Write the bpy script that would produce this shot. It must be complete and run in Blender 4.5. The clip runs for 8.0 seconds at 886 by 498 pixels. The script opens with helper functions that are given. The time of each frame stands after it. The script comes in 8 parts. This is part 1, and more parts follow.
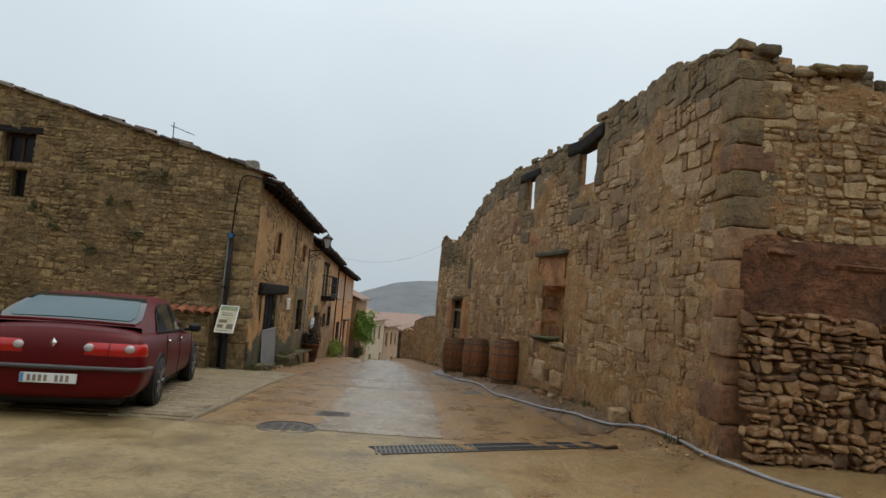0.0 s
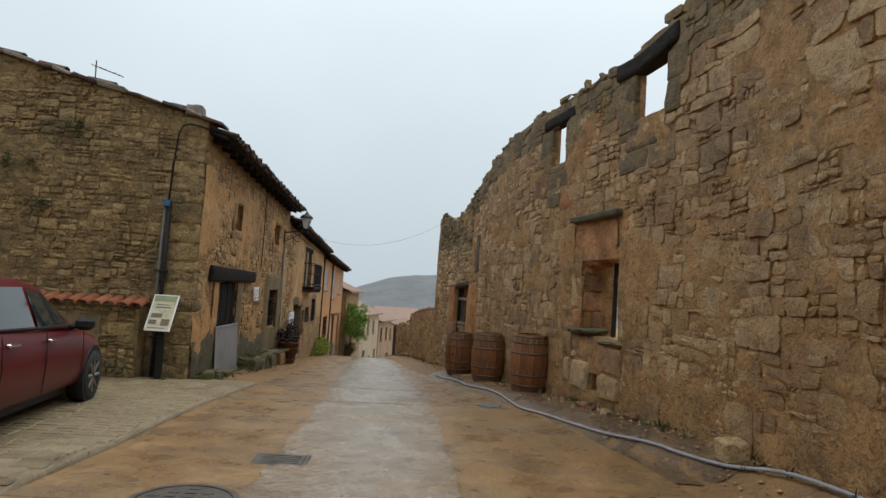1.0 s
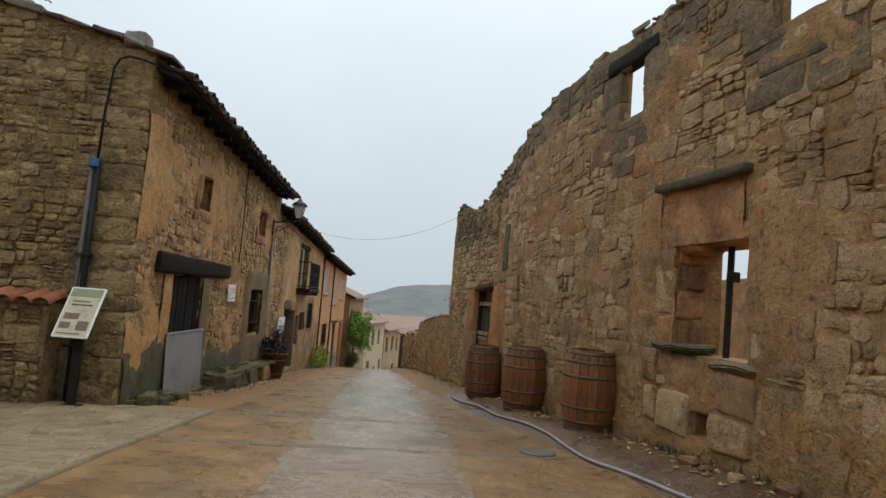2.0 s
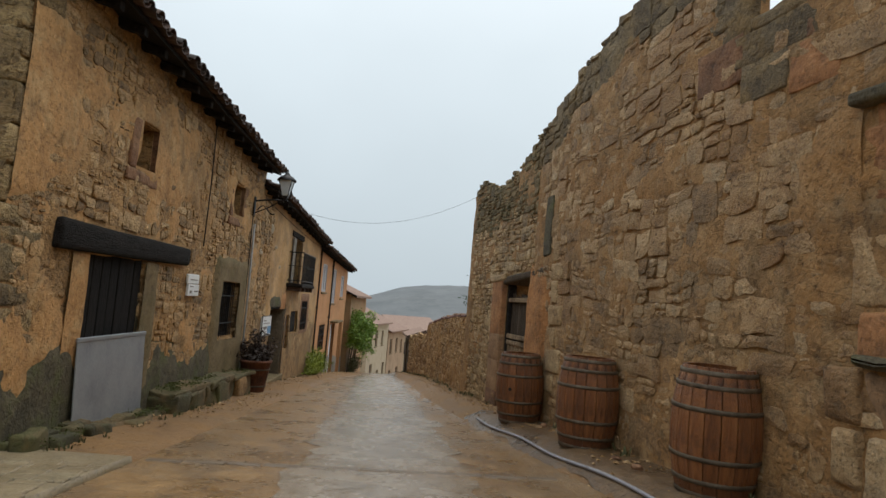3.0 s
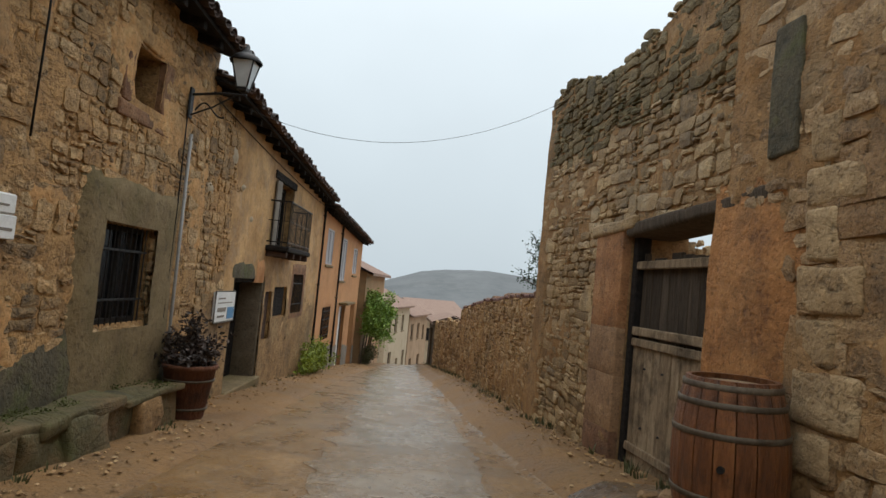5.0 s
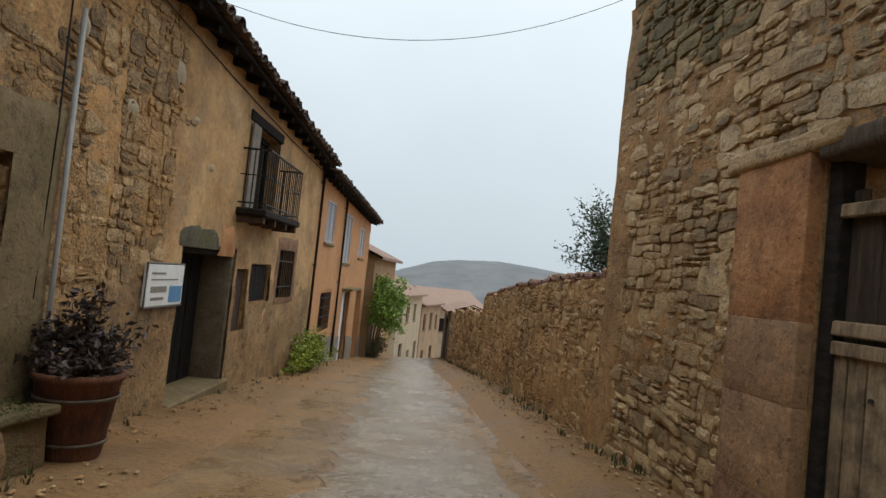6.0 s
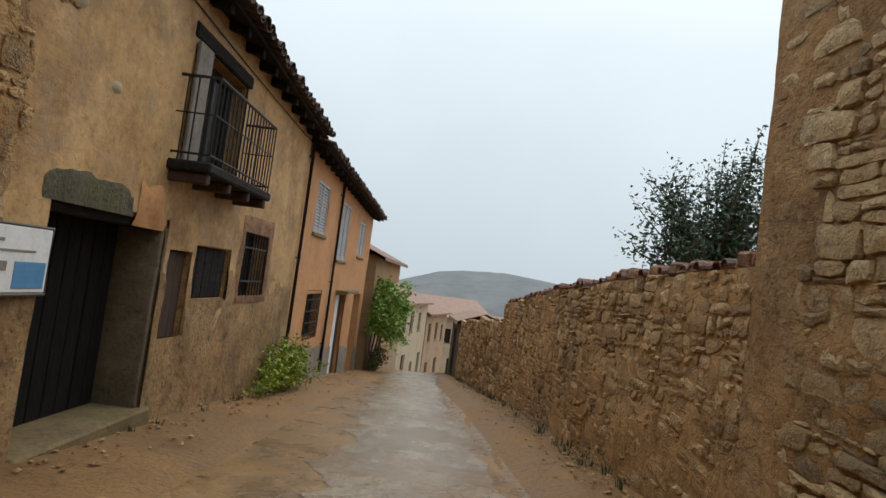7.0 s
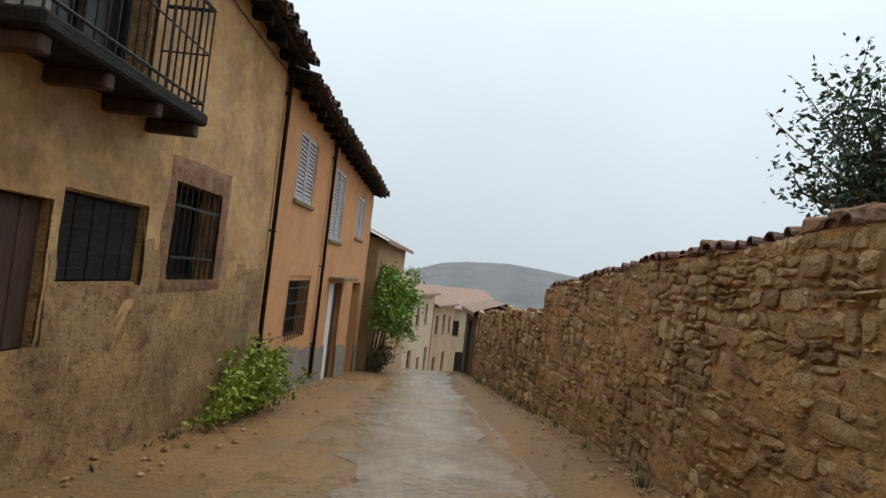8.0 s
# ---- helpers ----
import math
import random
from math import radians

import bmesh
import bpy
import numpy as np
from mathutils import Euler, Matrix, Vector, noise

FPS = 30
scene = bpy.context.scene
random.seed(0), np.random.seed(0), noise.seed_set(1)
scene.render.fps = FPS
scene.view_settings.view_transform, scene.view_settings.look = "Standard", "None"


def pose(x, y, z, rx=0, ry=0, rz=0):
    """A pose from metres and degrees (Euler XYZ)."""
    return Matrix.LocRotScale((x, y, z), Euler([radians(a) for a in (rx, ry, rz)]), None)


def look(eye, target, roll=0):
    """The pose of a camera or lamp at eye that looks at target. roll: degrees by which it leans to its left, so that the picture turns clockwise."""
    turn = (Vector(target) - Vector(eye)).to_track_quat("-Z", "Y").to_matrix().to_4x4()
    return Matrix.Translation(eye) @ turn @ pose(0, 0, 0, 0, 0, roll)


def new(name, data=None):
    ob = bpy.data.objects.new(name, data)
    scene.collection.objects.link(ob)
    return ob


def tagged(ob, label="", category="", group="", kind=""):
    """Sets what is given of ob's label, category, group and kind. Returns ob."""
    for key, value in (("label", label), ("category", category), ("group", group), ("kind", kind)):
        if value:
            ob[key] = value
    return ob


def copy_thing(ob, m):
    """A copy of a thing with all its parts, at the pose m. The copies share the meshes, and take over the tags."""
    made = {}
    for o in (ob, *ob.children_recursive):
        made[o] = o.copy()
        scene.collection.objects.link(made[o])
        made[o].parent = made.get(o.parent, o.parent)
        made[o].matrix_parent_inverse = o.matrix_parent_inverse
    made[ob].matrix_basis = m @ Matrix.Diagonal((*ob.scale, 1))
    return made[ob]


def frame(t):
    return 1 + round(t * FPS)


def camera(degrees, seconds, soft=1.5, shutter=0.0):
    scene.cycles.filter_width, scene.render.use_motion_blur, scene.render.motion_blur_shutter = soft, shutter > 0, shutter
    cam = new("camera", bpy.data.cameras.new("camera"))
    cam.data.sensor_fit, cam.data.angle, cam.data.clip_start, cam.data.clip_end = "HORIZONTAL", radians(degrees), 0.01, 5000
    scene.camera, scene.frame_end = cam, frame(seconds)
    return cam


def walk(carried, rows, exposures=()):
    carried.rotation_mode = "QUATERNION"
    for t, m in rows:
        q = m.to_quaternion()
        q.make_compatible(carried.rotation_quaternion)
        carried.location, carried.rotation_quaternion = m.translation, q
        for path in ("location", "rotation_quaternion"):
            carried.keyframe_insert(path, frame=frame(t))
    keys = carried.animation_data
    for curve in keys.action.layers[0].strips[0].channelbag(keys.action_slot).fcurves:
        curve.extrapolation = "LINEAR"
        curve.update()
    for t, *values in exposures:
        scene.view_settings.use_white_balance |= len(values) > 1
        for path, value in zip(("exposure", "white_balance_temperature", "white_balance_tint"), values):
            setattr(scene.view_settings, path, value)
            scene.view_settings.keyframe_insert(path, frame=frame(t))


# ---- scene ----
cam = camera(70.0, 8.0)
PATH = [
    (0, (-0.498, -1.523, 1.610), (-0.395, 0.587, 1.780), 4.6),
    (0.5, (-0.425, 0.109, 1.504), (-0.293, 2.220, 1.656), 3.6),
    (1, (-0.457, 1.792, 1.420), (-0.335, 3.903, 1.572), 3.7),
    (1.5, (-0.477, 3.292, 1.345), (-0.373, 5.402, 1.523), 4.4),
    (3, (-0.664, 7.554, 1.160), (-0.581, 9.664, 1.345), 4.6),
    (3.5, (-0.756, 8.918, 1.153), (-0.686, 11.030, 1.325), 4.8),
    (4, (-0.795, 10.236, 1.103), (-0.743, 12.348, 1.279), 4.4),
    (5.5, (-1.007, 14.143, 0.850), (-1.008, 16.260, 0.950), 6.0),
    (6, (-1.065, 15.558, 0.753), (-1.084, 17.676, 0.845), 6.0),
    (6.5, (-1.115, 16.873, 0.657), (-1.141, 18.990, 0.768), 5.8),
    (7, (-1.214, 18.245, 0.551), (-1.256, 20.360, 0.675), 7.5),
    (7.5, (-1.293, 19.630, 0.456), (-1.342, 21.747, 0.557), 7.1),
    (8, (-1.537, 21.146, 0.356), (-1.582, 23.264, 0.452), 6.4),
]
walk(cam, [(t, look(eye, goal, roll)) for t, eye, goal, roll in PATH], [(0.0, -0.1, 6400, 9), (1.0, 0.04, 6400, 9), (1.5, 0.07, 6400, 9), (3.0, 0.03, 6400, 9), (4.0, 0.12, 6400, 9), (6.0, 0.12, 6400, 9), (8.0, 0.15, 6400, 9)])

# ---- daylight: a rainy, overcast sky, brighter overhead than at the horizon ----
world = bpy.data.worlds.new("overcast_sky")
scene.world = world
world.use_nodes = True
wn, wl = world.node_tree.nodes, world.node_tree.links
wn.clear()
w_out = wn.new("ShaderNodeOutputWorld")
w_bg = wn.new("ShaderNodeBackground")
w_sky = wn.new("ShaderNodeTexSky")
w_sky.sky_type = "NISHITA"
w_sky.sun_disc = False
w_sky.sun_elevation = radians(58)
w_sky.sun_rotation = radians(45)
w_sky.dust_density = 6.0
w_sky_dim = wn.new("ShaderNodeMixRGB")
w_sky_dim.blend_type = "MULTIPLY"
w_sky_dim.inputs["Fac"].default_value = 1.0
w_sky_dim.inputs["Color2"].default_value = (0.09, 0.09, 0.09, 1)
w_co = wn.new("ShaderNodeTexCoord")
w_sep = wn.new("ShaderNodeSeparateXYZ")
w_ramp = wn.new("ShaderNodeValToRGB")
w_ramp.color_ramp.elements[0].position = 0.0
w_ramp.color_ramp.elements[0].color = (0.57, 0.645, 0.69, 1)
w_ramp.color_ramp.elements[1].position = 1.0
w_ramp.color_ramp.elements[1].color = (1.52, 1.6, 1.65, 1)
for p_, c_ in ((0.12, (0.63, 0.71, 0.755)), (0.38, (0.79, 0.875, 0.92)), (0.6, (1.04, 1.12, 1.17))):
    e_ = w_ramp.color_ramp.elements.new(p_)
    e_.color = (*c_, 1)
w_noise = wn.new("ShaderNodeTexNoise")
w_noise.inputs["Scale"].default_value = 2.2
w_noise.inputs["Detail"].default_value = 4.0
w_cloud = wn.new("ShaderNodeMapRange")
w_cloud.inputs["From Min"].default_value = 0.3
w_cloud.inputs["From Max"].default_value = 0.7
w_cloud.inputs["To Min"].default_value = 0.95
w_cloud.inputs["To Max"].default_value = 1.04
w_cl = wn.new("ShaderNodeMixRGB")
w_cl.blend_type = "MULTIPLY"
w_cl.inputs["Fac"].default_value = 1.0
w_mix = wn.new("ShaderNodeMixRGB")
w_mix.inputs["Fac"].default_value = 0.93
wl.new(w_co.outputs["Generated"], w_sep.inputs[0])
wl.new(w_sep.outputs["Z"], w_ramp.inputs["Fac"])
wl.new(w_co.outputs["Generated"], w_noise.inputs["Vector"])
wl.new(w_noise.outputs["Fac"], w_cloud.inputs["Value"])
wl.new(w_ramp.outputs["Color"], w_cl.inputs["Color1"])
wl.new(w_cloud.outputs["Result"], w_cl.inputs["Color2"])
wl.new(w_sky.outputs["Color"], w_sky_dim.inputs["Color1"])
wl.new(w_sky_dim.outputs["Color"], w_mix.inputs["Color1"])
wl.new(w_cl.outputs["Color"], w_mix.inputs["Color2"])
wl.new(w_mix.outputs["Color"], w_bg.inputs["Color"])
w_bg.inputs["Strength"].default_value = 1.0
wl.new(w_bg.outputs["Background"], w_out.inputs["Surface"])

sun_data = bpy.data.lights.new("sun", "SUN")
sun_data.energy = 0.85
sun_data.angle = radians(40)
sun_data.color = (1.0, 0.97, 0.93)
sun = new("sun", sun_data)
sun.matrix_world = look((10, 22, 45), (0, 12, 0))

# ---- materials ----


def material(name, colours, scale=3.0, rough=0.85, bump=0.3, vary=0.0, fine=40.0, metal=0.0, stain=None, rough_low=None,
             stretch=None, coat=0.0, cell=0.0, pits=0.0, pit_scale=16.0, cracks=0.0, crack_scale=4.0):
    """Procedural surface: colours blended by two scales of noise, random shift from piece to piece, grain as relief.
    stain: (colour, scale, amount) of weathering blotches; cell: size of pebble relief in metres;
    pits: depth of small dark hollows and pale chips; cracks: darkness of fine wandering cracks and open joints."""
    dents = []
    rich = 1.0 + 0.16 * pits + 0.6 * cracks
    colours = [(rich * r_ * (1.03 if cracks else 1.0), rich * g_, rich * b_ * (0.97 if cracks else 1.0)) for r_, g_, b_ in colours]
    m = bpy.data.materials.new(name)
    m.use_nodes = True
    n, l = m.node_tree.nodes, m.node_tree.links
    b = n["Principled BSDF"]
    co = n.new("ShaderNodeTexCoord")
    vec = co.outputs["Object"]
    if stretch:
        mp = n.new("ShaderNodeMapping")
        mp.inputs["Scale"].default_value = stretch
        l.new(vec, mp.inputs["Vector"])
        vec = mp.outputs["Vector"]
    big = n.new("ShaderNodeTexNoise")
    big.inputs["Scale"].default_value = scale
    big.inputs["Detail"].default_value = 6.0
    big.inputs["Roughness"].default_value = 0.68
    l.new(vec, big.inputs["Vector"])
    grain = n.new("ShaderNodeTexNoise")
    grain.inputs["Scale"].default_value = fine
    grain.inputs["Detail"].default_value = 5.0
    l.new(vec, grain.inputs["Vector"])
    add = n.new("ShaderNodeMath")
    add.operation = "MULTIPLY_ADD"
    add.inputs[1].default_value = 0.45
    wide = n.new("ShaderNodeMath")
    wide.operation = "MULTIPLY"
    wide.inputs[1].default_value = 1.6
    l.new(big.outputs["Fac"], wide.inputs[0])
    l.new(grain.outputs["Fac"], add.inputs[0])
    l.new(wide.outputs[0], add.inputs[2])
    fac = add.outputs[0]
    if vary:
        info = n.new("ShaderNodeObjectInfo")
        geo = n.new("ShaderNodeNewGeometry")
        s1 = n.new("ShaderNodeMath")
        s1.operation = "ADD"
        l.new(info.outputs["Random"], s1.inputs[0])
        l.new(geo.outputs["Random Per Island"], s1.inputs[1])
        s2 = n.new("ShaderNodeMath")
        s2.operation = "FRACT"
        l.new(s1.outputs[0], s2.inputs[0])
        s3 = n.new("ShaderNodeMath")
        s3.operation = "MULTIPLY_ADD"
        s3.inputs[1].default_value = vary
        s3.inputs[2].default_value = -0.5 * vary
        l.new(s2.outputs[0], s3.inputs[0])
        s4 = n.new("ShaderNodeMath")
        s4.operation = "ADD"
        l.new(fac, s4.inputs[0])
        l.new(s3.outputs[0], s4.inputs[1])
        fac = s4.outputs[0]
    ramp = n.new("ShaderNodeValToRGB")
    lo, hi = 0.68, 1.36
    if vary:
        lo, hi = 0.68 - vary * 0.3, 1.36 + vary * 0.3
    mr = n.new("ShaderNodeMapRange")
    mr.inputs["From Min"].default_value = lo
    mr.inputs["From Max"].default_value = hi
    l.new(fac, mr.inputs["Value"])
    l.new(mr.outputs["Result"], ramp.inputs["Fac"])
    k = len(colours)
    ramp.color_ramp.elements[0].color = (*colours[0], 1)
    ramp.color_ramp.elements[1].color = (*colours[-1], 1)
    for i in range(1, k - 1):
        e = ramp.color_ramp.elements.new(i / (k - 1))
        e.color = (*colours[i], 1)
    colour = ramp.outputs["Color"]
    for sc, ss, amount in ([stain] if stain and not isinstance(stain, list) else stain or []):
        sn = n.new("ShaderNodeTexNoise")
        sn.inputs["Scale"].default_value = ss
        sn.inputs["Detail"].default_value = 7.0
        sn.inputs["Roughness"].default_value = 0.7
        l.new(co.outputs["Object"], sn.inputs["Vector"])
        sm = n.new("ShaderNodeMapRange")
        sm.inputs["From Min"].default_value = 0.50
        sm.inputs["From Max"].default_value = 0.63
        sm.inputs["To Max"].default_value = amount
        l.new(sn.outputs["Fac"], sm.inputs["Value"])
        mx = n.new("ShaderNodeMixRGB")
        mx.inputs["Color2"].default_value = (*sc, 1)
        l.new(sm.outputs["Result"], mx.inputs["Fac"])
        l.new(colour, mx.inputs["Color1"])
        colour = mx.outputs["Color"]
    if pits:
        for lo_, hi_, far, blend, at_ in ((0.30, 0.44, 1.0 - pits, "MULTIPLY", 0.0), (0.58, 0.68, 1.0 + 0.6 * pits, "MULTIPLY", 7.3), (0.34, 0.46, 1.0 - 0.8 * pits, "MULTIPLY", 3.1), (0.56, 0.66, 1.0 + 0.4 * pits, "MULTIPLY", 5.7)):
            pn = n.new("ShaderNodeTexNoise")
            pn.inputs["Scale"].default_value = pit_scale * (2.9 if at_ in (3.1, 5.7) else 1.0)
            pn.inputs["Detail"].default_value = 5.0
            pn.inputs["Roughness"].default_value = 0.62
            po = n.new("ShaderNodeVectorMath")
            po.operation = "ADD"
            po.inputs[1].default_value = (at_, at_, at_)
            l.new(co.outputs["Object"], po.inputs[0])
            l.new(po.outputs[0], pn.inputs["Vector"])
            pm = n.new("ShaderNodeMapRange")
            pm.inputs["From Min"].default_value = lo_
            pm.inputs["From Max"].default_value = hi_
            pm.inputs["To Min"].default_value = far if far < 1 else 1.0
            pm.inputs["To Max"].default_value = 1.0 if far < 1 else far
            l.new(pn.outputs["Fac"], pm.inputs["Value"])
            px = n.new("ShaderNodeMixRGB")
            px.blend_type = blend
            px.inputs["Fac"].default_value = 1.0
            l.new(colour, px.inputs["Color1"])
            l.new(pm.outputs["Result"], px.inputs["Color2"])
            colour = px.outputs["Color"]
            dents.append((pm.outputs["Result"], 0.7))
    if cracks:
        for k_, dark in ((1.0, cracks), (2.3, cracks * 0.7)):
            cn = n.new("ShaderNodeTexNoise")
            cn.inputs["Scale"].default_value = crack_scale * k_
            cn.inputs["Detail"].default_value = 4.0
            cn.inputs["Roughness"].default_value = 0.55
            cn.inputs["Distortion"].default_value = 0.4
            squash = n.new("ShaderNodeMapping")
            squash.inputs["Location"].default_value = (k_, 2 * k_, 5.0)
            squash.inputs["Scale"].default_value = (0.75, 0.75, 1.5)
            l.new(co.outputs["Object"], squash.inputs["Vector"])
            l.new(squash.outputs["Vector"], cn.inputs["Vector"])
            off = n.new("ShaderNodeMath")
            off.operation = "SUBTRACT"
            off.inputs[1].default_value = 0.5
            l.new(cn.outputs["Fac"], off.inputs[0])
            side = n.new("ShaderNodeMath")
            side.operation = "ABSOLUTE"
            l.new(off.outputs[0], side.inputs[0])
            cm = n.new("ShaderNodeMapRange")
            cm.inputs["From Min"].default_value = 0.0
            cm.inputs["From Max"].default_value = 0.032
            cm.inputs["To Min"].default_value = 1.0 - dark
            l.new(side.outputs[0], cm.inputs["Value"])
            cx_ = n.new("ShaderNodeMixRGB")
            cx_.blend_type = "MULTIPLY"
            cx_.inputs["Fac"].default_value = 1.0
            l.new(colour, cx_.inputs["Color1"])
            l.new(cm.outputs["Result"], cx_.inputs["Color2"])
            colour = cx_.outputs["Color"]
            dents.append((cm.outputs["Result"], 0.9))
    l.new(colour, b.inputs["Base Color"])
    b.inputs["Metallic"].default_value = metal
    if rough_low is None:
        b.inputs["Roughness"].default_value = rough
    else:
        rr = n.new("ShaderNodeMapRange")
        rr.inputs["From Min"].default_value = 0.35
        rr.inputs["From Max"].default_value = 0.65
        rr.inputs["To Min"].default_value = rough_low
        rr.inputs["To Max"].default_value = rough
        l.new(big.outputs["Fac"], rr.inputs["Value"])
        l.new(rr.outputs["Result"], b.inputs["Roughness"])
    if coat:
        b.inputs["Coat Weight"].default_value = coat
        b.inputs["Coat Roughness"].default_value = 0.08
    if bump:
        bp = n.new("ShaderNodeBump")
        bp.inputs["Strength"].default_value = min(1.0, bump)
        bp.inputs["Distance"].default_value = 0.02
        mid_n = n.new("ShaderNodeTexNoise")
        mid_n.inputs["Scale"].default_value = fine * 0.3
        mid_n.inputs["Detail"].default_value = 6.0
        mid_n.inputs["Roughness"].default_value = 0.6
        l.new(vec, mid_n.inputs["Vector"])
        hs = n.new("ShaderNodeMath")
        hs.operation = "ADD"
        l.new(add.outputs[0], hs.inputs[0])
        l.new(mid_n.outputs["Fac"], hs.inputs[1])
        height = hs.outputs[0]
        for dent, deep in dents:
            hd = n.new("ShaderNodeMath")
            hd.operation = "MULTIPLY_ADD"
            hd.inputs[1].default_value = deep
            l.new(dent, hd.inputs[0])
            l.new(height, hd.inputs[2])
            height = hd.outputs[0]
        if cell:
            vo = n.new("ShaderNodeTexVoronoi")
            vo.inputs["Scale"].default_value = 1.0 / cell
            l.new(co.outputs["Object"], vo.inputs["Vector"])
            hm = n.new("ShaderNodeMath")
            hm.operation = "MULTIPLY_ADD"
            hm.inputs[1].default_value = -0.35
            l.new(vo.outputs["Distance"], hm.inputs[0])
            l.new(height, hm.inputs[2])
            height = hm.outputs[0]
        l.new(height, bp.inputs["Height"])
        l.new(bp.outputs["Normal"], b.inputs["Normal"])
    return m


def glass(name, tint, rough=0.05):
    m = bpy.data.materials.new(name)
    m.use_nodes = True
    b = m.node_tree.nodes["Principled BSDF"]
    b.inputs["Base Color"].default_value = (*tint, 1)
    b.inputs["Roughness"].default_value = rough
    b.inputs["IOR"].default_value = 1.5
    b.inputs["Specular IOR Level"].default_value = 0.7
    return m


RUIN_STONE = material("ruin_sandstone", [(0.158, 0.092, 0.038), (0.268, 0.160, 0.070), (0.350, 0.220, 0.102), (0.430, 0.290, 0.148), (0.400, 0.298, 0.178)],
                      scale=6, vary=0.9, bump=0.9, fine=36, rough=0.7, stain=[((0.255, 0.122, 0.040), 0.45, 0.7), ((0.120, 0.080, 0.042), 1.3, 0.55), ((0.348, 0.245, 0.132), 3.5, 0.35)], pits=0.5, pit_scale=20, cracks=0.16, crack_scale=3.2)
RUIN_MORTAR = material("ruin_earth_mortar", [(0.168, 0.092, 0.034), (0.288, 0.163, 0.064), (0.385, 0.235, 0.103)], scale=3, bump=0.8, fine=26, rough=0.85,
                       stain=[((0.308, 0.145, 0.038), 0.6, 0.6), ((0.134, 0.087, 0.041), 1.4, 0.55), ((0.370, 0.268, 0.144), 4.0, 0.35)], pits=0.45, pit_scale=11, cracks=0.18, crack_scale=3.6)
PALE_QUOIN = material("pale_quoin_stone", [(0.215, 0.140, 0.066), (0.340, 0.232, 0.118), (0.430, 0.310, 0.170)], scale=3, vary=0.4, bump=0.8, fine=36,
                      stain=((0.190, 0.110, 0.048), 1.8, 0.5), pits=0.45, pit_scale=12, cracks=0.18, crack_scale=2.6)
RED_STONE = material("red_sandstone", [(0.100, 0.048, 0.025), (0.190, 0.094, 0.046), (0.275, 0.155, 0.080)], scale=3, vary=0.3, bump=0.6, fine=40,
                     stain=((0.115, 0.068, 0.036), 2.2, 0.6), pits=0.45, pit_scale=12, cracks=0.12, crack_scale=2.4)
TOWER_STONE = material("tower_rubble", [(0.150, 0.098, 0.048), (0.300, 0.203, 0.098), (0.430, 0.300, 0.150), (0.450, 0.345, 0.205)], scale=7, vary=1.15, bump=0.8,
                       fine=40, rough=0.7, stain=[((0.320, 0.190, 0.072), 0.8, 0.5), ((0.150, 0.112, 0.062), 1.3, 0.5)], pits=0.45, pit_scale=16, cracks=0.14, crack_scale=4.2)
MOSSY_TOP = material("lichened_rubble", [(0.080, 0.062, 0.030), (0.165, 0.125, 0.060), (0.250, 0.190, 0.098)], scale=6, vary=0.9, bump=0.8, fine=36,
                     stain=[((0.080, 0.080, 0.030), 1.4, 0.6), ((0.22, 0.13, 0.05), 1.0, 0.4)], pits=0.5, pit_scale=15, cracks=0.27, crack_scale=4.0)
DRY_STONE = material("dry_stone", [(0.064, 0.034, 0.015), (0.165, 0.086, 0.035), (0.275, 0.152, 0.064), (0.360, 0.236, 0.118)], scale=7, vary=1.15, bump=0.8, fine=40, rough=0.5, pits=0.4, pit_scale=18, cracks=0.2, crack_scale=5.0)
GABLE_STONE = material("gable_rubble", [(0.095, 0.064, 0.029), (0.198, 0.135, 0.058), (0.282, 0.196, 0.086), (0.360, 0.264, 0.124)], scale=8, vary=0.7, bump=1.0,
                       fine=55, rough=0.75, stain=[((0.211, 0.126, 0.034), 0.6, 0.5), ((0.081, 0.065, 0.032), 1.2, 0.6)], pits=0.5, pit_scale=14, cracks=0.3, crack_scale=4.0)
VERGE_STONE = material("pale_verge_slab", [(0.120, 0.100, 0.075), (0.205, 0.175, 0.135), (0.290, 0.255, 0.200)], scale=5, vary=0.7, bump=0.6, fine=40, rough=0.6, pits=0.4, pit_scale=16)
GABLE_MORTAR = material("gable_mortar", [(0.108, 0.071, 0.030), (0.198, 0.132, 0.056), (0.262, 0.183, 0.083)], scale=4, bump=1.0, fine=30,
                        stain=[((0.070, 0.056, 0.027), 1.2, 0.5)], pits=0.5, pit_scale=11, cracks=0.27, crack_scale=4.0)
FRONT_STONE = material("front_rubble", [(0.140, 0.088, 0.040), (0.270, 0.172, 0.077), (0.385, 0.250, 0.115), (0.450, 0.318, 0.165)], scale=7, vary=1.15, bump=0.8,
                       fine=40, rough=0.75, stain=[((0.452, 0.215, 0.044), 0.8, 0.6), ((0.131, 0.091, 0.039), 1.3, 0.5)], pits=0.5, pit_scale=14, cracks=0.3, crack_scale=4.0)
FRONT_MORTAR = material("front_earth_mortar", [(0.180, 0.102, 0.040), (0.318, 0.186, 0.072), (0.425, 0.262, 0.108)], scale=3, bump=0.8, fine=26,
                        stain=[((0.179, 0.104, 0.042), 1.2, 0.5)], pits=0.5, pit_scale=11, cracks=0.3, crack_scale=3.6)
RED_EARTH = material("dark_red_earth_render", [(0.058, 0.023, 0.010), (0.136, 0.056, 0.023), (0.220, 0.105, 0.047)], scale=4, bump=1.0, fine=30,
                     stain=[((0.051, 0.029, 0.018), 1.5, 0.6)], pits=0.5, pit_scale=12, cracks=0.3, crack_scale=2.6)
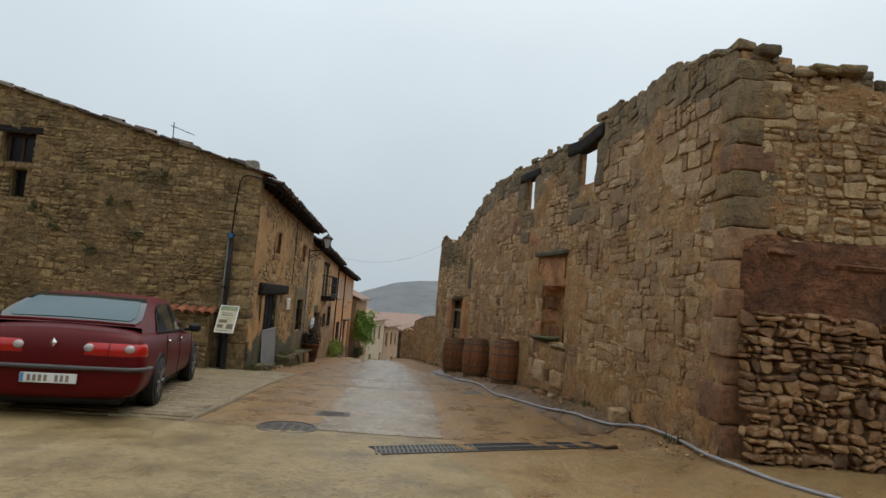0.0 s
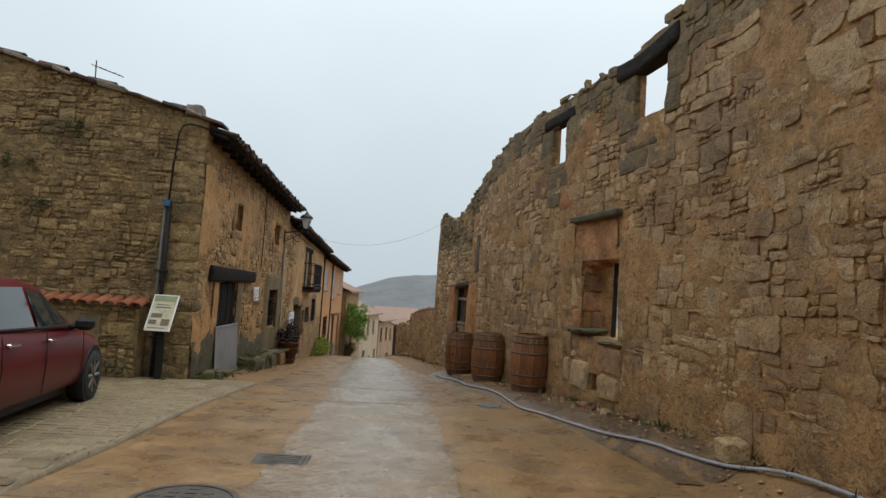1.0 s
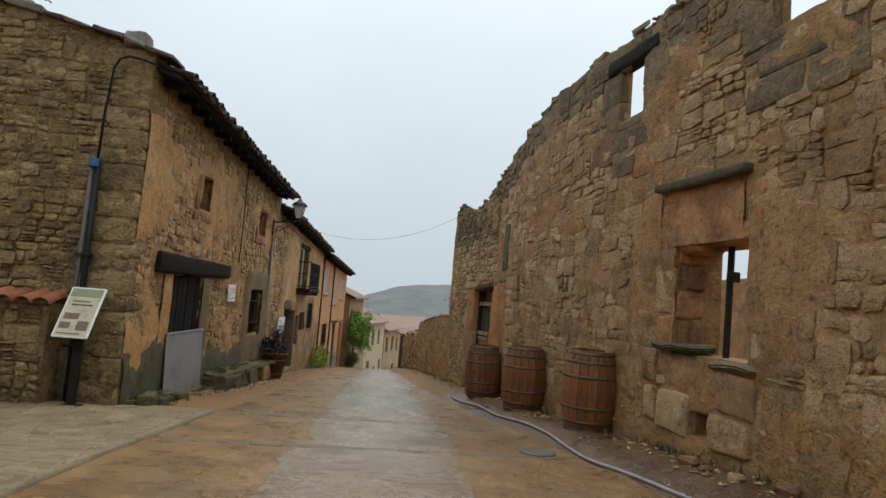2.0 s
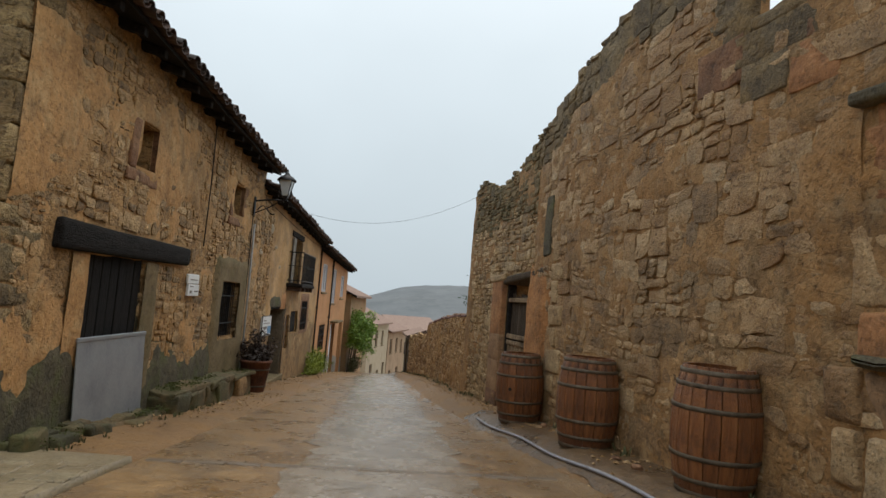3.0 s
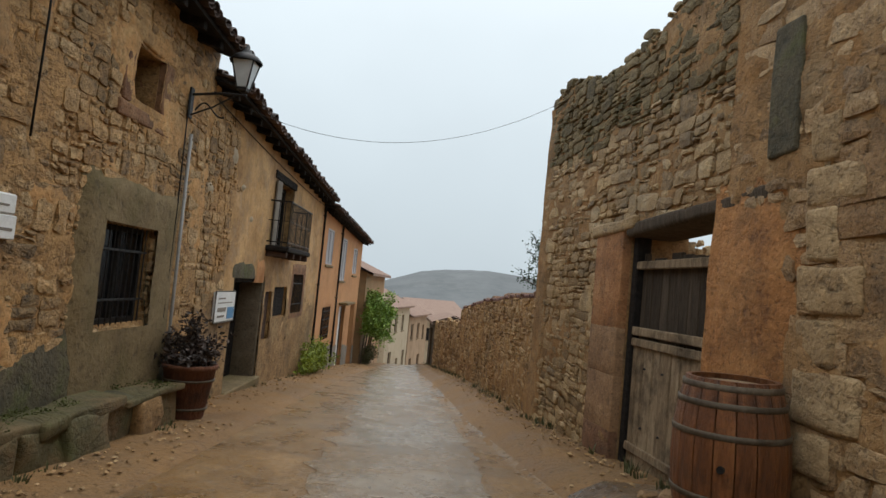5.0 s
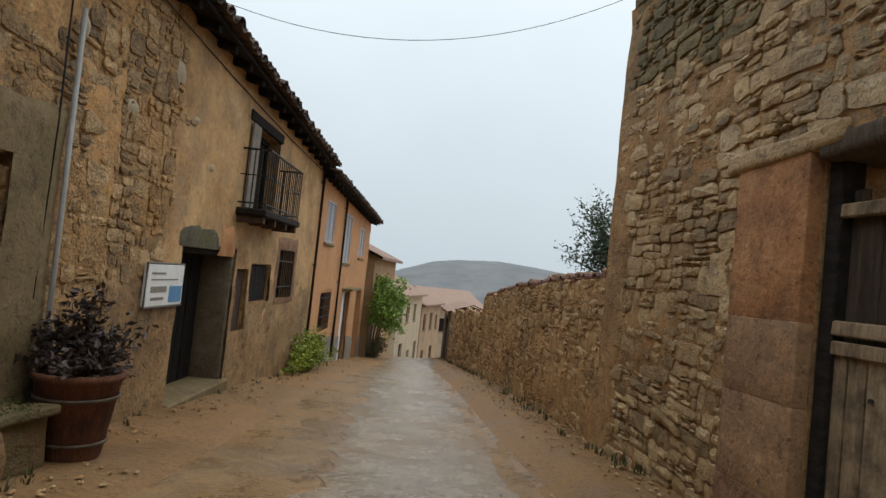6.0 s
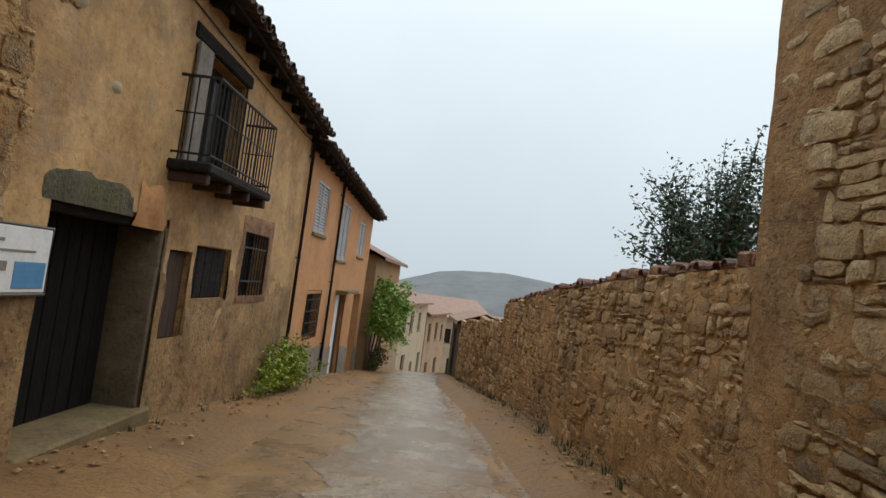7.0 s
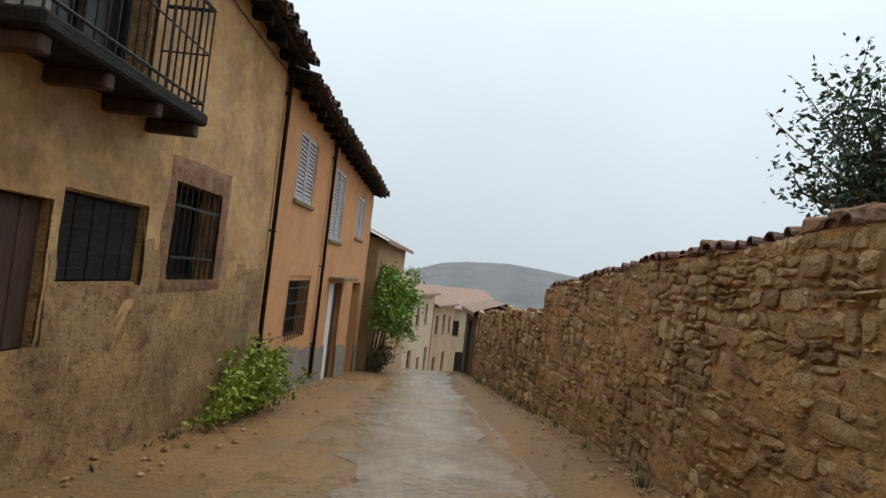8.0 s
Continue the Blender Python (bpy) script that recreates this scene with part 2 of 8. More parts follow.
OCHRE_PLASTER = material("ochre_earth_render", [(0.285, 0.150, 0.052), (0.440, 0.245, 0.092), (0.545, 0.330, 0.145)], scale=1.6, bump=0.7, fine=16,
                         stain=[((0.320, 0.189, 0.072), 1.6, 0.7), ((0.165, 0.102, 0.047), 0.8, 0.45), ((0.598, 0.426, 0.213), 3.5, 0.4)], pits=0.4, pit_scale=9, cracks=0.12, crack_scale=2.2)
YELLOW_PLASTER = material("yellow_earth_render", [(0.275, 0.155, 0.060), (0.450, 0.275, 0.115), (0.545, 0.360, 0.175)], scale=1.0, bump=0.55, fine=14,
                          stain=[((0.250, 0.132, 0.056), 0.8, 0.8), ((0.175, 0.105, 0.050), 1.8, 0.6), ((0.506, 0.347, 0.201), 3.6, 0.4)], pits=0.24, pit_scale=6, cracks=0.08, crack_scale=1.6)
BROWN_RENDER = material("damp_brown_render", [(0.130, 0.074, 0.029), (0.240, 0.142, 0.057), (0.345, 0.218, 0.096)], scale=1.6, bump=0.8, fine=16,
                        stain=[((0.120, 0.076, 0.036), 0.9, 0.65), ((0.385, 0.255, 0.120), 1.7, 0.6)], pits=0.5, pit_scale=9, cracks=0.12, crack_scale=1.9)
DAMP_ORANGE = material("damp_orange_earth", [(0.160, 0.082, 0.028), (0.285, 0.152, 0.054), (0.375, 0.215, 0.086)], scale=2.2, bump=0.9, fine=22,
                       stain=[((0.150, 0.090, 0.042), 1.2, 0.5), ((0.350, 0.235, 0.115), 3.2, 0.4)], pits=0.55, pit_scale=15, cracks=0.25, crack_scale=3.2)
GREY_BROWN = material("grey_brown_cement", [(0.085, 0.062, 0.038), (0.145, 0.108, 0.068), (0.195, 0.150, 0.098)], scale=2.2, bump=0.6, fine=26,
                      stain=[((0.105, 0.085, 0.045), 1.6, 0.5)], pits=0.4, pit_scale=9)
ORANGE_EARTH = material("orange_earth_render", [(0.190, 0.082, 0.026), (0.350, 0.160, 0.052), (0.440, 0.225, 0.082)], scale=2.2, bump=0.8, fine=24, stain=[((0.140, 0.072, 0.032), 1.2, 0.6)], pits=0.45, pit_scale=11, cracks=0.12, crack_scale=2.2)
LIME = material("pale_lime", [(0.38, 0.31, 0.21), (0.50, 0.42, 0.30)], scale=4, bump=0.4, fine=24, stain=((0.34, 0.22, 0.11), 4.0, 0.6))
ORANGE_PLASTER = material("orange_painted_render", [(0.400, 0.190, 0.075), (0.510, 0.250, 0.102), (0.545, 0.280, 0.122)], scale=1.0, bump=0.25, fine=30,
                          stain=((0.34, 0.17, 0.075), 0.7, 0.4), pits=0.15, pit_scale=8)
CEMENT = material("cement_render", [(0.112, 0.078, 0.034), (0.176, 0.123, 0.055), (0.212, 0.154, 0.074)], scale=2.5, bump=0.6, fine=30,
                  stain=[((0.110, 0.086, 0.027), 1.4, 0.6)], pits=0.3, pit_scale=10)
GREY_DADO = material("grey_cement_dado", [(0.15, 0.125, 0.10), (0.22, 0.19, 0.155), (0.27, 0.235, 0.19)], scale=2, bump=0.5, fine=30, pits=0.3, pit_scale=10)
EARTH = material("ochre_earth", [(0.136, 0.067, 0.021), (0.209, 0.109, 0.034), (0.261, 0.142, 0.048)], scale=1.1, bump=0.8, fine=30, rough=0.8, rough_low=0.5,
                 cell=0.05, stain=((0.178, 0.104, 0.044), 0.5, 0.6), pits=0.4, pit_scale=18)
ROAD_SIDE = material("ochre_wet_paving", [(0.130, 0.068, 0.023), (0.222, 0.122, 0.041), (0.290, 0.170, 0.066)], scale=2.0, bump=0.8, fine=24, rough=0.48,
                     rough_low=0.18, cell=0.09, stain=[((0.201, 0.139, 0.080), 0.6, 0.55), ((0.110, 0.069, 0.034), 1.5, 0.5)], pits=0.4, pit_scale=16)
ROAD_CENTRE = material("worn_wet_paving", [(0.17, 0.12, 0.075), (0.24, 0.18, 0.12), (0.29, 0.23, 0.165)], scale=2.0, bump=0.6, fine=24, rough=0.36,
                       rough_low=0.12, cell=0.09, stain=[((0.22, 0.13, 0.052), 0.7, 0.8), ((0.13, 0.09, 0.05), 1.8, 0.5)], pits=0.35, pit_scale=16)
MUD = material("dark_wet_mud", [(0.060, 0.034, 0.015), (0.115, 0.067, 0.030), (0.165, 0.100, 0.047)], scale=1.6, bump=0.9, fine=26, rough=0.5, rough_low=0.2, cell=0.06,
               stain=[((0.190, 0.110, 0.045), 0.8, 0.5)], pits=0.5, pit_scale=14)
APRON = material("sandy_concrete", [(0.148, 0.098, 0.038), (0.244, 0.172, 0.074), (0.295, 0.217, 0.104)], scale=1.5, bump=0.9, fine=26, rough=0.6, rough_low=0.3,
                 cell=0.07, stain=[((0.176, 0.110, 0.032), 0.5, 0.6), ((0.113, 0.078, 0.036), 1.7, 0.5)], pits=0.4, pit_scale=14)
SOOT_STONE = material("sooty_grey_stone", [(0.066, 0.050, 0.029), (0.140, 0.103, 0.056), (0.220, 0.164, 0.088)], scale=5, vary=0.6, bump=0.8, fine=36,
                      stain=((0.302, 0.176, 0.048), 1.8, 0.5), pits=0.45, pit_scale=14, cracks=0.3, crack_scale=3.4)
GARDEN_STONE = material("garden_wall_stone", [(0.158, 0.092, 0.040), (0.280, 0.172, 0.074), (0.385, 0.250, 0.116), (0.470, 0.340, 0.185)], scale=6, vary=1.15, bump=0.8, fine=36,
                        rough=0.7, stain=[((0.344, 0.161, 0.033), 0.8, 0.6), ((0.132, 0.088, 0.040), 1.5, 0.5)], pits=0.45, pit_scale=14, cracks=0.2, crack_scale=4.5)
GARDEN_MORTAR = material("garden_wall_earth", [(0.200, 0.105, 0.036), (0.345, 0.195, 0.070), (0.440, 0.275, 0.115)], scale=3, bump=0.8, fine=26,
                         stain=[((0.151, 0.092, 0.038), 1.3, 0.6)], pits=0.5, pit_scale=11, cracks=0.2, crack_scale=4.5)
RED_PLASTER = material("worn_red_earth", [(0.190, 0.086, 0.035), (0.330, 0.155, 0.062), (0.430, 0.235, 0.108)], scale=2.5, bump=0.7, fine=26, stain=[((0.110, 0.068, 0.040), 1.8, 0.6)], pits=0.4, pit_scale=12, cracks=0.12, crack_scale=2.0)
OCHRE_APRON = material("ochre_stained_concrete", [(0.160, 0.092, 0.034), (0.262, 0.160, 0.062), (0.325, 0.212, 0.092)], scale=1.7, bump=0.9, fine=26, rough=0.55, rough_low=0.25,
                       cell=0.07, stain=[((0.190, 0.105, 0.034), 0.5, 0.6), ((0.120, 0.078, 0.036), 1.7, 0.5)], pits=0.4, pit_scale=14)
MOSSY_SLAB = material("mossy_slab", [(0.040, 0.034, 0.018), (0.082, 0.066, 0.036), (0.135, 0.106, 0.058)], scale=5, bump=0.7, fine=36, stain=((0.075, 0.08, 0.022), 2.5, 0.8), pits=0.4, pit_scale=12)
PAVERS = material("sandy_setts", [(0.164, 0.119, 0.061), (0.238, 0.180, 0.102), (0.287, 0.230, 0.139)], scale=1.6, vary=0.5, bump=0.6, fine=26, rough=0.62, rough_low=0.35,
                  stain=[((0.156, 0.107, 0.049), 0.6, 0.6), ((0.115, 0.090, 0.045), 1.9, 0.5)], pits=0.4, pit_scale=14)
OLD_PLANK = material("blackened_planks", [(0.03, 0.022, 0.016), (0.065, 0.048, 0.034), (0.12, 0.09, 0.062)], scale=4, bump=0.8, fine=40, stretch=(5, 5, 0.7), vary=0.5)
JAMB_BROWN = material("worn_brown_jamb", [(0.148, 0.085, 0.044), (0.262, 0.154, 0.079), (0.345, 0.213, 0.112)], scale=2.5, bump=0.7, fine=26, stain=[((0.10, 0.07, 0.045), 1.6, 0.6)], pits=0.45, pit_scale=12, cracks=0.1, crack_scale=2.0)
JOINT_STONE = material("drain_course_stone", [(0.11, 0.075, 0.045), (0.18, 0.125, 0.075)], scale=4, bump=0.6, rough=0.5)
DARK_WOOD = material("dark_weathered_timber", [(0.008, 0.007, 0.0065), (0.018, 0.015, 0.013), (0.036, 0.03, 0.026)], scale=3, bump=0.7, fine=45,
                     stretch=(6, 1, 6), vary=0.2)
GATE_WOOD = material("grey_brown_planks", [(0.155, 0.108, 0.066), (0.320, 0.232, 0.144), (0.480, 0.362, 0.232)], scale=4, bump=0.8, fine=40, stretch=(5, 5, 0.7),
                     vary=0.35, stain=((0.057, 0.043, 0.030), 2.0, 0.7))
BROWN_WOOD = material("brown_painted_wood", [(0.035, 0.018, 0.012), (0.06, 0.032, 0.02), (0.085, 0.048, 0.03)], scale=4, bump=0.5, fine=40, stretch=(4, 4, 1), vary=0.2)
# doorway shade is put into this near-black brown wood colour
DOOR_WOOD = material("shaded_door_wood", [(0.005, 0.0045, 0.004), (0.010, 0.008, 0.007), (0.019, 0.015, 0.012)], scale=4, bump=0.5, fine=40, stretch=(4, 4, 1), vary=0.2)
BARREL_WOOD = material("barrel_oak", [(0.090, 0.030, 0.010), (0.205, 0.072, 0.021), (0.325, 0.128, 0.040)], scale=5, bump=0.8, fine=45, stretch=(4, 4, 0.8), vary=0.4,
                       rough=0.45, stain=((0.045, 0.018, 0.010), 3.0, 0.7))
IRON = material("dark_iron", [(0.012, 0.012, 0.013), (0.025, 0.024, 0.024), (0.045, 0.038, 0.033)], scale=8, bump=0.3, rough=0.5, metal=0.6)
RUST = material("rusty_hoop_iron", [(0.050, 0.036, 0.024), (0.100, 0.074, 0.048), (0.165, 0.130, 0.088)], scale=9, bump=0.3, rough=0.6, metal=0.35)
GALVANISED = material("galvanised_sheet", [(0.22, 0.235, 0.25), (0.30, 0.315, 0.33), (0.36, 0.375, 0.39)], scale=2, bump=0.12, rough=0.42, metal=0.35)
GREY_PIPE = material("grey_conduit", [(0.11, 0.105, 0.092), (0.16, 0.15, 0.135)], scale=6, bump=0.1, rough=0.6)
BLACK_PIPE = material("black_conduit", [(0.010, 0.010, 0.010), (0.022, 0.021, 0.021)], scale=6, bump=0.1, rough=0.6)
BLUE_TAPE = material("blue_plastic", [(0.02, 0.10, 0.24), (0.04, 0.15, 0.32)], scale=12, bump=0.1, rough=0.4)
TILE = material("clay_roof_tile", [(0.021, 0.016, 0.013), (0.049, 0.030, 0.022), (0.093, 0.051, 0.034), (0.146, 0.089, 0.058)], scale=6, vary=0.7, bump=0.6, fine=40, rough=0.75,
                stain=((0.057, 0.052, 0.042), 2.0, 0.7))
RED_TILE = material("dull_red_coping_tile", [(0.055, 0.021, 0.014), (0.125, 0.048, 0.031), (0.190, 0.086, 0.058)], scale=6, vary=0.6, bump=0.8, fine=40, rough=0.7,
                    stain=((0.036, 0.030, 0.022), 2.5, 0.7))
FAR_TILE = material("pale_roof_tile", [(0.205, 0.130, 0.098), (0.275, 0.180, 0.136), (0.320, 0.220, 0.170)], scale=3, vary=0.3, bump=0.4, fine=20)
CREAM = material("cream_render", [(0.378, 0.310, 0.211), (0.468, 0.392, 0.275), (0.513, 0.432, 0.315)], scale=1.0, bump=0.2, fine=20, stain=((0.324, 0.243, 0.162), 0.6, 0.5))
PINK_PLASTER = material("tan_render", [(0.294, 0.202, 0.124), (0.396, 0.276, 0.175), (0.442, 0.322, 0.212)], scale=1.0, bump=0.3, fine=20, stain=((0.258, 0.184, 0.110), 0.7, 0.5))
TAN_RENDER = material("tan_orange_render", [(0.250, 0.150, 0.070), (0.350, 0.210, 0.100), (0.410, 0.255, 0.128)], scale=1.0, bump=0.4, fine=20, stain=((0.230, 0.150, 0.080), 0.7, 0.6))
# render with the shadow of the wall end put into its colour
DARK_RENDER = material("shadow_dark_render", [(0.040, 0.030, 0.020), (0.075, 0.056, 0.037), (0.115, 0.086, 0.056)], scale=2.0, bump=0.6, fine=20, stain=((0.14, 0.085, 0.045), 1.1, 0.5))
SHUTTER = material("pale_grey_shutter", [(0.30, 0.28, 0.29), (0.38, 0.36, 0.37), (0.44, 0.42, 0.43)], scale=3, bump=0.15, rough=0.55)
WHITE_PAINT = material("white_paint", [(0.62, 0.62, 0.60), (0.74, 0.74, 0.72), (0.80, 0.80, 0.78)], scale=5, bump=0.1, rough=0.5)
PANEL_PAPER = material("faded_panel_print", [(0.40, 0.35, 0.22), (0.50, 0.45, 0.30), (0.55, 0.50, 0.36)], scale=4, bump=0.05, rough=0.4, stain=((0.30, 0.24, 0.14), 5, 0.6))
PANEL_GREEN = material("faded_green_print", [(0.17, 0.20, 0.09), (0.25, 0.28, 0.13)], scale=8, bump=0.05, rough=0.4)
INK = material("dark_print", [(0.05, 0.045, 0.04), (0.08, 0.07, 0.06)], scale=10, bump=0, rough=0.5)
BLUE_PRINT = material("blue_print", [(0.07, 0.22, 0.42), (0.12, 0.30, 0.50)], scale=6, bump=0, rough=0.4)
CAST_IRON = material("cast_iron_cover", [(0.04, 0.032, 0.026), (0.075, 0.062, 0.05), (0.11, 0.09, 0.07)], scale=9, bump=0.5, rough=0.45, metal=0.3)
RUBBER_HOSE = material("grey_hose", [(0.24, 0.235, 0.25), (0.34, 0.33, 0.35)], scale=8, bump=0.1, rough=0.35)
LEAF_BRIGHT = material("spring_leaves", [(0.100, 0.145, 0.010), (0.215, 0.275, 0.020), (0.330, 0.375, 0.036)], scale=8, vary=0.8, bump=0.1, rough=0.5)
LEAF_VINE = material("vine_leaves", [(0.075, 0.148, 0.014), (0.155, 0.258, 0.028), (0.245, 0.350, 0.046)], scale=8, vary=0.8, bump=0.1, rough=0.5)
LEAF_DARK = material("dark_laurel_leaves", [(0.015, 0.038, 0.018), (0.032, 0.068, 0.032), (0.062, 0.110, 0.052)], scale=8, vary=0.8, bump=0.1, rough=0.45)
MOSS = material("weed_tufts", [(0.040, 0.043, 0.014), (0.072, 0.073, 0.022), (0.105, 0.108, 0.040)], scale=8, vary=0.8, bump=0.1, rough=0.7)
MOSS_GREEN = material("moss_cushion", [(0.036, 0.044, 0.008), (0.070, 0.082, 0.014), (0.110, 0.120, 0.026)], scale=8, vary=0.8, bump=0.1, rough=0.85)
BARK = material("bark", [(0.05, 0.035, 0.025), (0.10, 0.075, 0.055)], scale=9, bump=0.6)
CAR_RED = material("dark_red_car_paint", [(0.084, 0.0018, 0.003), (0.100, 0.0026, 0.004)], scale=2, bump=0.0, rough=0.4, coat=0.04)
CAR_TRIM = material("grey_bumper_trim", [(0.06, 0.055, 0.055), (0.08, 0.075, 0.075)], scale=6, bump=0.05, rough=0.5)
CAR_BLACK = material("black_car_plastic", [(0.010, 0.010, 0.010), (0.02, 0.02, 0.02)], scale=6, bump=0.05, rough=0.55)
ORANGE_TILE = material("orange_coping_tile", [(0.16, 0.05, 0.022), (0.30, 0.10, 0.042), (0.40, 0.16, 0.075)], scale=6, vary=0.5, bump=0.5, fine=40, rough=0.7)
TYRE = material("tyre_rubber", [(0.012, 0.012, 0.012), (0.028, 0.026, 0.024)], scale=12, bump=0.3, rough=0.75)
ALLOY = material("alloy_wheel", [(0.20, 0.195, 0.19), (0.28, 0.275, 0.27)], scale=6, bump=0.05, rough=0.35, metal=0.7)
CHROME = material("chrome", [(0.75, 0.75, 0.76), (0.82, 0.82, 0.83)], scale=6, bump=0.0, rough=0.15, metal=1.0)
LAMP_RED = material("red_tail_lens", [(0.36, 0.005, 0.004), (0.46, 0.008, 0.006)], scale=6, bump=0.0, rough=0.25, coat=0.15)
LAMP_CLEAR = material("clear_lens", [(0.330, 0.286, 0.264), (0.385, 0.341, 0.319)], scale=20, bump=0.1, rough=0.15, coat=1.0)
CAR_GLASS = glass("tinted_car_glass", (0.02, 0.028, 0.03))
# teal base colour stands in for sky reflected in the rear window
REAR_GLASS = glass("sky_tinted_rear_glass", (0.035, 0.078, 0.088), 0.2)
REAR_GLASS.node_tree.nodes["Principled BSDF"].inputs["Specular IOR Level"].default_value = 0.35
WINDOW_GLASS = glass("dark_window_glass", (0.010, 0.010, 0.011), 0.25)
WINDOW_GLASS.node_tree.nodes["Principled BSDF"].inputs["Specular IOR Level"].default_value = 0.3
LANTERN_GLASS = material("lantern_glass", [(0.50, 0.54, 0.55), (0.60, 0.63, 0.64)], scale=9, bump=0.0, rough=0.2)
# rain haze is painted into the hill's pale grey base colours
HILL = material("hazed_hill_scrub", [(0.098, 0.105, 0.108), (0.130, 0.137, 0.138), (0.160, 0.165, 0.163)], scale=0.02, bump=0.0, fine=0.2, stain=((0.087, 0.093, 0.093), 0.012, 0.7))

for dull in (CAR_RED, GREY_PIPE, RUBBER_HOSE, BLACK_PIPE, CAR_BLACK, OLD_PLANK, DARK_WOOD, DOOR_WOOD, GATE_WOOD):
    dull.node_tree.nodes["Principled BSDF"].inputs["Specular IOR Level"].default_value = 0.2

# ---- mesh building ----


class Mesh:
    """Collects vertices and faces of one part."""

    def __init__(self):
        self.v, self.f = [], []

    def add(self, verts, faces):
        k = len(self.v)
        self.v.extend([tuple(p) for p in verts])
        self.f.extend([tuple(i + k for i in f) for f in faces])
        return self

    def data(self, name, mat, smooth=False):
        me = bpy.data.meshes.new(name)
        me.from_pydata(self.v, [], self.f)
        me.materials.append(mat)
        if smooth:
            me.polygons.foreach_set("use_smooth", [True] * len(me.polygons))
        me.update()
        return me


def part(name, mesh, mat, parent=None, label="", smooth=False):
    ob = new(name, mesh.data(name, mat, smooth))
    if parent:
        ob.parent = parent
        ob.matrix_parent_inverse = parent_world(parent).inverted()
    if label:
        ob["label"] = label
    return ob


def parent_world(ob):
    if ob.parent:
        return parent_world(ob.parent) @ ob.matrix_parent_inverse @ ob.matrix_basis
    return ob.matrix_basis.copy()


def place(name, data, parent, m):
    """One more piece that shares mesh data, at the world pose m."""
    ob = new(name, data)
    ob.parent = parent
    ob.matrix_parent_inverse = parent_world(parent).inverted()
    ob.matrix_basis = m
    return ob


def thing(name, at, label, category, group="", kind=""):
    ob = new(name)
    ob.empty_display_size = 0.2
    ob.location = at
    return tagged(ob, label, category, group, kind)


def block(x0, x1, y0, y1, z0, z1, c=0.01, wob=0.0, rng=random):
    """Chamfered box: (verts, faces)."""
    c = min(c, (x1 - x0) * 0.3, (y1 - y0) * 0.3, (z1 - z0) * 0.3)
    v, idx = [], {}
    X, Y, Z = (x0, x1), (y0, y1), (z0, z1)
    for i in (0, 1):
        for j in (0, 1):
            for k in (0, 1):
                sx, sy, sz = (1, -1)[i], (1, -1)[j], (1, -1)[k]
                w = [rng.uniform(-wob, wob) for _ in range(3)] if wob else (0, 0, 0)
                b = (X[i] + w[0], Y[j] + w[1], Z[k] + w[2])
                for a, o in enumerate(((0, c * sy, c * sz), (c * sx, 0, c * sz), (c * sx, c * sy, 0))):
                    idx[i, j, k, a] = len(v)
                    v.append((b[0] + o[0], b[1] + o[1], b[2] + o[2]))
    f = []
    for i in (0, 1):
        q = [idx[i, j, k, 0] for j, k in ((0, 0), (1, 0), (1, 1), (0, 1))]
        f.append(q if i else q[::-1])
        q = [idx[j, i, k, 1] for j, k in ((0, 0), (0, 1), (1, 1), (1, 0))]
        f.append(q if i else q[::-1])
        q = [idx[j, k, i, 2] for j, k in ((0, 0), (1, 0), (1, 1), (0, 1))]
        f.append(q if i else q[::-1])
    for p in (0, 1):
        for q in (0, 1):
            f.append((idx[0, p, q, 1], idx[1, p, q, 1], idx[1, p, q, 2], idx[0, p, q, 2]))
            f.append((idx[p, 0, q, 0], idx[p, 1, q, 0], idx[p, 1, q, 2], idx[p, 0, q, 2]))
            f.append((idx[p, q, 0, 0], idx[p, q, 1, 0], idx[p, q, 1, 1], idx[p, q, 0, 1]))
    for i in (0, 1):
        for j in (0, 1):
            for k in (0, 1):
                f.append((idx[i, j, k, 0], idx[i, j, k, 1], idx[i, j, k, 2]))
    return v, f


def framed(F, shape):
    """Lays a shape given in (along, up, out) into a wall's frame."""
    v, f = shape
    return [F(s, z, d) for s, d, z in v], f


def slab(F, s0, s1, z0, z1, d0, d1, c=0.01, wob=0.0):
    """Chamfered box in a wall's frame: along, up, out."""
    return framed(F, block(s0, s1, d0, d1, z0, z1, c, wob))


def tube(pts, r, n=8, cap=True):
    pts = [Vector(p) for p in pts]
    v, f = [], []
    for i, p in enumerate(pts):
        t = (pts[min(i + 1, len(pts) - 1)] - pts[max(i - 1, 0)]).normalized()
        a = t.cross(Vector((0, 0, 1)))
        if a.length < 0.05:
            a = t.cross(Vector((0, 1, 0)))
        a.normalize()
        b = t.cross(a)
        rr = r[i] if isinstance(r, (list, tuple)) else r
        for k in range(n):
            w = 2 * math.pi * k / n
            v.append(p + (a * math.cos(w) + b * math.sin(w)) * rr)
    for i in range(len(pts) - 1):
        for k in range(n):
            f.append((i * n + k, i * n + (k + 1) % n, (i + 1) * n + (k + 1) % n, (i + 1) * n + k))
    if cap:
        f.append(tuple(range(n))[::-1])
        f.append(tuple(range((len(pts) - 1) * n, len(pts) * n)))
    return v, f


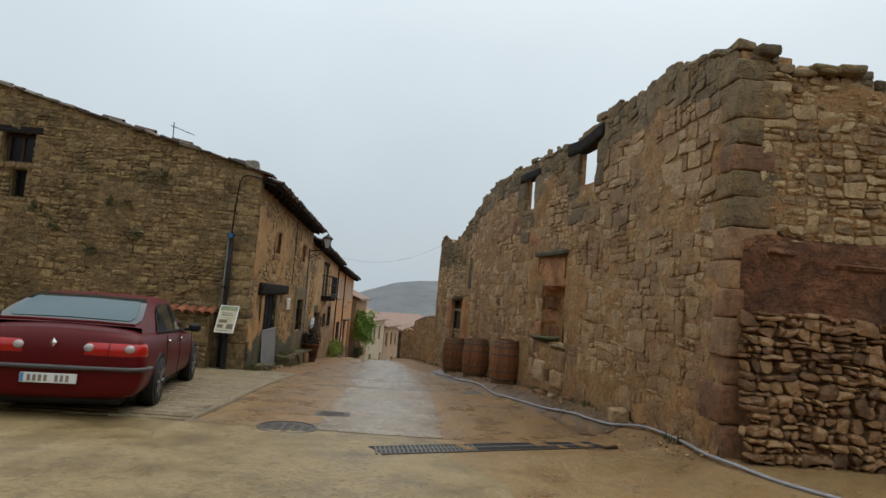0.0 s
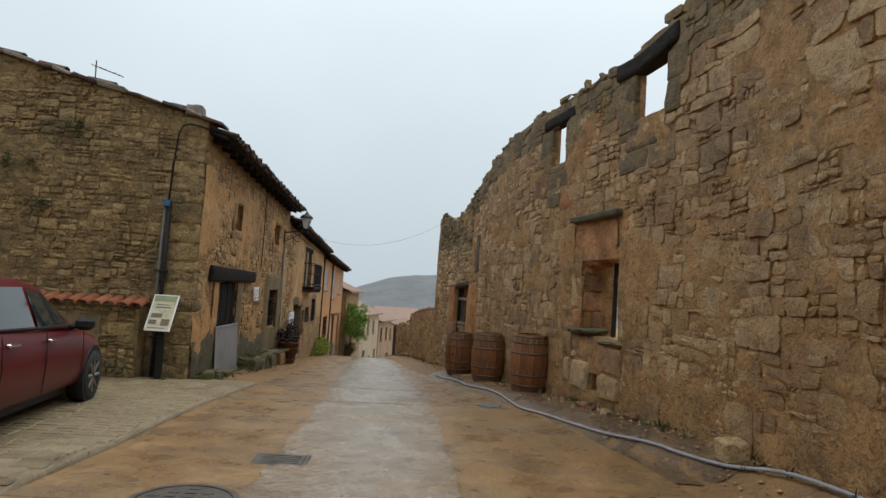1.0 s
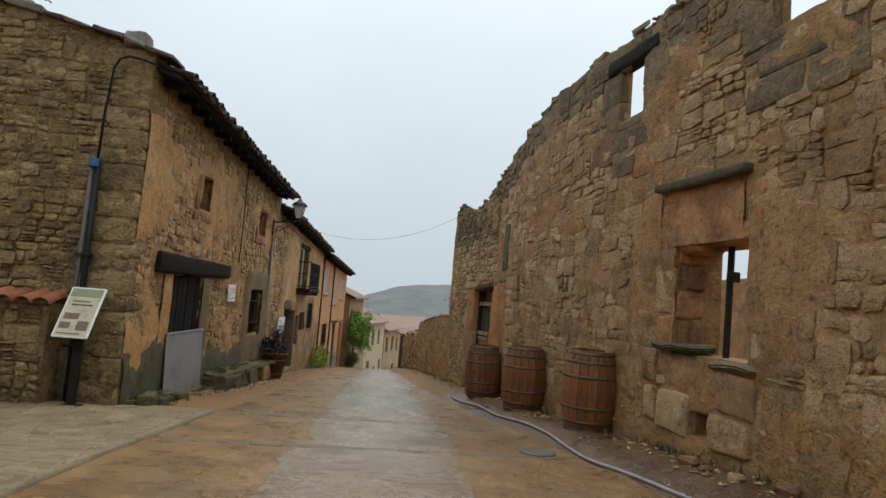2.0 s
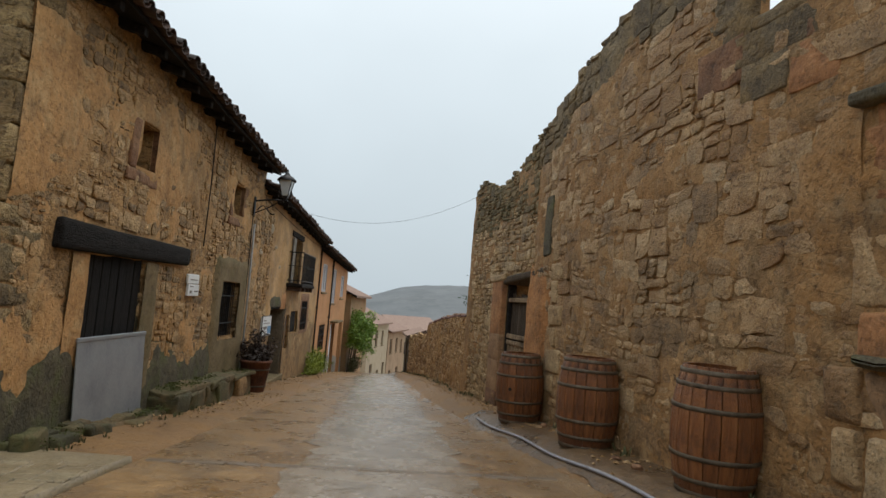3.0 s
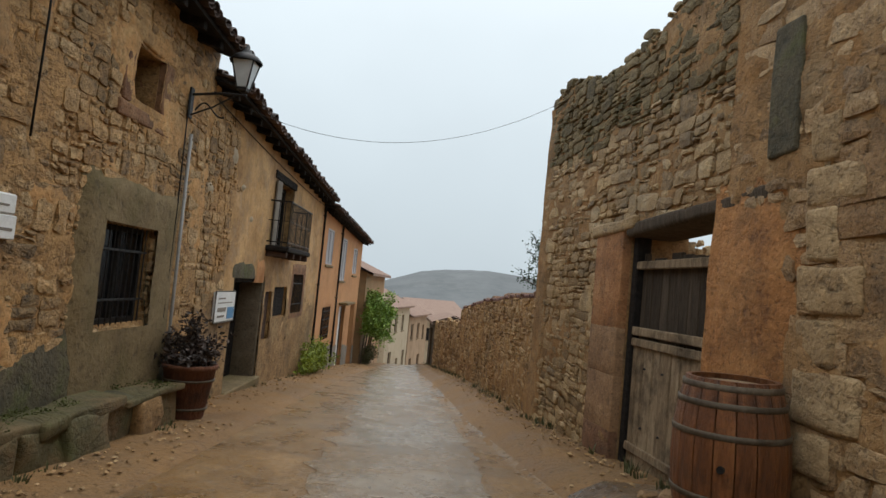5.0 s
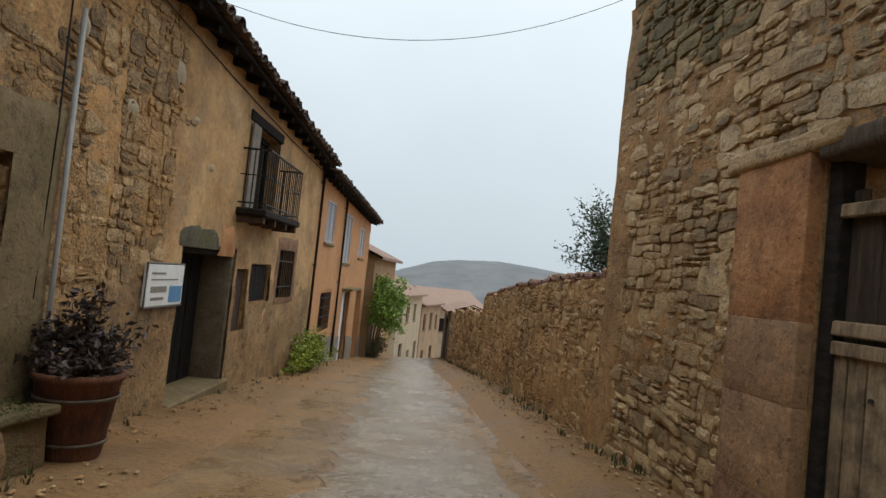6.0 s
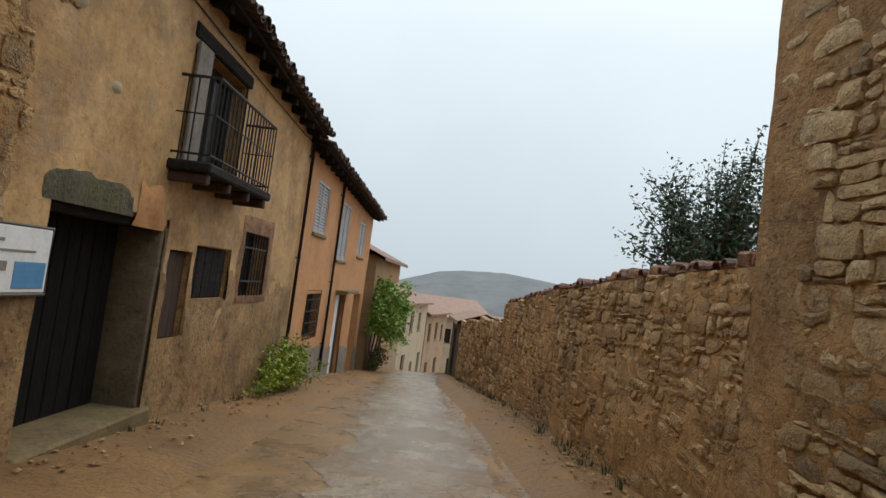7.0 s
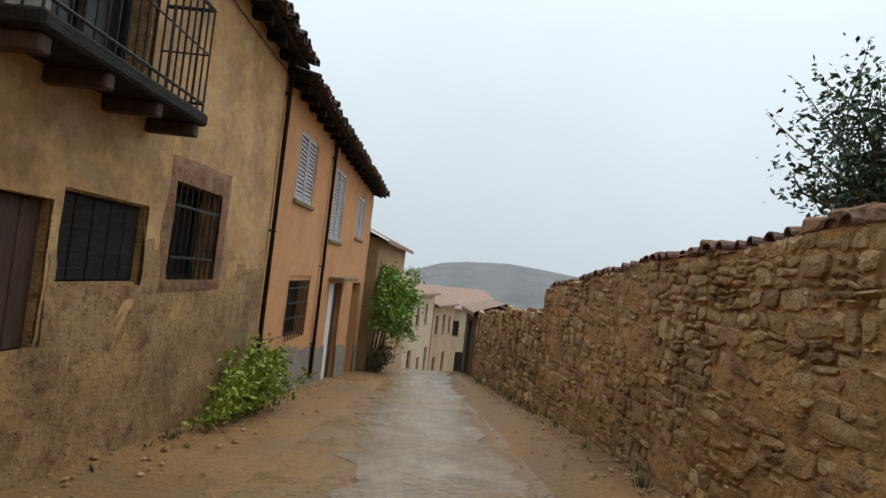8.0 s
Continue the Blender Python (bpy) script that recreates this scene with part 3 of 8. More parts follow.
def lathe(profile, n, at=(0, 0, 0), a0=0.0, a1=2 * math.pi):
    full = abs(a1 - a0 - 2 * math.pi) < 1e-6
    m = n if full else n + 1
    v, f = [], []
    for r, z in profile:
        for k in range(m):
            w = a0 + (a1 - a0) * k / n
            v.append((at[0] + r * math.cos(w), at[1] + r * math.sin(w), at[2] + z))
    for i in range(len(profile) - 1):
        for k in range(n):
            k2 = (k + 1) % m
            f.append((i * m + k, i * m + k2, (i + 1) * m + k2, (i + 1) * m + k))
    return v, f


def disc(at, r, n):
    v = [(at[0] + r * math.cos(2 * math.pi * k / n), at[1] + r * math.sin(2 * math.pi * k / n), at[2]) for k in range(n)]
    return v, [tuple(range(n))]


def line(points, y):
    """Piecewise linear."""
    if y <= points[0][0]:
        return points[0][1]
    for (a, b), (c, d) in zip(points, points[1:]):
        if y <= c:
            return b + (d - b) * (y - a) / (c - a)
    return points[-1][1]


def weld(m):
    """Joins equal corners and drops the faces shared by two cells."""
    index, verts, count, faces = {}, [], {}, []
    for p in m.v:
        k = tuple(round(c, 4) for c in p)
        if k not in index:
            index[k] = len(verts)
            verts.append(p)
    for f in m.f:
        g = tuple(index[tuple(round(c, 4) for c in m.v[i])] for i in f)
        if len(set(g)) < 3:
            continue
        faces.append(g)
        count[frozenset(g)] = count.get(frozenset(g), 0) + 1
    out = Mesh()
    out.v, out.f = verts, [g for g in faces if count[frozenset(g)] == 1]
    return out


def wall_core(F, s0, s1, base, top, holes, thick, step=0.4):
    """A wall of real thickness with its openings cut through. base and top: functions of the way along."""
    cuts = {s0, s1}
    for a, b, _, _ in holes:
        cuts |= {max(s0, min(s1, a)), max(s0, min(s1, b))}
    k = max(1, int((s1 - s0) / step))
    for i in range(k + 1):
        s = s0 + (s1 - s0) * i / k
        if min(abs(s - c) for c in cuts) > step * 0.3:
            cuts.add(s)
    cuts = sorted(cuts)
    m = Mesh()
    for a, b in zip(cuts, cuts[1:]):
        mid = (a + b) / 2
        spans = [(None, None)]
        hs = sorted([(h[2], h[3]) for h in holes if h[0] - 1e-6 < mid < h[1] + 1e-6])
        spans, low = [], None
        for z0, z1 in hs:
            spans.append((low, z0))
            low = z1
        spans.append((low, None))
        for lo, hi in spans:
            za0, zb0 = (base(a), base(b)) if lo is None else (lo, lo)
            za1, zb1 = (top(a), top(b)) if hi is None else (hi, hi)
            if za1 - za0 < 0.01 and zb1 - zb0 < 0.01:
                continue
            v = [F(a, za0, 0), F(b, zb0, 0), F(b, zb1, 0), F(a, za1, 0), F(a, za0, -thick), F(b, zb0, -thick), F(b, zb1, -thick), F(a, za1, -thick)]
            f = [(0, 1, 2, 3), (5, 4, 7, 6), (3, 2, 6, 7), (1, 0, 4, 5)]
            f += [(0, 3, 7, 4), (2, 1, 5, 6)]
            m.add(v, f)
    return weld(m)


def clip(poly, nx, nz, c):
    """The part of a polygon where nx*s + nz*z <= c."""
    out = []
    for k, p in enumerate(poly):
        q = poly[(k + 1) % len(poly)]
        a, b = nx * p[0] + nz * p[1] - c, nx * q[0] + nz * q[1] - c
        if a <= 0:
            out.append(p)
        if (a < 0 < b) or (b < 0 < a):
            t = a / (a - b)
            out.append((p[0] + (q[0] - p[0]) * t, p[1] + (q[1] - p[1]) * t))
    return out


def rubble(F, s0, s1, base, top, holes, h, w, depth, rng, joint=0.008, keep=None, ragged=True, warp=0.13, gaps=0.14, jitter=0.08):
    """Rubble masonry: rough courses broken up into larger and smaller stones, bent by a slow warp.
    Returns (along, up, verts, faces) for each stone. h, w: ranges of stone height and length."""
    z_lo = min(base(s0 + (s1 - s0) * i / 12) for i in range(13)) - 0.1
    z_hi = max(top(s0 + (s1 - s0) * i / 40) for i in range(41)) + 0.15
    hm, wm = (h[0] + h[1]) / 2, (w[0] + w[1]) / 2
    key = rng.uniform(0, 50)
    rects = []

    def cut(a, b, c, d):
        th, tw = rng.uniform(*h), rng.uniform(*w)
        across, tall = (b - a) / tw, (d - c) / th
        if max(across, tall) < 1.5:
            rects.append((a, b, c, d))
        elif across > tall:
            m_ = a + (b - a) * rng.uniform(0.32, 0.68)
            cut(a, m_, c, d)
            cut(m_, b, c, d)
        else:
            m_ = c + (d - c) * rng.uniform(0.32, 0.68)
            cut(a, b, c, m_)
            cut(a, b, m_, d)

    z = z_lo
    while z < z_hi:
        hh = rng.uniform(1.3, 2.6) * hm
        s = s0 - rng.uniform(0, wm)
        while s < s1:
            ww = rng.uniform(0.9, 2.4) * wm
            cut(s, s + ww, z, z + hh)
            s += ww
        z += hh

    def bend(s_, z_):
        n1 = noise.noise((s_ / wm * 0.7, z_ / hm * 0.55, key))
        n2 = noise.noise((s_ / wm * 0.7, z_ / hm * 0.55, key + 17))
        n3 = noise.noise((s_ * 0.45, z_ * 0.8, key + 31))
        return s_ + warp * wm * 1.3 * n1, z_ + warp * hm * 1.8 * n2 + 0.10 * n3

    out = []
    small = []
    for a, b, c, d in rects:
        if rng.random() < gaps:
            e, g = a + (b - a) * rng.uniform(0.35, 0.65), c + (d - c) * rng.uniform(0.3, 0.7)
            small += [(a, e, c, g), (e, b, c, g), (a, e, g, d), (e, b, g, d)]
        else:
            small.append((a, b, c, d))
    for a, b, c, d in small:
        poly = [bend(a, c), bend(b, c), bend(b, d), bend(a, d)]
        poly = [(p + rng.uniform(-jitter, jitter) * (b - a), q + rng.uniform(-jitter, jitter) * (d - c)) for p, q in poly]
        cs, cz = sum(p[0] for p in poly) / 4, sum(p[1] for p in poly) / 4
        if not s0 - 0.02 < cs < s1 + 0.02 or cz > top(cs) or cz < base(cs) - 0.02 or any(e < cs < f and g < cz < i for e, f, g, i in holes):
            continue
        if keep and not keep(cs, cz):
            continue
        poly = clip(clip(poly, -1, 0, -s0), 1, 0, s1)
        if not ragged:
            poly = clip(poly, 0, 1, top(cs) + 0.01)
        for e, f, g, i in holes:
            if len(poly) > 2 and min(p[0] for p in poly) < f and max(p[0] for p in poly) > e and min(p[1] for p in poly) < i and max(p[1] for p in poly) > g:
                sides = ((e - cs, (1, 0, e)), (cs - f, (-1, 0, -f)), (g - cz, (0, 1, g)), (cz - i, (0, -1, -i)))
                poly = clip(poly, *max(sides)[1])
        if len(poly) < 3:
            continue
        shape = stone_shape(F, poly, depth * (rng.random() ** 1.3 * 1.2 + 0.25), joint, rng)
        if shape:
            out.append((cs, cz, *shape))
    return out


def stone_shape(F, poly, d, joint, rng):
    """A weathered stone from its outline on the wall: chipped corners, worn edges, a low uneven face."""
    pts = []
    n = len(poly)
    for k, p in enumerate(poly):
        o, q = poly[k - 1], poly[(k + 1) % n]
        la, lb = math.hypot(p[0] - o[0], p[1] - o[1]), math.hypot(q[0] - p[0], q[1] - p[1])
        if la < 0.012:
            continue
        ca, cb = min(0.32, rng.uniform(0.008, 0.05) / la), min(0.32, rng.uniform(0.008, 0.05) / max(lb, 0.012))
        pts.append((p[0] + (o[0] - p[0]) * ca, p[1] + (o[1] - p[1]) * ca))
        pts.append((p[0] + (q[0] - p[0]) * cb, p[1] + (q[1] - p[1]) * cb))
        if lb > 0.16:
            k_ = rng.uniform(0.35, 0.65)
            j_ = rng.uniform(-0.07, 0.06) * lb
            pts.append((p[0] + (q[0] - p[0]) * k_ - (q[1] - p[1]) / lb * j_, p[1] + (q[1] - p[1]) * k_ + (q[0] - p[0]) / lb * j_))
    m = len(pts)
    if m < 5:
        return None
    cs, cz = sum(p[0] for p in pts) / m, sum(p[1] for p in pts) / m
    wide, tall = max(p[0] for p in pts) - min(p[0] for p in pts), max(p[1] for p in pts) - min(p[1] for p in pts)
    if wide < 0.045 or tall < 0.03:
        return None

    def inset(p, k):
        dx, dz = cs - p[0], cz - p[1]
        ln = math.hypot(dx, dz) or 1
        k = min(k, ln * 0.6)
        return p[0] + dx / ln * k, p[1] + dz / ln * k

    ts, tz = rng.uniform(-0.03, 0.03), rng.uniform(-0.05, 0.03)
    v = []
    for p in pts:
        a = inset(p, joint * rng.uniform(0.2, 1.7))
        v.append(F(a[0], a[1], -0.06))
    for p in pts:
        a = inset(p, joint + rng.uniform(0.002, 0.014))
        v.append(F(a[0], a[1], d * rng.uniform(0.7, 1.05) - 0.002 + (a[0] - cs) * ts + (a[1] - cz) * tz))
    e1 = rng.uniform(-0.2, 0.2) * wide
    v.append(F(cs - 0.14 * wide + e1, cz + rng.uniform(-0.15, 0.15) * tall, d * rng.uniform(0.95, 1.2) + 0.002))
    v.append(F(cs + 0.14 * wide + e1, cz + rng.uniform(-0.15, 0.15) * tall, d * rng.uniform(0.95, 1.2) + 0.002))
    f = []
    ridge = [2 * m if p[0] < cs + e1 else 2 * m + 1 for p in pts]
    for k in range(m):
        k2 = (k + 1) % m
        f.append((k, k2, m + k2, m + k))
        f.append((m + k, m + k2, ridge[k2], ridge[k]) if ridge[k] != ridge[k2] else (m + k, m + k2, ridge[k]))
    return v, f


def worn(x0, x1, y0, y1, z0, z1, r=0.04, amp=0.015, key=0.0):
    """A weathered block: rounded edges, faces and outline uneven."""
    lo, hi = Vector((x0, y0, z0)), Vector((x1, y1, z1))
    size = hi - lo
    r = min(r, size.x * 0.4, size.y * 0.4, size.z * 0.4)
    ticks = [(0.0, r / size[a], 0.36, 0.64, 1 - r / size[a], 1.0) for a in range(3)]
    index, v, f = {}, [], []

    def corner(i, j, k):
        if (i, j, k) not in index:
            p = Vector((lo.x + size.x * ticks[0][i], lo.y + size.y * ticks[1][j], lo.z + size.z * ticks[2][k]))
            q = Vector([max(lo[a] + r, min(hi[a] - r, p[a])) for a in range(3)])
            e = p - q
            if e.length > r:
                p = q + e * (r / e.length)
            p += noise.noise_vector(p * 3.1 + Vector((key, 0, 0))) * amp + noise.noise_vector(p * 9 + Vector((0, key, 0))) * amp * 0.5
            index[i, j, k] = len(v)
            v.append(tuple(p))
        return index[i, j, k]

    for a in range(5):
        for b in range(5):
            for end in (0, 5):
                for q in ([corner(end, a, b), corner(end, a + 1, b), corner(end, a + 1, b + 1), corner(end, a, b + 1)],
                          [corner(a, end, b), corner(a, end, b + 1), corner(a + 1, end, b + 1), corner(a + 1, end, b)],
                          [corner(a, b, end), corner(a + 1, b, end), corner(a + 1, b + 1, end), corner(a, b + 1, end)]):
                    f.append(tuple(q if end else q[::-1]))
    return v, f


def worn_slab(F, s0, s1, z0, z1, d0, d1, r=0.04, amp=0.012, key=0.0):
    """Weathered block in a wall's frame: along, up, out."""
    return framed(F, worn(s0, s1, d0, d1, z0, z1, r, amp, key))


def lay_stones(stones, wall, mat, near, name="stone", limit=300, smooth=False):
    """The stones of the stretch near (a test of along, up) are parts of their own, the rest one joined part."""
    rest = Mesh()
    count = 0
    for s, z, v, f in stones:
        if count < limit and near(s, z):
            part(name, Mesh().add(v, f), mat, wall, smooth=smooth)
            count += 1
        else:
            rest.add(v, f)
    if rest.v:
        ob = part("stonework", rest, mat, wall)
        tagged(ob, kind="stuff")


def plaster_sheet(F, s0, s1, base, top, holes, cover, out, seed, cell=0.09):
    """Earth render that stands proud where cover(along, up) > 0 and dies away behind the stones elsewhere."""
    ns, nz = max(2, int((s1 - s0) / cell)), 0
    z0, z1 = min(base(s0), base(s1)), max(top(s0), top(s1))
    nz = max(2, int((z1 - z0) / cell))
    m = Mesh()
    grid = {}
    for i in range(ns + 1):
        s = s0 + (s1 - s0) * i / ns
        for j in range(nz + 1):
            z = z0 + (z1 - z0) * j / nz
            k = max(-1.0, min(1.0, cover(s, z)))
            d = (out if k > 0 else 0.03) * k + 0.012 * noise.noise((s * 2.3, z * 2.3, seed)) + 0.006 * noise.noise((s * 7, z * 7, seed))
            grid[i, j] = len(m.v)
            m.v.append(tuple(F(s, min(z, top(s)), d)))
    for i in range(ns):
        for j in range(nz):
            s, z = s0 + (s1 - s0) * (i + 0.5) / ns, z0 + (z1 - z0) * (j + 0.5) / nz
            if z > top(s) or z < base(s) or any(a - 0.01 < s < b + 0.01 and c - 0.01 < z < d + 0.01 for a, b, c, d in holes):
                continue
            m.f.append((grid[i, j], grid[i + 1, j], grid[i + 1, j + 1], grid[i, j + 1]))
    return m


def set_back(F, by=0.05):
    """The same wall frame, a little deeper: the core behind the stones."""
    return lambda s, z, d: F(s, z, d - by)


def mortar_sheet(F, s0, s1, base, top, holes, mean, amp, seed, cell=0.06):
    """Old mortar, smeared unevenly over the edges of the stones."""
    ns = max(2, int((s1 - s0) / cell))
    z0 = min(base(s0 + (s1 - s0) * i / 20) for i in range(21))
    z1 = max(top(s0 + (s1 - s0) * i / 60) for i in range(61))
    nz = max(2, int((z1 - z0) / cell))
    m = Mesh()
    for i in range(ns + 1):
        s = s0 + (s1 - s0) * i / ns
        for j in range(nz + 1):
            z = z0 + (z1 - z0) * j / nz
            d = (mean(s, z) if callable(mean) else mean) + amp * (1.3 * noise.noise((s * 0.9, z * 1.1, seed)) + 0.9 * noise.noise((s * 3.1, z * 3.7, seed)) + 0.7 * noise.noise((s * 8, z * 9, seed)))
            m.v.append(tuple(F(s, min(z, top(s)), max(d, -0.05))))
    for i in range(ns):
        for j in range(nz):
            s, z = s0 + (s1 - s0) * (i + 0.5) / ns, z0 + (z1 - z0) * (j + 0.5) / nz
            if z > top(s) or z < base(s) or any(a - 0.02 < s < b + 0.02 and c - 0.02 < z < d + 0.02 for a, b, c, d in holes):
                continue
            a = i * (nz + 1) + j
            m.f.append((a, a + nz + 1, a + nz + 2, a + 1))
    return m


def tile_mesh(name, mat, up=True, length=0.46, r0=0.098, r1=0.078, n=7, th=0.014):
    """A curved clay tile along +y, wide end at y=0."""
    v, f = [], []
    for y, r in ((0, r0), (length, r1)):
        for k in range(n + 1):
            w = math.pi * k / n
            for rr in (r, r - th):
                z = rr * math.sin(w) * 0.75
                v.append((-rr * math.cos(w), y, z if up else -z + r * 0.75))
    m = 2 * (n + 1)
    for k in range(n):
        a, b = 2 * k, 2 * k + 2
        f += [(a, b, m + b, m + a), (a + 1, m + a + 1, m + b + 1, b + 1), (a, a + 1, b + 1, b), (m + a, m + b, m + b + 1, m + a + 1)]
    f += [(0, m, m + 1, 1), (2 * n, 2 * n + 1, m + 2 * n + 1, m + 2 * n)]
    me = Mesh().add(v, f)
    return me.data(name, mat)


# ---- the lie of the land ----
SLOPE = [(-60, 3.2), (-8, 0.75), (-1.5, 0.34), (0.1, 0.23), (1.8, 0.15), (3.3, 0.075), (5.9, -0.01), (7.5, -0.09), (8.9, -0.13), (10.2, -0.18), (12.4, -0.31),
         (14.1, -0.42), (16.9, -0.62), (19.6, -0.82), (22, -0.98), (25, -1.2), (29, -1.52), (33, -1.92), (38, -2.42), (44, -3.02), (48, -3.7), (60, -6.8),
         (80, -11), (140, -17), (400, -28), (800, -20), (1600, -10)]
RIGHT = [(4.95, 2.86), (8.0, 2.78), (10.3, 2.40), (13.0, 1.88), (15.3, 1.50), (17.2, 1.22), (19.2, 0.97), (22.0, 0.60), (31.2, -0.05), (43.5, -1.0), (60, -1.6)]
LEFT_X = -3.985


def right_x(y):
    return line(RIGHT, y)


def smooth01(a, b, x):
    k = max(0.0, min(1.0, (x - a) / (b - a)))
    return k * k * (3 - 2 * k)


def ground_z(x, y):
    z = line(SLOPE, y)
    if y < 60:
        wx = right_x(max(y, 4.95))
        near = 0.42 * smooth01(9.5, 7.0, y)
        z += 0.2 * smooth01(wx - 0.95 + near, wx - 0.5 + near, x) * smooth01(46, 40, y) * smooth01(2.0, 5.0, y)
        z += 0.9 * smooth01(wx + 0.1, wx + 1.2, x) * smooth01(20, 24, y) * smooth01(46, 40, y)
        z += 0.05 * smooth01(-2.861, -2.869, x) * smooth01(5.9, 6.3, y) * smooth01(46, 30, y)
    return z


def sheet(name, xs, ys, lift, mat, label):
    """A strip of ground surface: xs: function of (k in 0..1, y) or list."""
    m = Mesh()
    for y in ys:
        row = xs(y) if callable(xs) else xs
        for x in row:
            m.v.append((x, y, ground_z(x, y) + lift + 0.008 * noise.noise((x * 0.9, y * 0.9, 3))))
    n = len(row)
    for j in range(len(ys) - 1):
        for i in range(n - 1):
            a = j * n + i
            m.f.append((a, a + 1, a + n + 1, a + n))
    ob = part(name, m, mat, smooth=True)
    return tagged(ob, label, "ground", kind="structure")


def steps(a, b, d):
    k = max(1, round((b - a) / d))
    return [a + (b - a) * i / k for i in range(k + 1)]


gx = [-900, -400, -150, -60, -25, -14] + steps(-9, 6, 0.2) + [9, 14, 25, 60, 150, 400, 900]
gy = [-60, -30, -15] + steps(-8, 50, 0.3) + [54, 60, 70, 80, 110, 140, 220, 400, 800, 1600]
sheet("ground", gx, gy, 0.0, EARTH, "ochre wet earth ground sloping down the village street")
sheet("pavement", steps(-9, -3.0, 0.3) + [-2.9, -2.87, -2.858], steps(5.96, 13.0, 0.3), 0.016, PAVERS, "pale sandy pavement beside the street")


def lay_setts():
    """Small sandy setts in straight courses beside the house, worn and not quite level."""
    rng_ = random.Random(7)
    bed = bpy.data.objects["pavement"]
    shapes = []
    for n_ in range(6):
        shapes.append(Mesh().add(*block(-0.104, 0.104, -0.056, 0.056, -0.03, 0.0, 0.010, 0.004, rng_)).data("sett", PAVERS))
    rest, count = Mesh(), 0
    y = 6.03
    while y < 12.6:
        x = -2.98 - rng_.uniform(0, 0.1)
        while x > -8.2:
            m_ = Matrix.Translation((x, y, ground_z(x, y) + 0.028 + rng_.uniform(-0.004, 0.004))) @ Euler((rng_.uniform(-0.02, 0.02), rng_.uniform(-0.02, 0.02), rng_.uniform(-0.04, 0.04))).to_matrix().to_4x4()
            data = rng_.choice(shapes)
            if count < 300 and x > -4.6 and 7.6 < y < 10.4:
                place("sett", data, bed, m_)
                count += 1
            else:
                rest.add([m_ @ v_.co for v_ in data.vertices], [tuple(q.vertices) for q in data.polygons])
            x -= 0.216
        y += 0.120
    tagged(part("sett_paving", rest, PAVERS, bed), kind="stuff")


lay_setts()


def court_edge(y):
    """Ragged line where the pale concrete gives way to ochre wash."""
    return line([(-8, 1.2), (3, 0.7), (5.0, 0.2), (5.97, -0.1)], y) + 0.25 * noise.noise((y * 0.9, 3, 1)) + 0.12 * noise.noise((y * 3.3, 3, 1))


def court_left(y):
    return [-9 + (court_edge(y) + 9) * k / 32 for k in range(33)]


def court_right(y):
    return [court_edge(y) + 0.003 + (4.4 - court_edge(y)) * k / 14 for k in range(15)]


sheet("forecourt", court_left, steps(-8, 5.966, 0.2), 0.016, APRON, "pale sandy concrete forecourt, wet")
sheet("forecourt", court_right, steps(-8, 5.966, 0.2), 0.015, OCHRE_APRON, "ochre-stained wet concrete along the ruin")


def strip_x(y):
    mid = line([(5.9, -0.68), (12, -0.72), (16, -0.95), (22, -1.2), (30, -1.75), (46, -2.2)], y)
    half = line([(5.9, 0.74), (12, 0.8), (20, 0.75), (30, 0.7), (46, 0.7)], y)
    rag = smooth01(6, 18, y) * 0.22 + 0.03
    w0, w1 = (rag + 0.08) * (noise.noise((y * 0.9, 1, 1)) + 0.8 * noise.noise((y * 3.1, 1, 1))), rag * (noise.noise((y * 0.9, 5, 1)) + 0.8 * noise.noise((y * 3.1, 5, 1)))
    return [mid - half + w0 + (2 * half + w1 - w0) * k / 8 for k in range(9)]


def side_left(y):
    a, b = -2.855, strip_x(y)[0] - 0.004
    return [a + (b - a) * k / 6 for k in range(7)]


def side_right(y):
    a, b = strip_x(y)[-1] + 0.004, right_x(y) - 0.85
    return [a + (b - a) * k / 7 for k in range(8)]


road_y = steps(5.97, 47, 0.15)
sheet("road_centre", strip_x, road_y, 0.022, ROAD_CENTRE, "worn grey wet paving strip down the middle of the street")
sheet("road_side", side_left, road_y, 0.018, ROAD_SIDE, "ochre wet paving along the side of the street")
sheet("road_side", side_right, road_y, 0.018, ROAD_SIDE, "ochre wet paving along the side of the street")



def mud_x(y):
    a, b = right_x(y) - 0.85 + 0.12 * noise.noise((y * 1.3, 8, 2)), right_x(y) + 0.12
    return [a + (b - a) * k / 6 for k in range(7)]


sheet("road_edge", mud_x, steps(7.2, 18.0, 0.15), 0.012, MUD, "dark wet mud along the foot of the ruin")

# drain courses laid across the street, a row of flat stones each
rng = random.Random(5)
for y0, tilt in ((11.15, 0.10), (13.35, 0.10)):
    course = thing("drain_course", (-0.8, y0, ground_z(-0.8, y0)), "dark row of flat stones laid across the wet street", "paving", kind="structure")
    x = -2.8
    while x < right_x(y0) - 1.1:
        w = rng.uniform(0.22, 0.42)
        yc = y0 + tilt * (x + 0.8)
        z = ground_z(x, yc)
        part("paving_stone", Mesh().add(*block(x, x + w - 0.012, yc - 0.05, yc + 0.05, z - 0.05, z + 0.028, 0.008, 0.006, rng)), JOINT_STONE, course)
        x += w

# ---- distant hill ----
hill = Mesh()
prof = [(-420, -22), (-260, -18), (-150, -12), (-95, -4), (-70, 6), (-45, 16), (-20, 26), (15, 32), (45, 34.5), (80, 35), (120, 33), (160, 28), (210, 26), (300, 31), (420, 30)]
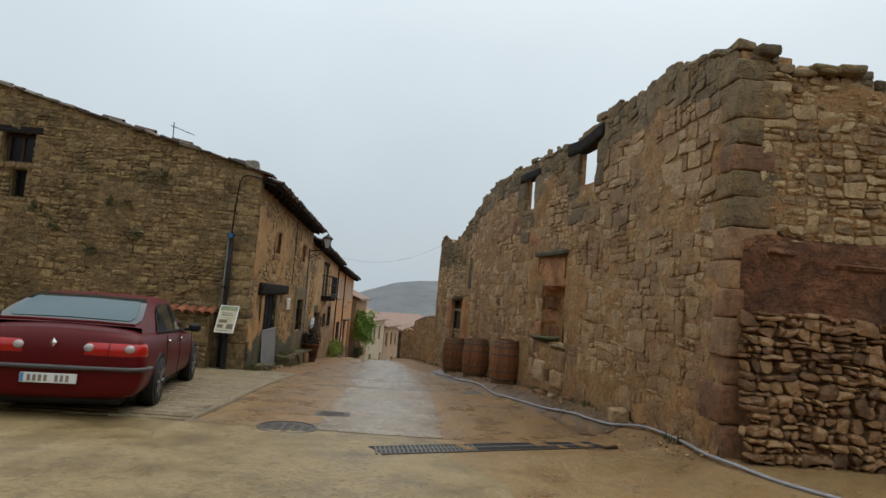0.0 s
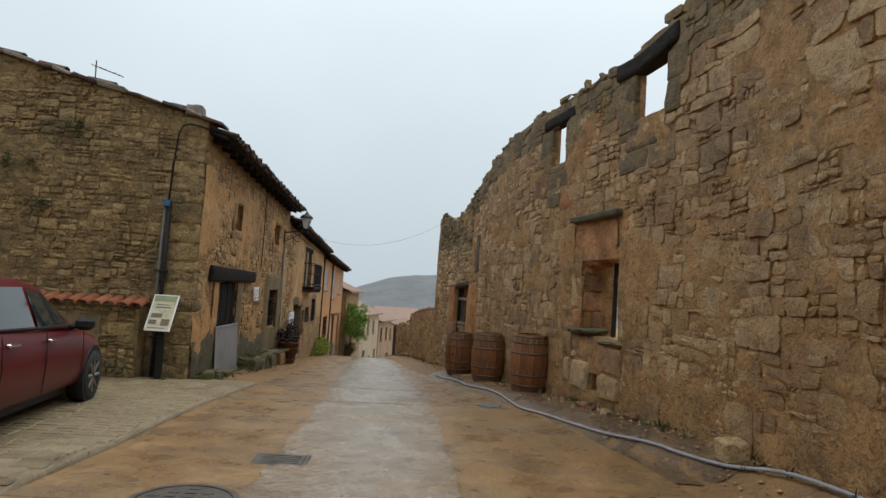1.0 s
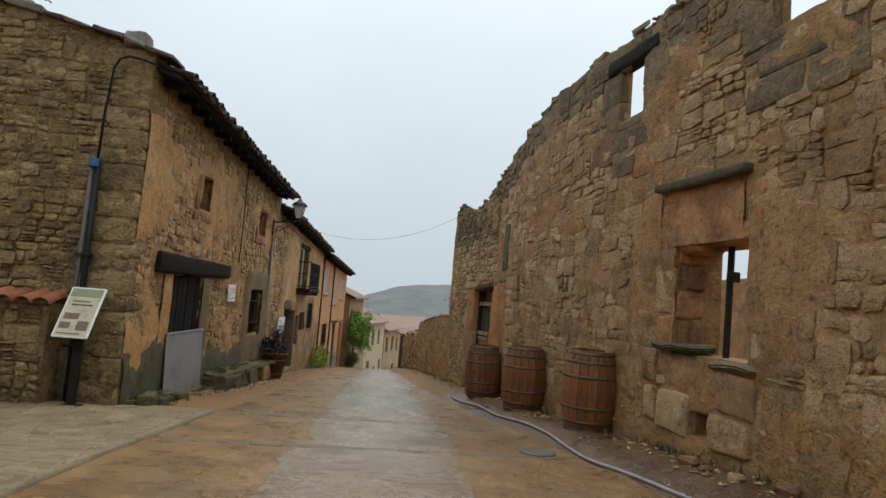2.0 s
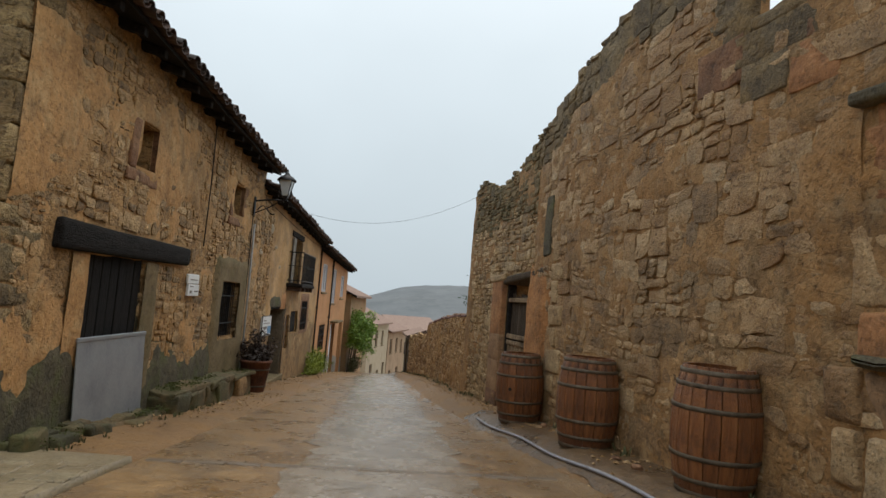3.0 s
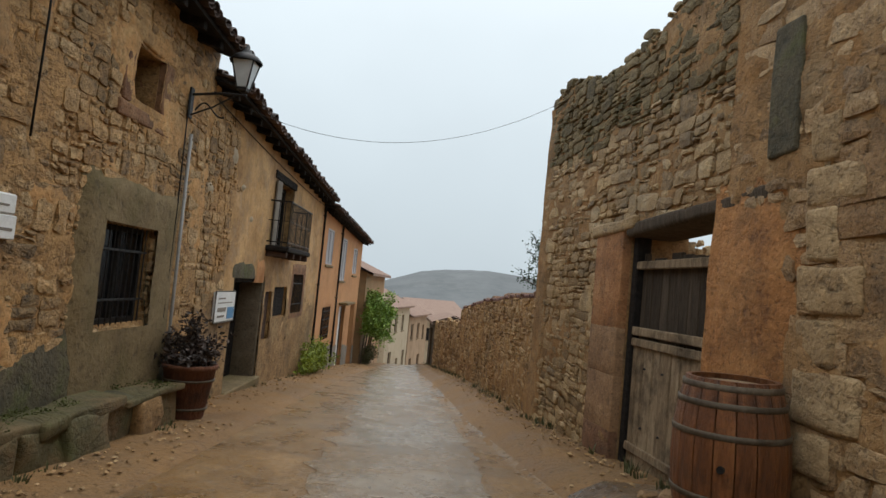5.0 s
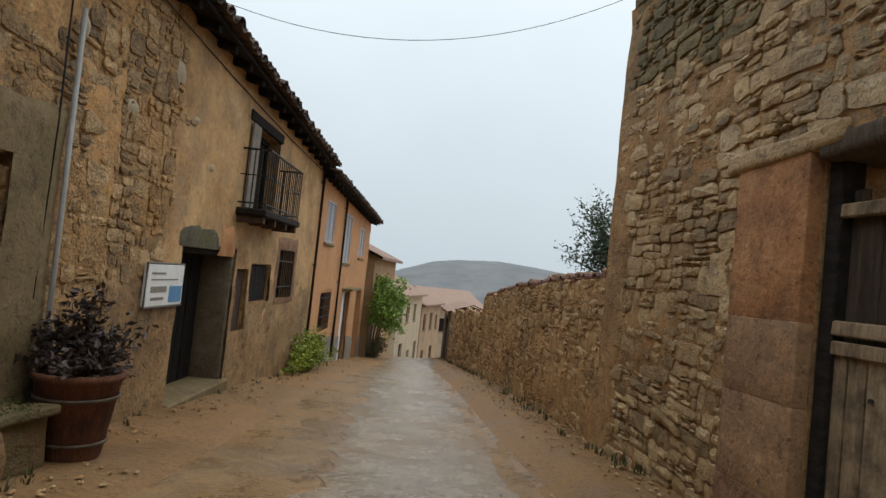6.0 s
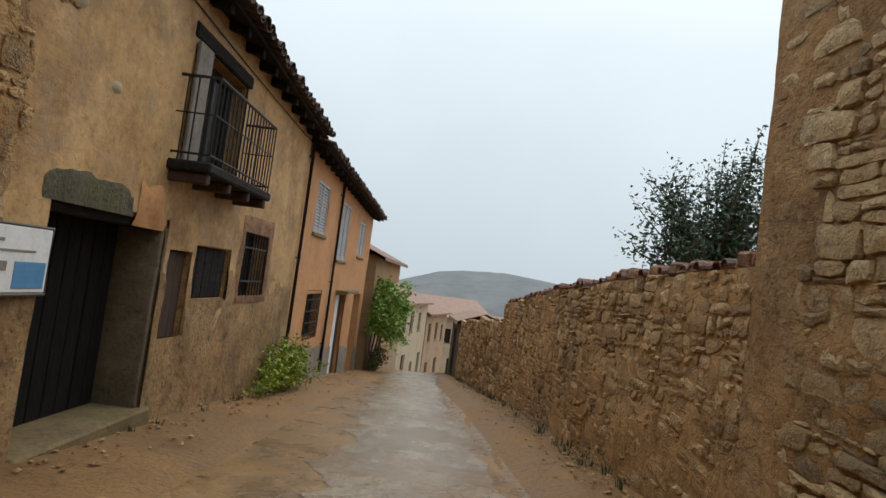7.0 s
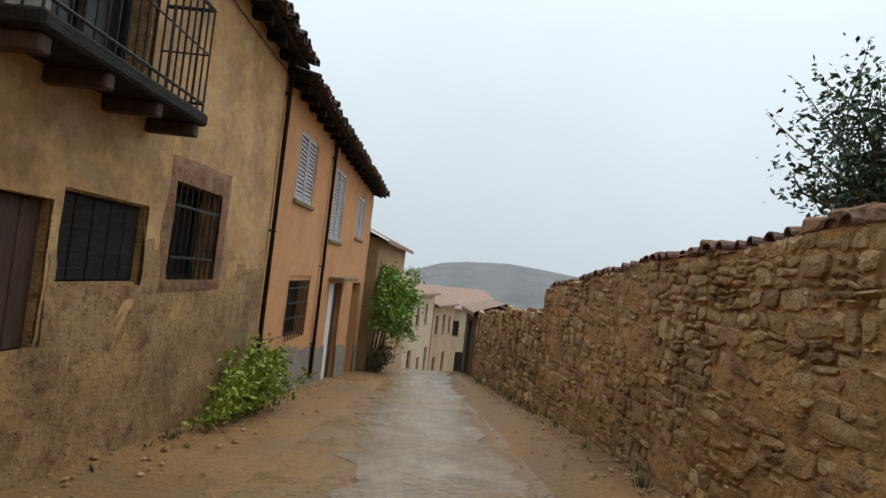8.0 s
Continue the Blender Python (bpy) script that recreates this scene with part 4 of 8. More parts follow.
for i in range(121):
    x = -420 + 840 * i / 120
    zt = 0.9 * line(prof, x) - 1.0 + 1.2 * noise.noise((x * 0.02, 0, 4)) + 0.5 * noise.noise((x * 0.09, 0, 4))
    for j in range(15):
        k = j / 14
        hill.v.append((x, 640 + 320 * k + 12 * noise.noise((x * 0.01, k * 3, 1)), -32 + (zt + 32) * math.sin(k * math.pi / 2) + 1.2 * noise.noise((x * 0.03, k * 5, 2)) * (1 - k)))
for i in range(120):
    for j in range(14):
        a = i * 15 + j
        hill.f.append((a, a + 15, a + 16, a + 1))
tagged(part("backdrop_hill", hill, HILL, smooth=True), "distant scrub hill, rain haze painted into its grey", "hill", kind="structure")

# unseen plain walls added behind and beside, to keep sky light off car and gable
for n_, x0, x1, y0, y1, h_ in (("wall_behind", -16, 14, -13.5, -13, 7.0), ("wall_behind_left", -16.5, -16, -13, 12.4, 6.5), ("wall_behind_right", 13, 13.5, -13, 5, 6.5)):
    tagged(part(n_, Mesh().add(*block(x0, x1, y0, y1, -1.0, h_, 0.03)), GABLE_MORTAR), "unseen plain wall added to block sky light", "wall", kind="structure")

# ---- wall frames ----


def F_left(s, z, d):
    return (LEFT_X + d, s, z)


def F_right(s, z, d):
    return (right_x(s) - d, s - 0.12 * d, z)


def F_gable(s, z, d):
    return (s, 12.67 - d, z)


def F_end(s, z, d):
    return (s, 4.95 - d, z)


def flat(z):
    return lambda s: z


def left_base(s):
    return line(SLOPE, s) - 0.25


# ---- openings, doors, windows ----


def bar_grille(parent, F, s0, s1, z0, z1, d, n, cross, mat=None, r=0.009):
    for i in range(n):
        s = s0 + (s1 - s0) * (i + 0.5) / n
        part("bar", Mesh().add(*tube([F(s, z0, d), F(s, z1, d)], r, 6)), mat or IRON, parent)
    for i in range(cross):
        z = z0 + (z1 - z0) * (i + 0.5) / cross
        part("crossbar", Mesh().add(*slab(F, s0, s1, z - 0.012, z + 0.012, d - 0.006, d + 0.006, 0.003)), mat or IRON, parent)


def window(house, F, s0, s1, z0, z1, depth, frame_mat, panes=2, label="", w=0.055, glass_mat=None):
    """Casement window set back in its opening: frame and mullion, panes of glass as parts."""
    m = Mesh()
    for a, b, c, d in ((s0, s0 + w, z0, z1), (s1 - w, s1, z0, z1), (s0 + w, s1 - w, z0, z0 + w), (s0 + w, s1 - w, z1 - w, z1)):
        m.add(*slab(F, a, b, c, d, -depth - 0.06, -depth, 0.006))
    for i in range(1, panes):
        s = s0 + (s1 - s0) * i / panes
        m.add(*slab(F, s - w * 0.5, s + w * 0.5, z0 + w, z1 - w, -depth - 0.055, -depth + 0.004, 0.006))
    ob = part("window", m, frame_mat, house, label)
    for i in range(panes):
        a, b = s0 + (s1 - s0) * i / panes + w * 0.5, s0 + (s1 - s0) * (i + 1) / panes - w * 0.5
        part("pane", Mesh().add(*slab(F, a, b, z0 + w * 0.8, z1 - w * 0.8, -depth - 0.04, -depth - 0.03, 0.001)), glass_mat or WINDOW_GLASS, ob)
    return ob


def plank_door(house, F, s0, s1, z0, z1, depth, mat, n, name="door", label=""):
    ob = part(name, Mesh().add(*slab(F, s0, s1, z0, z1, -depth - 0.05, -depth - 0.02, 0.004)), mat, house, label)
    rng_ = random.Random(int(s0 * 100))
    for i in range(n):
        a, b = s0 + (s1 - s0) * i / n, s0 + (s1 - s0) * (i + 1) / n
        part("plank", Mesh().add(*slab(F, a + 0.006, b - 0.006, z0 + 0.01, z1 - rng_.uniform(0, 0.01), -depth - 0.02, -depth + rng_.uniform(0.0, 0.008), 0.006)), mat, ob)
    return ob


def shutter_pair(house, F, s0, s1, z0, z1, label):
    """Closed louvred shutters."""
    ob = part("shutter", Mesh().add(*slab(F, s0, s1, z0, z1, -0.06, -0.025, 0.005)), SHUTTER, house, label)
    mid = (s0 + s1) / 2
    for a, b in ((s0, mid), (mid, s1)):
        m = Mesh()
        for p, q, c, d in ((a + 0.005, a + 0.06, z0, z1), (b - 0.06, b - 0.005, z0, z1), (a + 0.06, b - 0.06, z0, z0 + 0.07), (a + 0.06, b - 0.06, z1 - 0.07, z1)):
            m.add(*slab(F, p, q, c, d, -0.025, 0.012, 0.004))
        part("shutter_frame", m, SHUTTER, ob)
        n = int((z1 - z0 - 0.14) / 0.06)
        for i in range(n):
            z = z0 + 0.08 + (z1 - z0 - 0.16) * i / n
            v, f = block(a + 0.06, b - 0.06, -0.02, 0.006, z, z + 0.045, 0.003)
            v = [(s, d + (zz - z) * -0.3, zz) for s, d, zz in v]
            part("slat", Mesh().add(*framed(F, (v, f))), SHUTTER, ob)
    return ob


COVER = tile_mesh("cover_tile", TILE, True)
CHANNEL = tile_mesh("channel_tile", TILE, False)


def eave_roof(house, y0, y1, z_at, x_eave, pitch, rows, back_x, label, seed, pieces=3):
    """Tiled roof over a street front: boarded slab, rafters' ends, and curved tiles laid row over row from the eave up.
    z_at: height of the tiles' underside at the eave, as a function of y."""
    rng_ = random.Random(seed)
    up = math.tan(pitch)
    m = Mesh()
    ys = steps(y0, y1, 0.8)
    for y in ys:
        z = z_at(y) + 0.012 * rng_.uniform(-1, 1)
        for x, dz in ((x_eave, 0), (back_x, (x_eave - back_x) * up)):
            m.v.append((x, y, z + dz))
            m.v.append((x, y, z + dz - 0.05))
    for i in range(len(ys) - 1):
        a, b = i * 4, i * 4 + 4
        m.f += [(a, b, b + 2, a + 2), (a + 1, a + 3, b + 3, b + 1), (a, a + 1, b + 1, b), (a + 2, b + 2, b + 3, a + 3)]
    m.f += [(0, 2, 3, 1), (len(m.v) - 4, len(m.v) - 3, len(m.v) - 1, len(m.v) - 2)]
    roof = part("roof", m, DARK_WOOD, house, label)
    y = y0 + 0.3
    while y < y1 - 0.1:
        z = z_at(y) - 0.055
        v, f = block(LEFT_X - 0.1, x_eave - 0.05, y - 0.045, y + 0.045, -0.1, 0.0, 0.008)
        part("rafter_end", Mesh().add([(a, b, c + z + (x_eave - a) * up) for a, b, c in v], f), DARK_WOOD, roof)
        y += 0.55
    rest = Mesh()
    shapes = {d_.name: ([w.co.copy() for w in d_.vertices], [tuple(p.vertices) for p in d_.polygons]) for d_ in (CHANNEL, COVER)}
    n = int((y1 - y0) / 0.215)
    step_x = 0.36 * math.cos(pitch)
    for r in range(rows):
        for i in range(n):
            y = y0 + (y1 - y0) * (i + 0.5) / n
            for up_tile, data in ((False, CHANNEL), (True, COVER)):
                yy = y + (0.5 * (y1 - y0) / n if up_tile else 0) + rng_.uniform(-0.015, 0.015)
                if yy > y1 + 0.02:
                    continue
                x = x_eave + 0.10 - r * step_x + rng_.uniform(-0.04, 0.04)
                z = z_at(yy) + 0.01 + (x_eave - x) * up + (0.055 if up_tile else 0.0) + 0.02 * (r > 0)
                mm = Matrix.Translation((x, yy, z)) @ Matrix.Rotation(radians(90) + rng_.uniform(-0.06, 0.06), 4, "Z") @ Matrix.Rotation(pitch - 0.05 + rng_.uniform(-0.04, 0.04), 4, "X")
                if r < pieces and (r < 1 or not up_tile or True):
                    place("tile", data, roof, mm)
                else:
                    rest.add([mm @ w for w in shapes[data.name][0]], shapes[data.name][1])
    if rest.v:
        tagged(part("tiling", rest, TILE, roof), kind="stuff")
    return roof


# ---- first house: rubble gable and ochre front ----
house = thing("stone_house", (-8, 16, line(SLOPE, 13) - 0.2), "old rubble stone house with ochre earth render and clay tile eaves", "house")
H1_HOLES = [(14.08, 15.42, -0.7, 1.40), (18.58, 19.62, 0.28, 1.25), (14.88, 15.38, 2.48, 3.0), (18.78, 19.40, 2.46, 3.03)]


def h1_top(s):
    return line([(12.6, 4.02), (20.9, 3.72)], s)


wall = part("front_wall", wall_core(set_back(F_left), 12.70, 20.9, left_base, h1_top, H1_HOLES, 0.55), FRONT_MORTAR, house, "ochre rendered rubble front wall")


def h1_cover(s, z):
    k = 1.0 * noise.noise((s * 0.55, z * 0.7, 8.3)) + 0.8 * noise.noise((s * 1.9, z * 1.9, 2.1)) + 0.5 * noise.noise((s * 4.5, z * 5.5, 6.1)) - 0.12
    k += 0.7 * smooth01(13.8, 12.8, s) * smooth01(0.5, 2.5, z) + 0.5 * smooth01(2.0, 2.6, z) * smooth01(3.4, 3.0, z) - 0.9 * smooth01(3.35, 3.6, z)
    k -= 0.9 * smooth01(16.6, 17.6, s) * smooth01(18.6, 18.0, s) * smooth01(1.5, 1.9, z)
    return k * 2.2


rng = random.Random(11)
st = rubble(F_left, 12.85, 20.9, left_base, h1_top, H1_HOLES + [(13.4, 16.75, 1.38, 1.70)], (0.08, 0.20), (0.13, 0.40), 0.020, rng,
            keep=lambda s, z: h1_cover(s, z) < 0.9, ragged=False)
part("mortar", mortar_sheet(F_left, 12.72, 20.9, left_base, h1_top, H1_HOLES, lambda s, z: 0.002 + 0.008 * smooth01(1.8, 1.0, z), 0.022, 62.0), FRONT_MORTAR, wall, smooth=True)
lay_stones(st, wall, FRONT_STONE, lambda s, z: 13.0 < s < 18.5 and -0.4 < z < 3.4)
part("render_coat", plaster_sheet(F_left, 12.72, 20.9, left_base, h1_top, H1_HOLES, h1_cover, 0.035, 4.0), OCHRE_PLASTER, wall, "crumbling ochre earth render", smooth=True)


def cement_cover(s, z):
    k = min(smooth01(18.0, 18.35, s), smooth01(20.35, 20.0, s), smooth01(1.85, 1.5, z), smooth01(-0.75, -0.4, z))
    return k * 3 - 1.2 + 0.5 * noise.noise((s * 2, z * 2, 5))


part("cement_patch", plaster_sheet(F_left, 17.9, 20.6, left_base, flat(2.0), H1_HOLES, cement_cover, 0.055, 9.0), CEMENT, wall, "greenish cement render round the window", smooth=True)


def moss_cover(s, z):
    k = 1.7 - 2.4 * (z - line(SLOPE, s) - 0.25) + 0.9 * noise.noise((s * 1.3, z * 1.6, 55)) + 0.6 * noise.noise((s * 4, z * 4, 56))
    return k - 2 * smooth01(20.2, 20.6, s)


part("moss_patch", plaster_sheet(F_left, 12.75, 20.6, left_base, flat(1.1), H1_HOLES, moss_cover, 0.05, 57.0, 0.07), MOSSY_SLAB, wall, "damp mossy render at the foot of the wall", smooth=True)
# gable
GABLE_HOLES = [(-9.65, -8.98, 3.88, 4.53), (-9.38, -9.06, 3.12, 3.72)]


def gable_top(s):
    return line([(-17.5, 4.05), (-11.0, 5.86), (-4.2, 4.20), (-3.9, 4.10)], s)


gable = part("gable_wall", wall_core(set_back(F_gable), -17.5, -3.99, flat(-0.8), gable_top, GABLE_HOLES, 0.55), GABLE_MORTAR, house, "rubble stone gable wall")
rng = random.Random(12)
st = rubble(F_gable, -12.5, -3.97, flat(-0.6), gable_top, GABLE_HOLES, (0.07, 0.17), (0.12, 0.38), 0.022, rng, ragged=False)
part("mortar", mortar_sheet(F_gable, -12.5, -3.99, flat(-0.6), gable_top, GABLE_HOLES, 0.0, 0.022, 61.0), GABLE_MORTAR, gable, smooth=True)
lay_stones(st, gable, GABLE_STONE, lambda s, z: -6.8 < s < -4.0 and 0.9 < z < 4.1)
# larger corner stones
rng = random.Random(13)
z = -0.55
while z < 3.85:
    hh = rng.uniform(0.14, 0.36)
    long_ = rng.uniform(0.25, 0.7)
    part("corner_stone", Mesh().add(*worn(LEFT_X - long_, LEFT_X + 0.016, 12.67 - 0.02, 12.67 + (0.95 - long_), z, z + hh - 0.004, 0.03, 0.02, z * 3)), GABLE_STONE, gable, smooth=True)
    z += hh
part("timber_lintel", Mesh().add(*slab(F_gable, -9.9, -8.8, 4.53, 4.68, -0.3, 0.03, 0.015)), DARK_WOOD, gable)
window(house, F_gable, -9.65, -8.98, 3.88, 4.53, 0.2, BROWN_WOOD, 2)
window(house, F_gable, -9.38, -9.06, 3.12, 3.72, 0.2, DARK_WOOD, 1)
for name, x0, x1, y0, y1 in (("back_wall", -17.5, -17.0, 13.2, 38), ):
    part(name, Mesh().add(*block(x0, x1, y0, y1, -3.5, 4.0, 0.02)), GABLE_MORTAR, house)
H1_ROOF = eave_roof(house, 12.72, 20.75, lambda y: line([(12.5, 3.90), (20.9, 3.60)], y), -3.64, radians(15), 21, -11.0, "curved clay tile roof with dark eaves", 3)
part("roof_back", Mesh().add([(-11, 12.5, 5.87), (-11, 20.8, 5.6), (-17.9, 20.8, 3.9), (-17.9, 12.5, 4.1), (-11, 12.5, 5.80), (-11, 20.8, 5.53), (-17.9, 20.8, 3.83), (-17.9, 12.5, 4.03)],
                             [(0, 1, 2, 3), (7, 6, 5, 4), (0, 3, 7, 4), (1, 5, 6, 2), (2, 6, 7, 3), (0, 4, 5, 1)]), TILE, house)
# verge: flat stones and tiles bedded along the sloping edge of the gable
rng = random.Random(14)
x = -11.2
while x < -3.75:
    w = rng.uniform(0.22, 0.5)
    z = gable_top(x + w / 2)
    v, f = block(-w / 2, w / 2 - 0.01, -0.1, 0.34, -0.01, rng.uniform(0.03, 0.065), 0.010, 0.014, rng)
    mm = Matrix.Translation((x + w / 2, 12.67 + rng.uniform(-0.04, 0.03), z - 0.005)) @ Matrix.Rotation(0.245 + rng.uniform(-0.05, 0.05), 4, "Y")
    part("verge_slab", Mesh().add([mm @ Vector(p) for p in v], f), TILE if rng.random() < 0.3 else VERGE_STONE, H1_ROOF)
    if rng.random() < 0.3:
        mm = Matrix.Translation((x + w / 2, 12.75, z + 0.06)) @ Matrix.Rotation(radians(90), 4, "Z") @ Matrix.Rotation(0.2, 4, "X")
        place("tile", COVER, H1_ROOF, mm)
    x += w
# timber lintel, door, windows of the front
part("door_lintel", Mesh().add(*worn_slab(F_left, 13.42, 16.74, 1.41, 1.67, -0.3, 0.10, 0.035, 0.03, 9)), DARK_WOOD, house, "heavy blackened timber lintel", smooth=True)
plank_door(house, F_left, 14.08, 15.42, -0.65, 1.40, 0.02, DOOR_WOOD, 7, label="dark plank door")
part("reveal", plaster_sheet(F_left, 13.75, 14.07, left_base, flat(1.38), [], lambda s, z: 0.8, 0.05, 2.0), OCHRE_PLASTER, house, smooth=True)
part("reveal", plaster_sheet(F_left, 15.43, 16.0, left_base, flat(1.38), [], lambda s, z: 0.8 - 1.6 * smooth01(15.8, 16.0, s), 0.05, 3.0), CEMENT, house, smooth=True)
w_ = window(house, F_left, 18.58, 19.62, 0.28, 1.25, 0.10, DARK_WOOD, 2, "dark window behind an iron grille")
bar_grille(w_, F_left, 18.62, 19.58, 0.28, 1.25, -0.03, 9, 2)
window(house, F_left, 14.88, 15.38, 2.48, 3.0, 0.3, BROWN_WOOD, 1, "small deep-set brown shuttered window", glass_mat=BROWN_WOOD)
window(house, F_left, 18.78, 19.40, 2.46, 3.03, 0.28, BROWN_WOOD, 1, "small deep-set brown shuttered window", glass_mat=BROWN_WOOD)
# chipped stone surrounds of the upper windows
for s0, s1, z0, z1 in ((14.88, 15.38, 2.48, 3.0), (18.78, 19.40, 2.46, 3.03)):
    for a, b, c, d in ((s0 - 0.2, s0 - 0.005, z0 - 0.05, z1), (s1 + 0.005, s1 + 0.2, z0 - 0.05, z1), (s0 - 0.25, s1 + 0.25, z1 + 0.005, z1 + 0.17), (s0 - 0.25, s1 + 0.25, z0 - 0.2, z0 - 0.055)):
        part("surround_stone", Mesh().add(*worn_slab(F_left, a, b, c, d, -0.25, 0.03, 0.02, 0.02, a)), OCHRE_PLASTER if c > 2.9 else RED_STONE, house, smooth=True)
# chimney-like stone at the corner of the eave
part("ridge_stone", Mesh().add(*worn(-4.36, -4.08, 12.6, 12.85, 4.18, 4.36, 0.03, 0.03, 2.0)), VERGE_STONE, H1_ROOF)

# ---- second house: yellow earth render, balcony ----
house2 = thing("yellow_house", (-8, 25, -1.3), "old house with flaking yellow earth render and an iron balcony", "house")
H2_HOLES = [(22.46, 24.2, -1.2, 0.80), (24.32, 24.88, -0.34, 0.56), (24.97, 26.03, 0.06, 0.64), (26.45, 27.5, 0.05, 0.95), (24.55, 25.75, 1.40, 2.62)]


def h2_top(s):
    return line([(20.9, 3.28), (29.2, 2.95)], s)


def h2_cover(s, z):
    k = 0.75 + 0.9 * noise.noise((s * 0.7, z * 0.8, 31.0)) + 0.7 * noise.noise((s * 2.1, z * 2.1, 3.0)) + 0.4 * noise.noise((s * 5, z * 5, 3.0))
    k -= 1.7 * smooth01(22.7, 21.7, s) * smooth01(3.4, 2.9, z) + 1.5 * smooth01(0.35, -0.75, z)
    k += 0.5 * smooth01(23.5, 24.5, s)
    return k * 2.0


wall2 = part("front_wall", wall_core(F_left, 20.9, 29.25, left_base, h2_top, H2_HOLES, 0.5), FRONT_MORTAR, house2, "yellow rendered rubble front wall")
rng = random.Random(21)
st = rubble(F_left, 20.9, 29.2, left_base, h2_top, H2_HOLES, (0.09, 0.2), (0.12, 0.34), 0.02, rng, keep=lambda s, z: h2_cover(s, z) < 0.1 and (s < 22.5 or z > 0.2 or noise.noise((s * 1.5, z * 1.5, 77)) > 0.25), ragged=False)
lay_stones(st, wall2, FRONT_STONE, lambda s, z: s < 27)
part("render_coat", plaster_sheet(F_left, 20.9, 29.2, left_base, h2_top, H2_HOLES, h2_cover, 0.028, 14.0), YELLOW_PLASTER, wall2, "flaking yellow earth render", smooth=True)
eave_roof(house2, 20.8, 29.2, lambda y: line([(20.8, 3.30), (29.2, 2.88)], y), -3.68, radians(15), 17, -9.5, "curved clay tile roof with dark eaves", 4)


def foot_cover(s, z):
    """Reddish-brown wet earth render over the lower half of the front, with a ragged upper edge."""
    k = 1.6 * smooth01(0.75, -0.15, z) - 0.55 + 0.55 * noise.noise((s * 0.9, z * 1.4, 71)) + 0.45 * noise.noise((s * 2.7, z * 2.9, 72)) + 0.25 * noise.noise((s * 7, z * 7, 73))
    return (k + 0.45 * smooth01(24.8, 23.6, s) * smooth01(1.25, 0.8, z) - 0.35 * smooth01(22.2, 21.4, s)) * 2.4


part("foot_render", plaster_sheet(F_left, 20.95, 29.2, left_base, flat(1.3), H2_HOLES, foot_cover, 0.036, 74.0, 0.07), BROWN_RENDER, wall2, "reddish-brown damp earth render", smooth=True)
for s_, z_, w_, h_ in ((21.95, 2.56, 0.16, 0.20), (21.13, 1.95, 0.17, 0.12), (23.7, 2.14, 0.09, 0.07), (22.46, 2.18, 0.10, 0.07), (20.25, 2.35, 0.07, 0.16), (23.0, 1.75, 0.12, 0.08)):
    part("lime_patch", plaster_sheet(F_left, s_ - 1.6 * w_, s_ + 1.6 * w_, flat(z_ - 1.6 * h_), flat(z_ + 1.6 * h_), [], lambda s, z: 1.1 - 1.5 * math.hypot((s - s_) / w_, (z - z_) / h_) + 0.7 * noise.noise((s * 6, z * 6, s_)), 0.045, s_, 0.03), LIME, wall2, "pale lime patch", smooth=True)
plank_door(house2, F_left, 22.48, 24.14, -0.95, 0.78, 0.40, DOOR_WOOD, 9, label="plank door, its doorway's shadow put into the black wood")
part("threshold", Mesh().add(*slab(F_left, 22.4, 24.3, -1.35, -0.94, -0.42, 0.10, 0.02)), CEMENT, house2)
part("jamb", Mesh().add(*worn_slab(F_left, 24.145, 24.205, -1.3, 0.79, -0.42, 0.012, 0.02, 0.012, 6.0)), GREY_BROWN, house2, "grey-brown cement door jamb", smooth=True)
part("jamb", Mesh().add(*worn_slab(F_left, 22.44, 22.48, -1.3, 0.79, -0.42, 0.012, 0.015, 0.01, 7.0)), GREY_BROWN, house2, smooth=True)
part("jamb_render", plaster_sheet(F_left, 24.2, 24.34, left_base, flat(0.75), [], lambda s, z: 0.6 + 0.5 * noise.noise((s * 4, z * 3, 9)), 0.03, 8.0, 0.05), GREY_BROWN, house2, smooth=True)
part("door_beam", Mesh().add(*worn_slab(F_left, 22.3, 24.32, 0.72, 0.86, -0.42, -0.03, 0.02, 0.02, 8.0)), DARK_WOOD, house2, smooth=True)
part("door_head", plaster_sheet(F_left, 22.1, 24.1, flat(0.79), flat(1.2), [], lambda s, z: 2.4 - 3.6 * smooth01(0.92, 1.16, z) - 3.6 * smooth01(22.5, 22.15, s) - 3.6 * smooth01(23.3, 23.75, s) + 0.8 * noise.noise((s * 3, z * 4, 2)), 0.04, 81.0, 0.05), MOSSY_SLAB, house2, "greenish cement over the door", smooth=True)
part("orange_patch", plaster_sheet(F_left, 23.6, 24.35, flat(0.72), flat(1.2), [], lambda s, z: 1.4 - 4.4 * math.hypot((s - 23.88) / 1.3, z - 0.97) + 0.8 * noise.noise((s * 4, z * 5, 2)), 0.06, 82.0, 0.05), ORANGE_PLASTER, house2, "orange render patch", smooth=True)
plank_door(house2, F_left, 24.32, 24.88, -0.34, 0.56, 0.05, BROWN_WOOD, 3, name="hatch", label="dark brown boarded hatch")
plank_door(house2, F_left, 24.97, 26.03, 0.06, 0.64, 0.04, DARK_WOOD, 5, name="hatch", label="dark boarded opening")
w_ = window(house2, F_left, 26.45, 27.5, 0.05, 0.95, 0.18, DARK_WOOD, 2, "dark window behind an iron grille")
bar_grille(w_, F_left, 26.48, 27.47, 0.05, 0.95, 0.03, 8, 2)


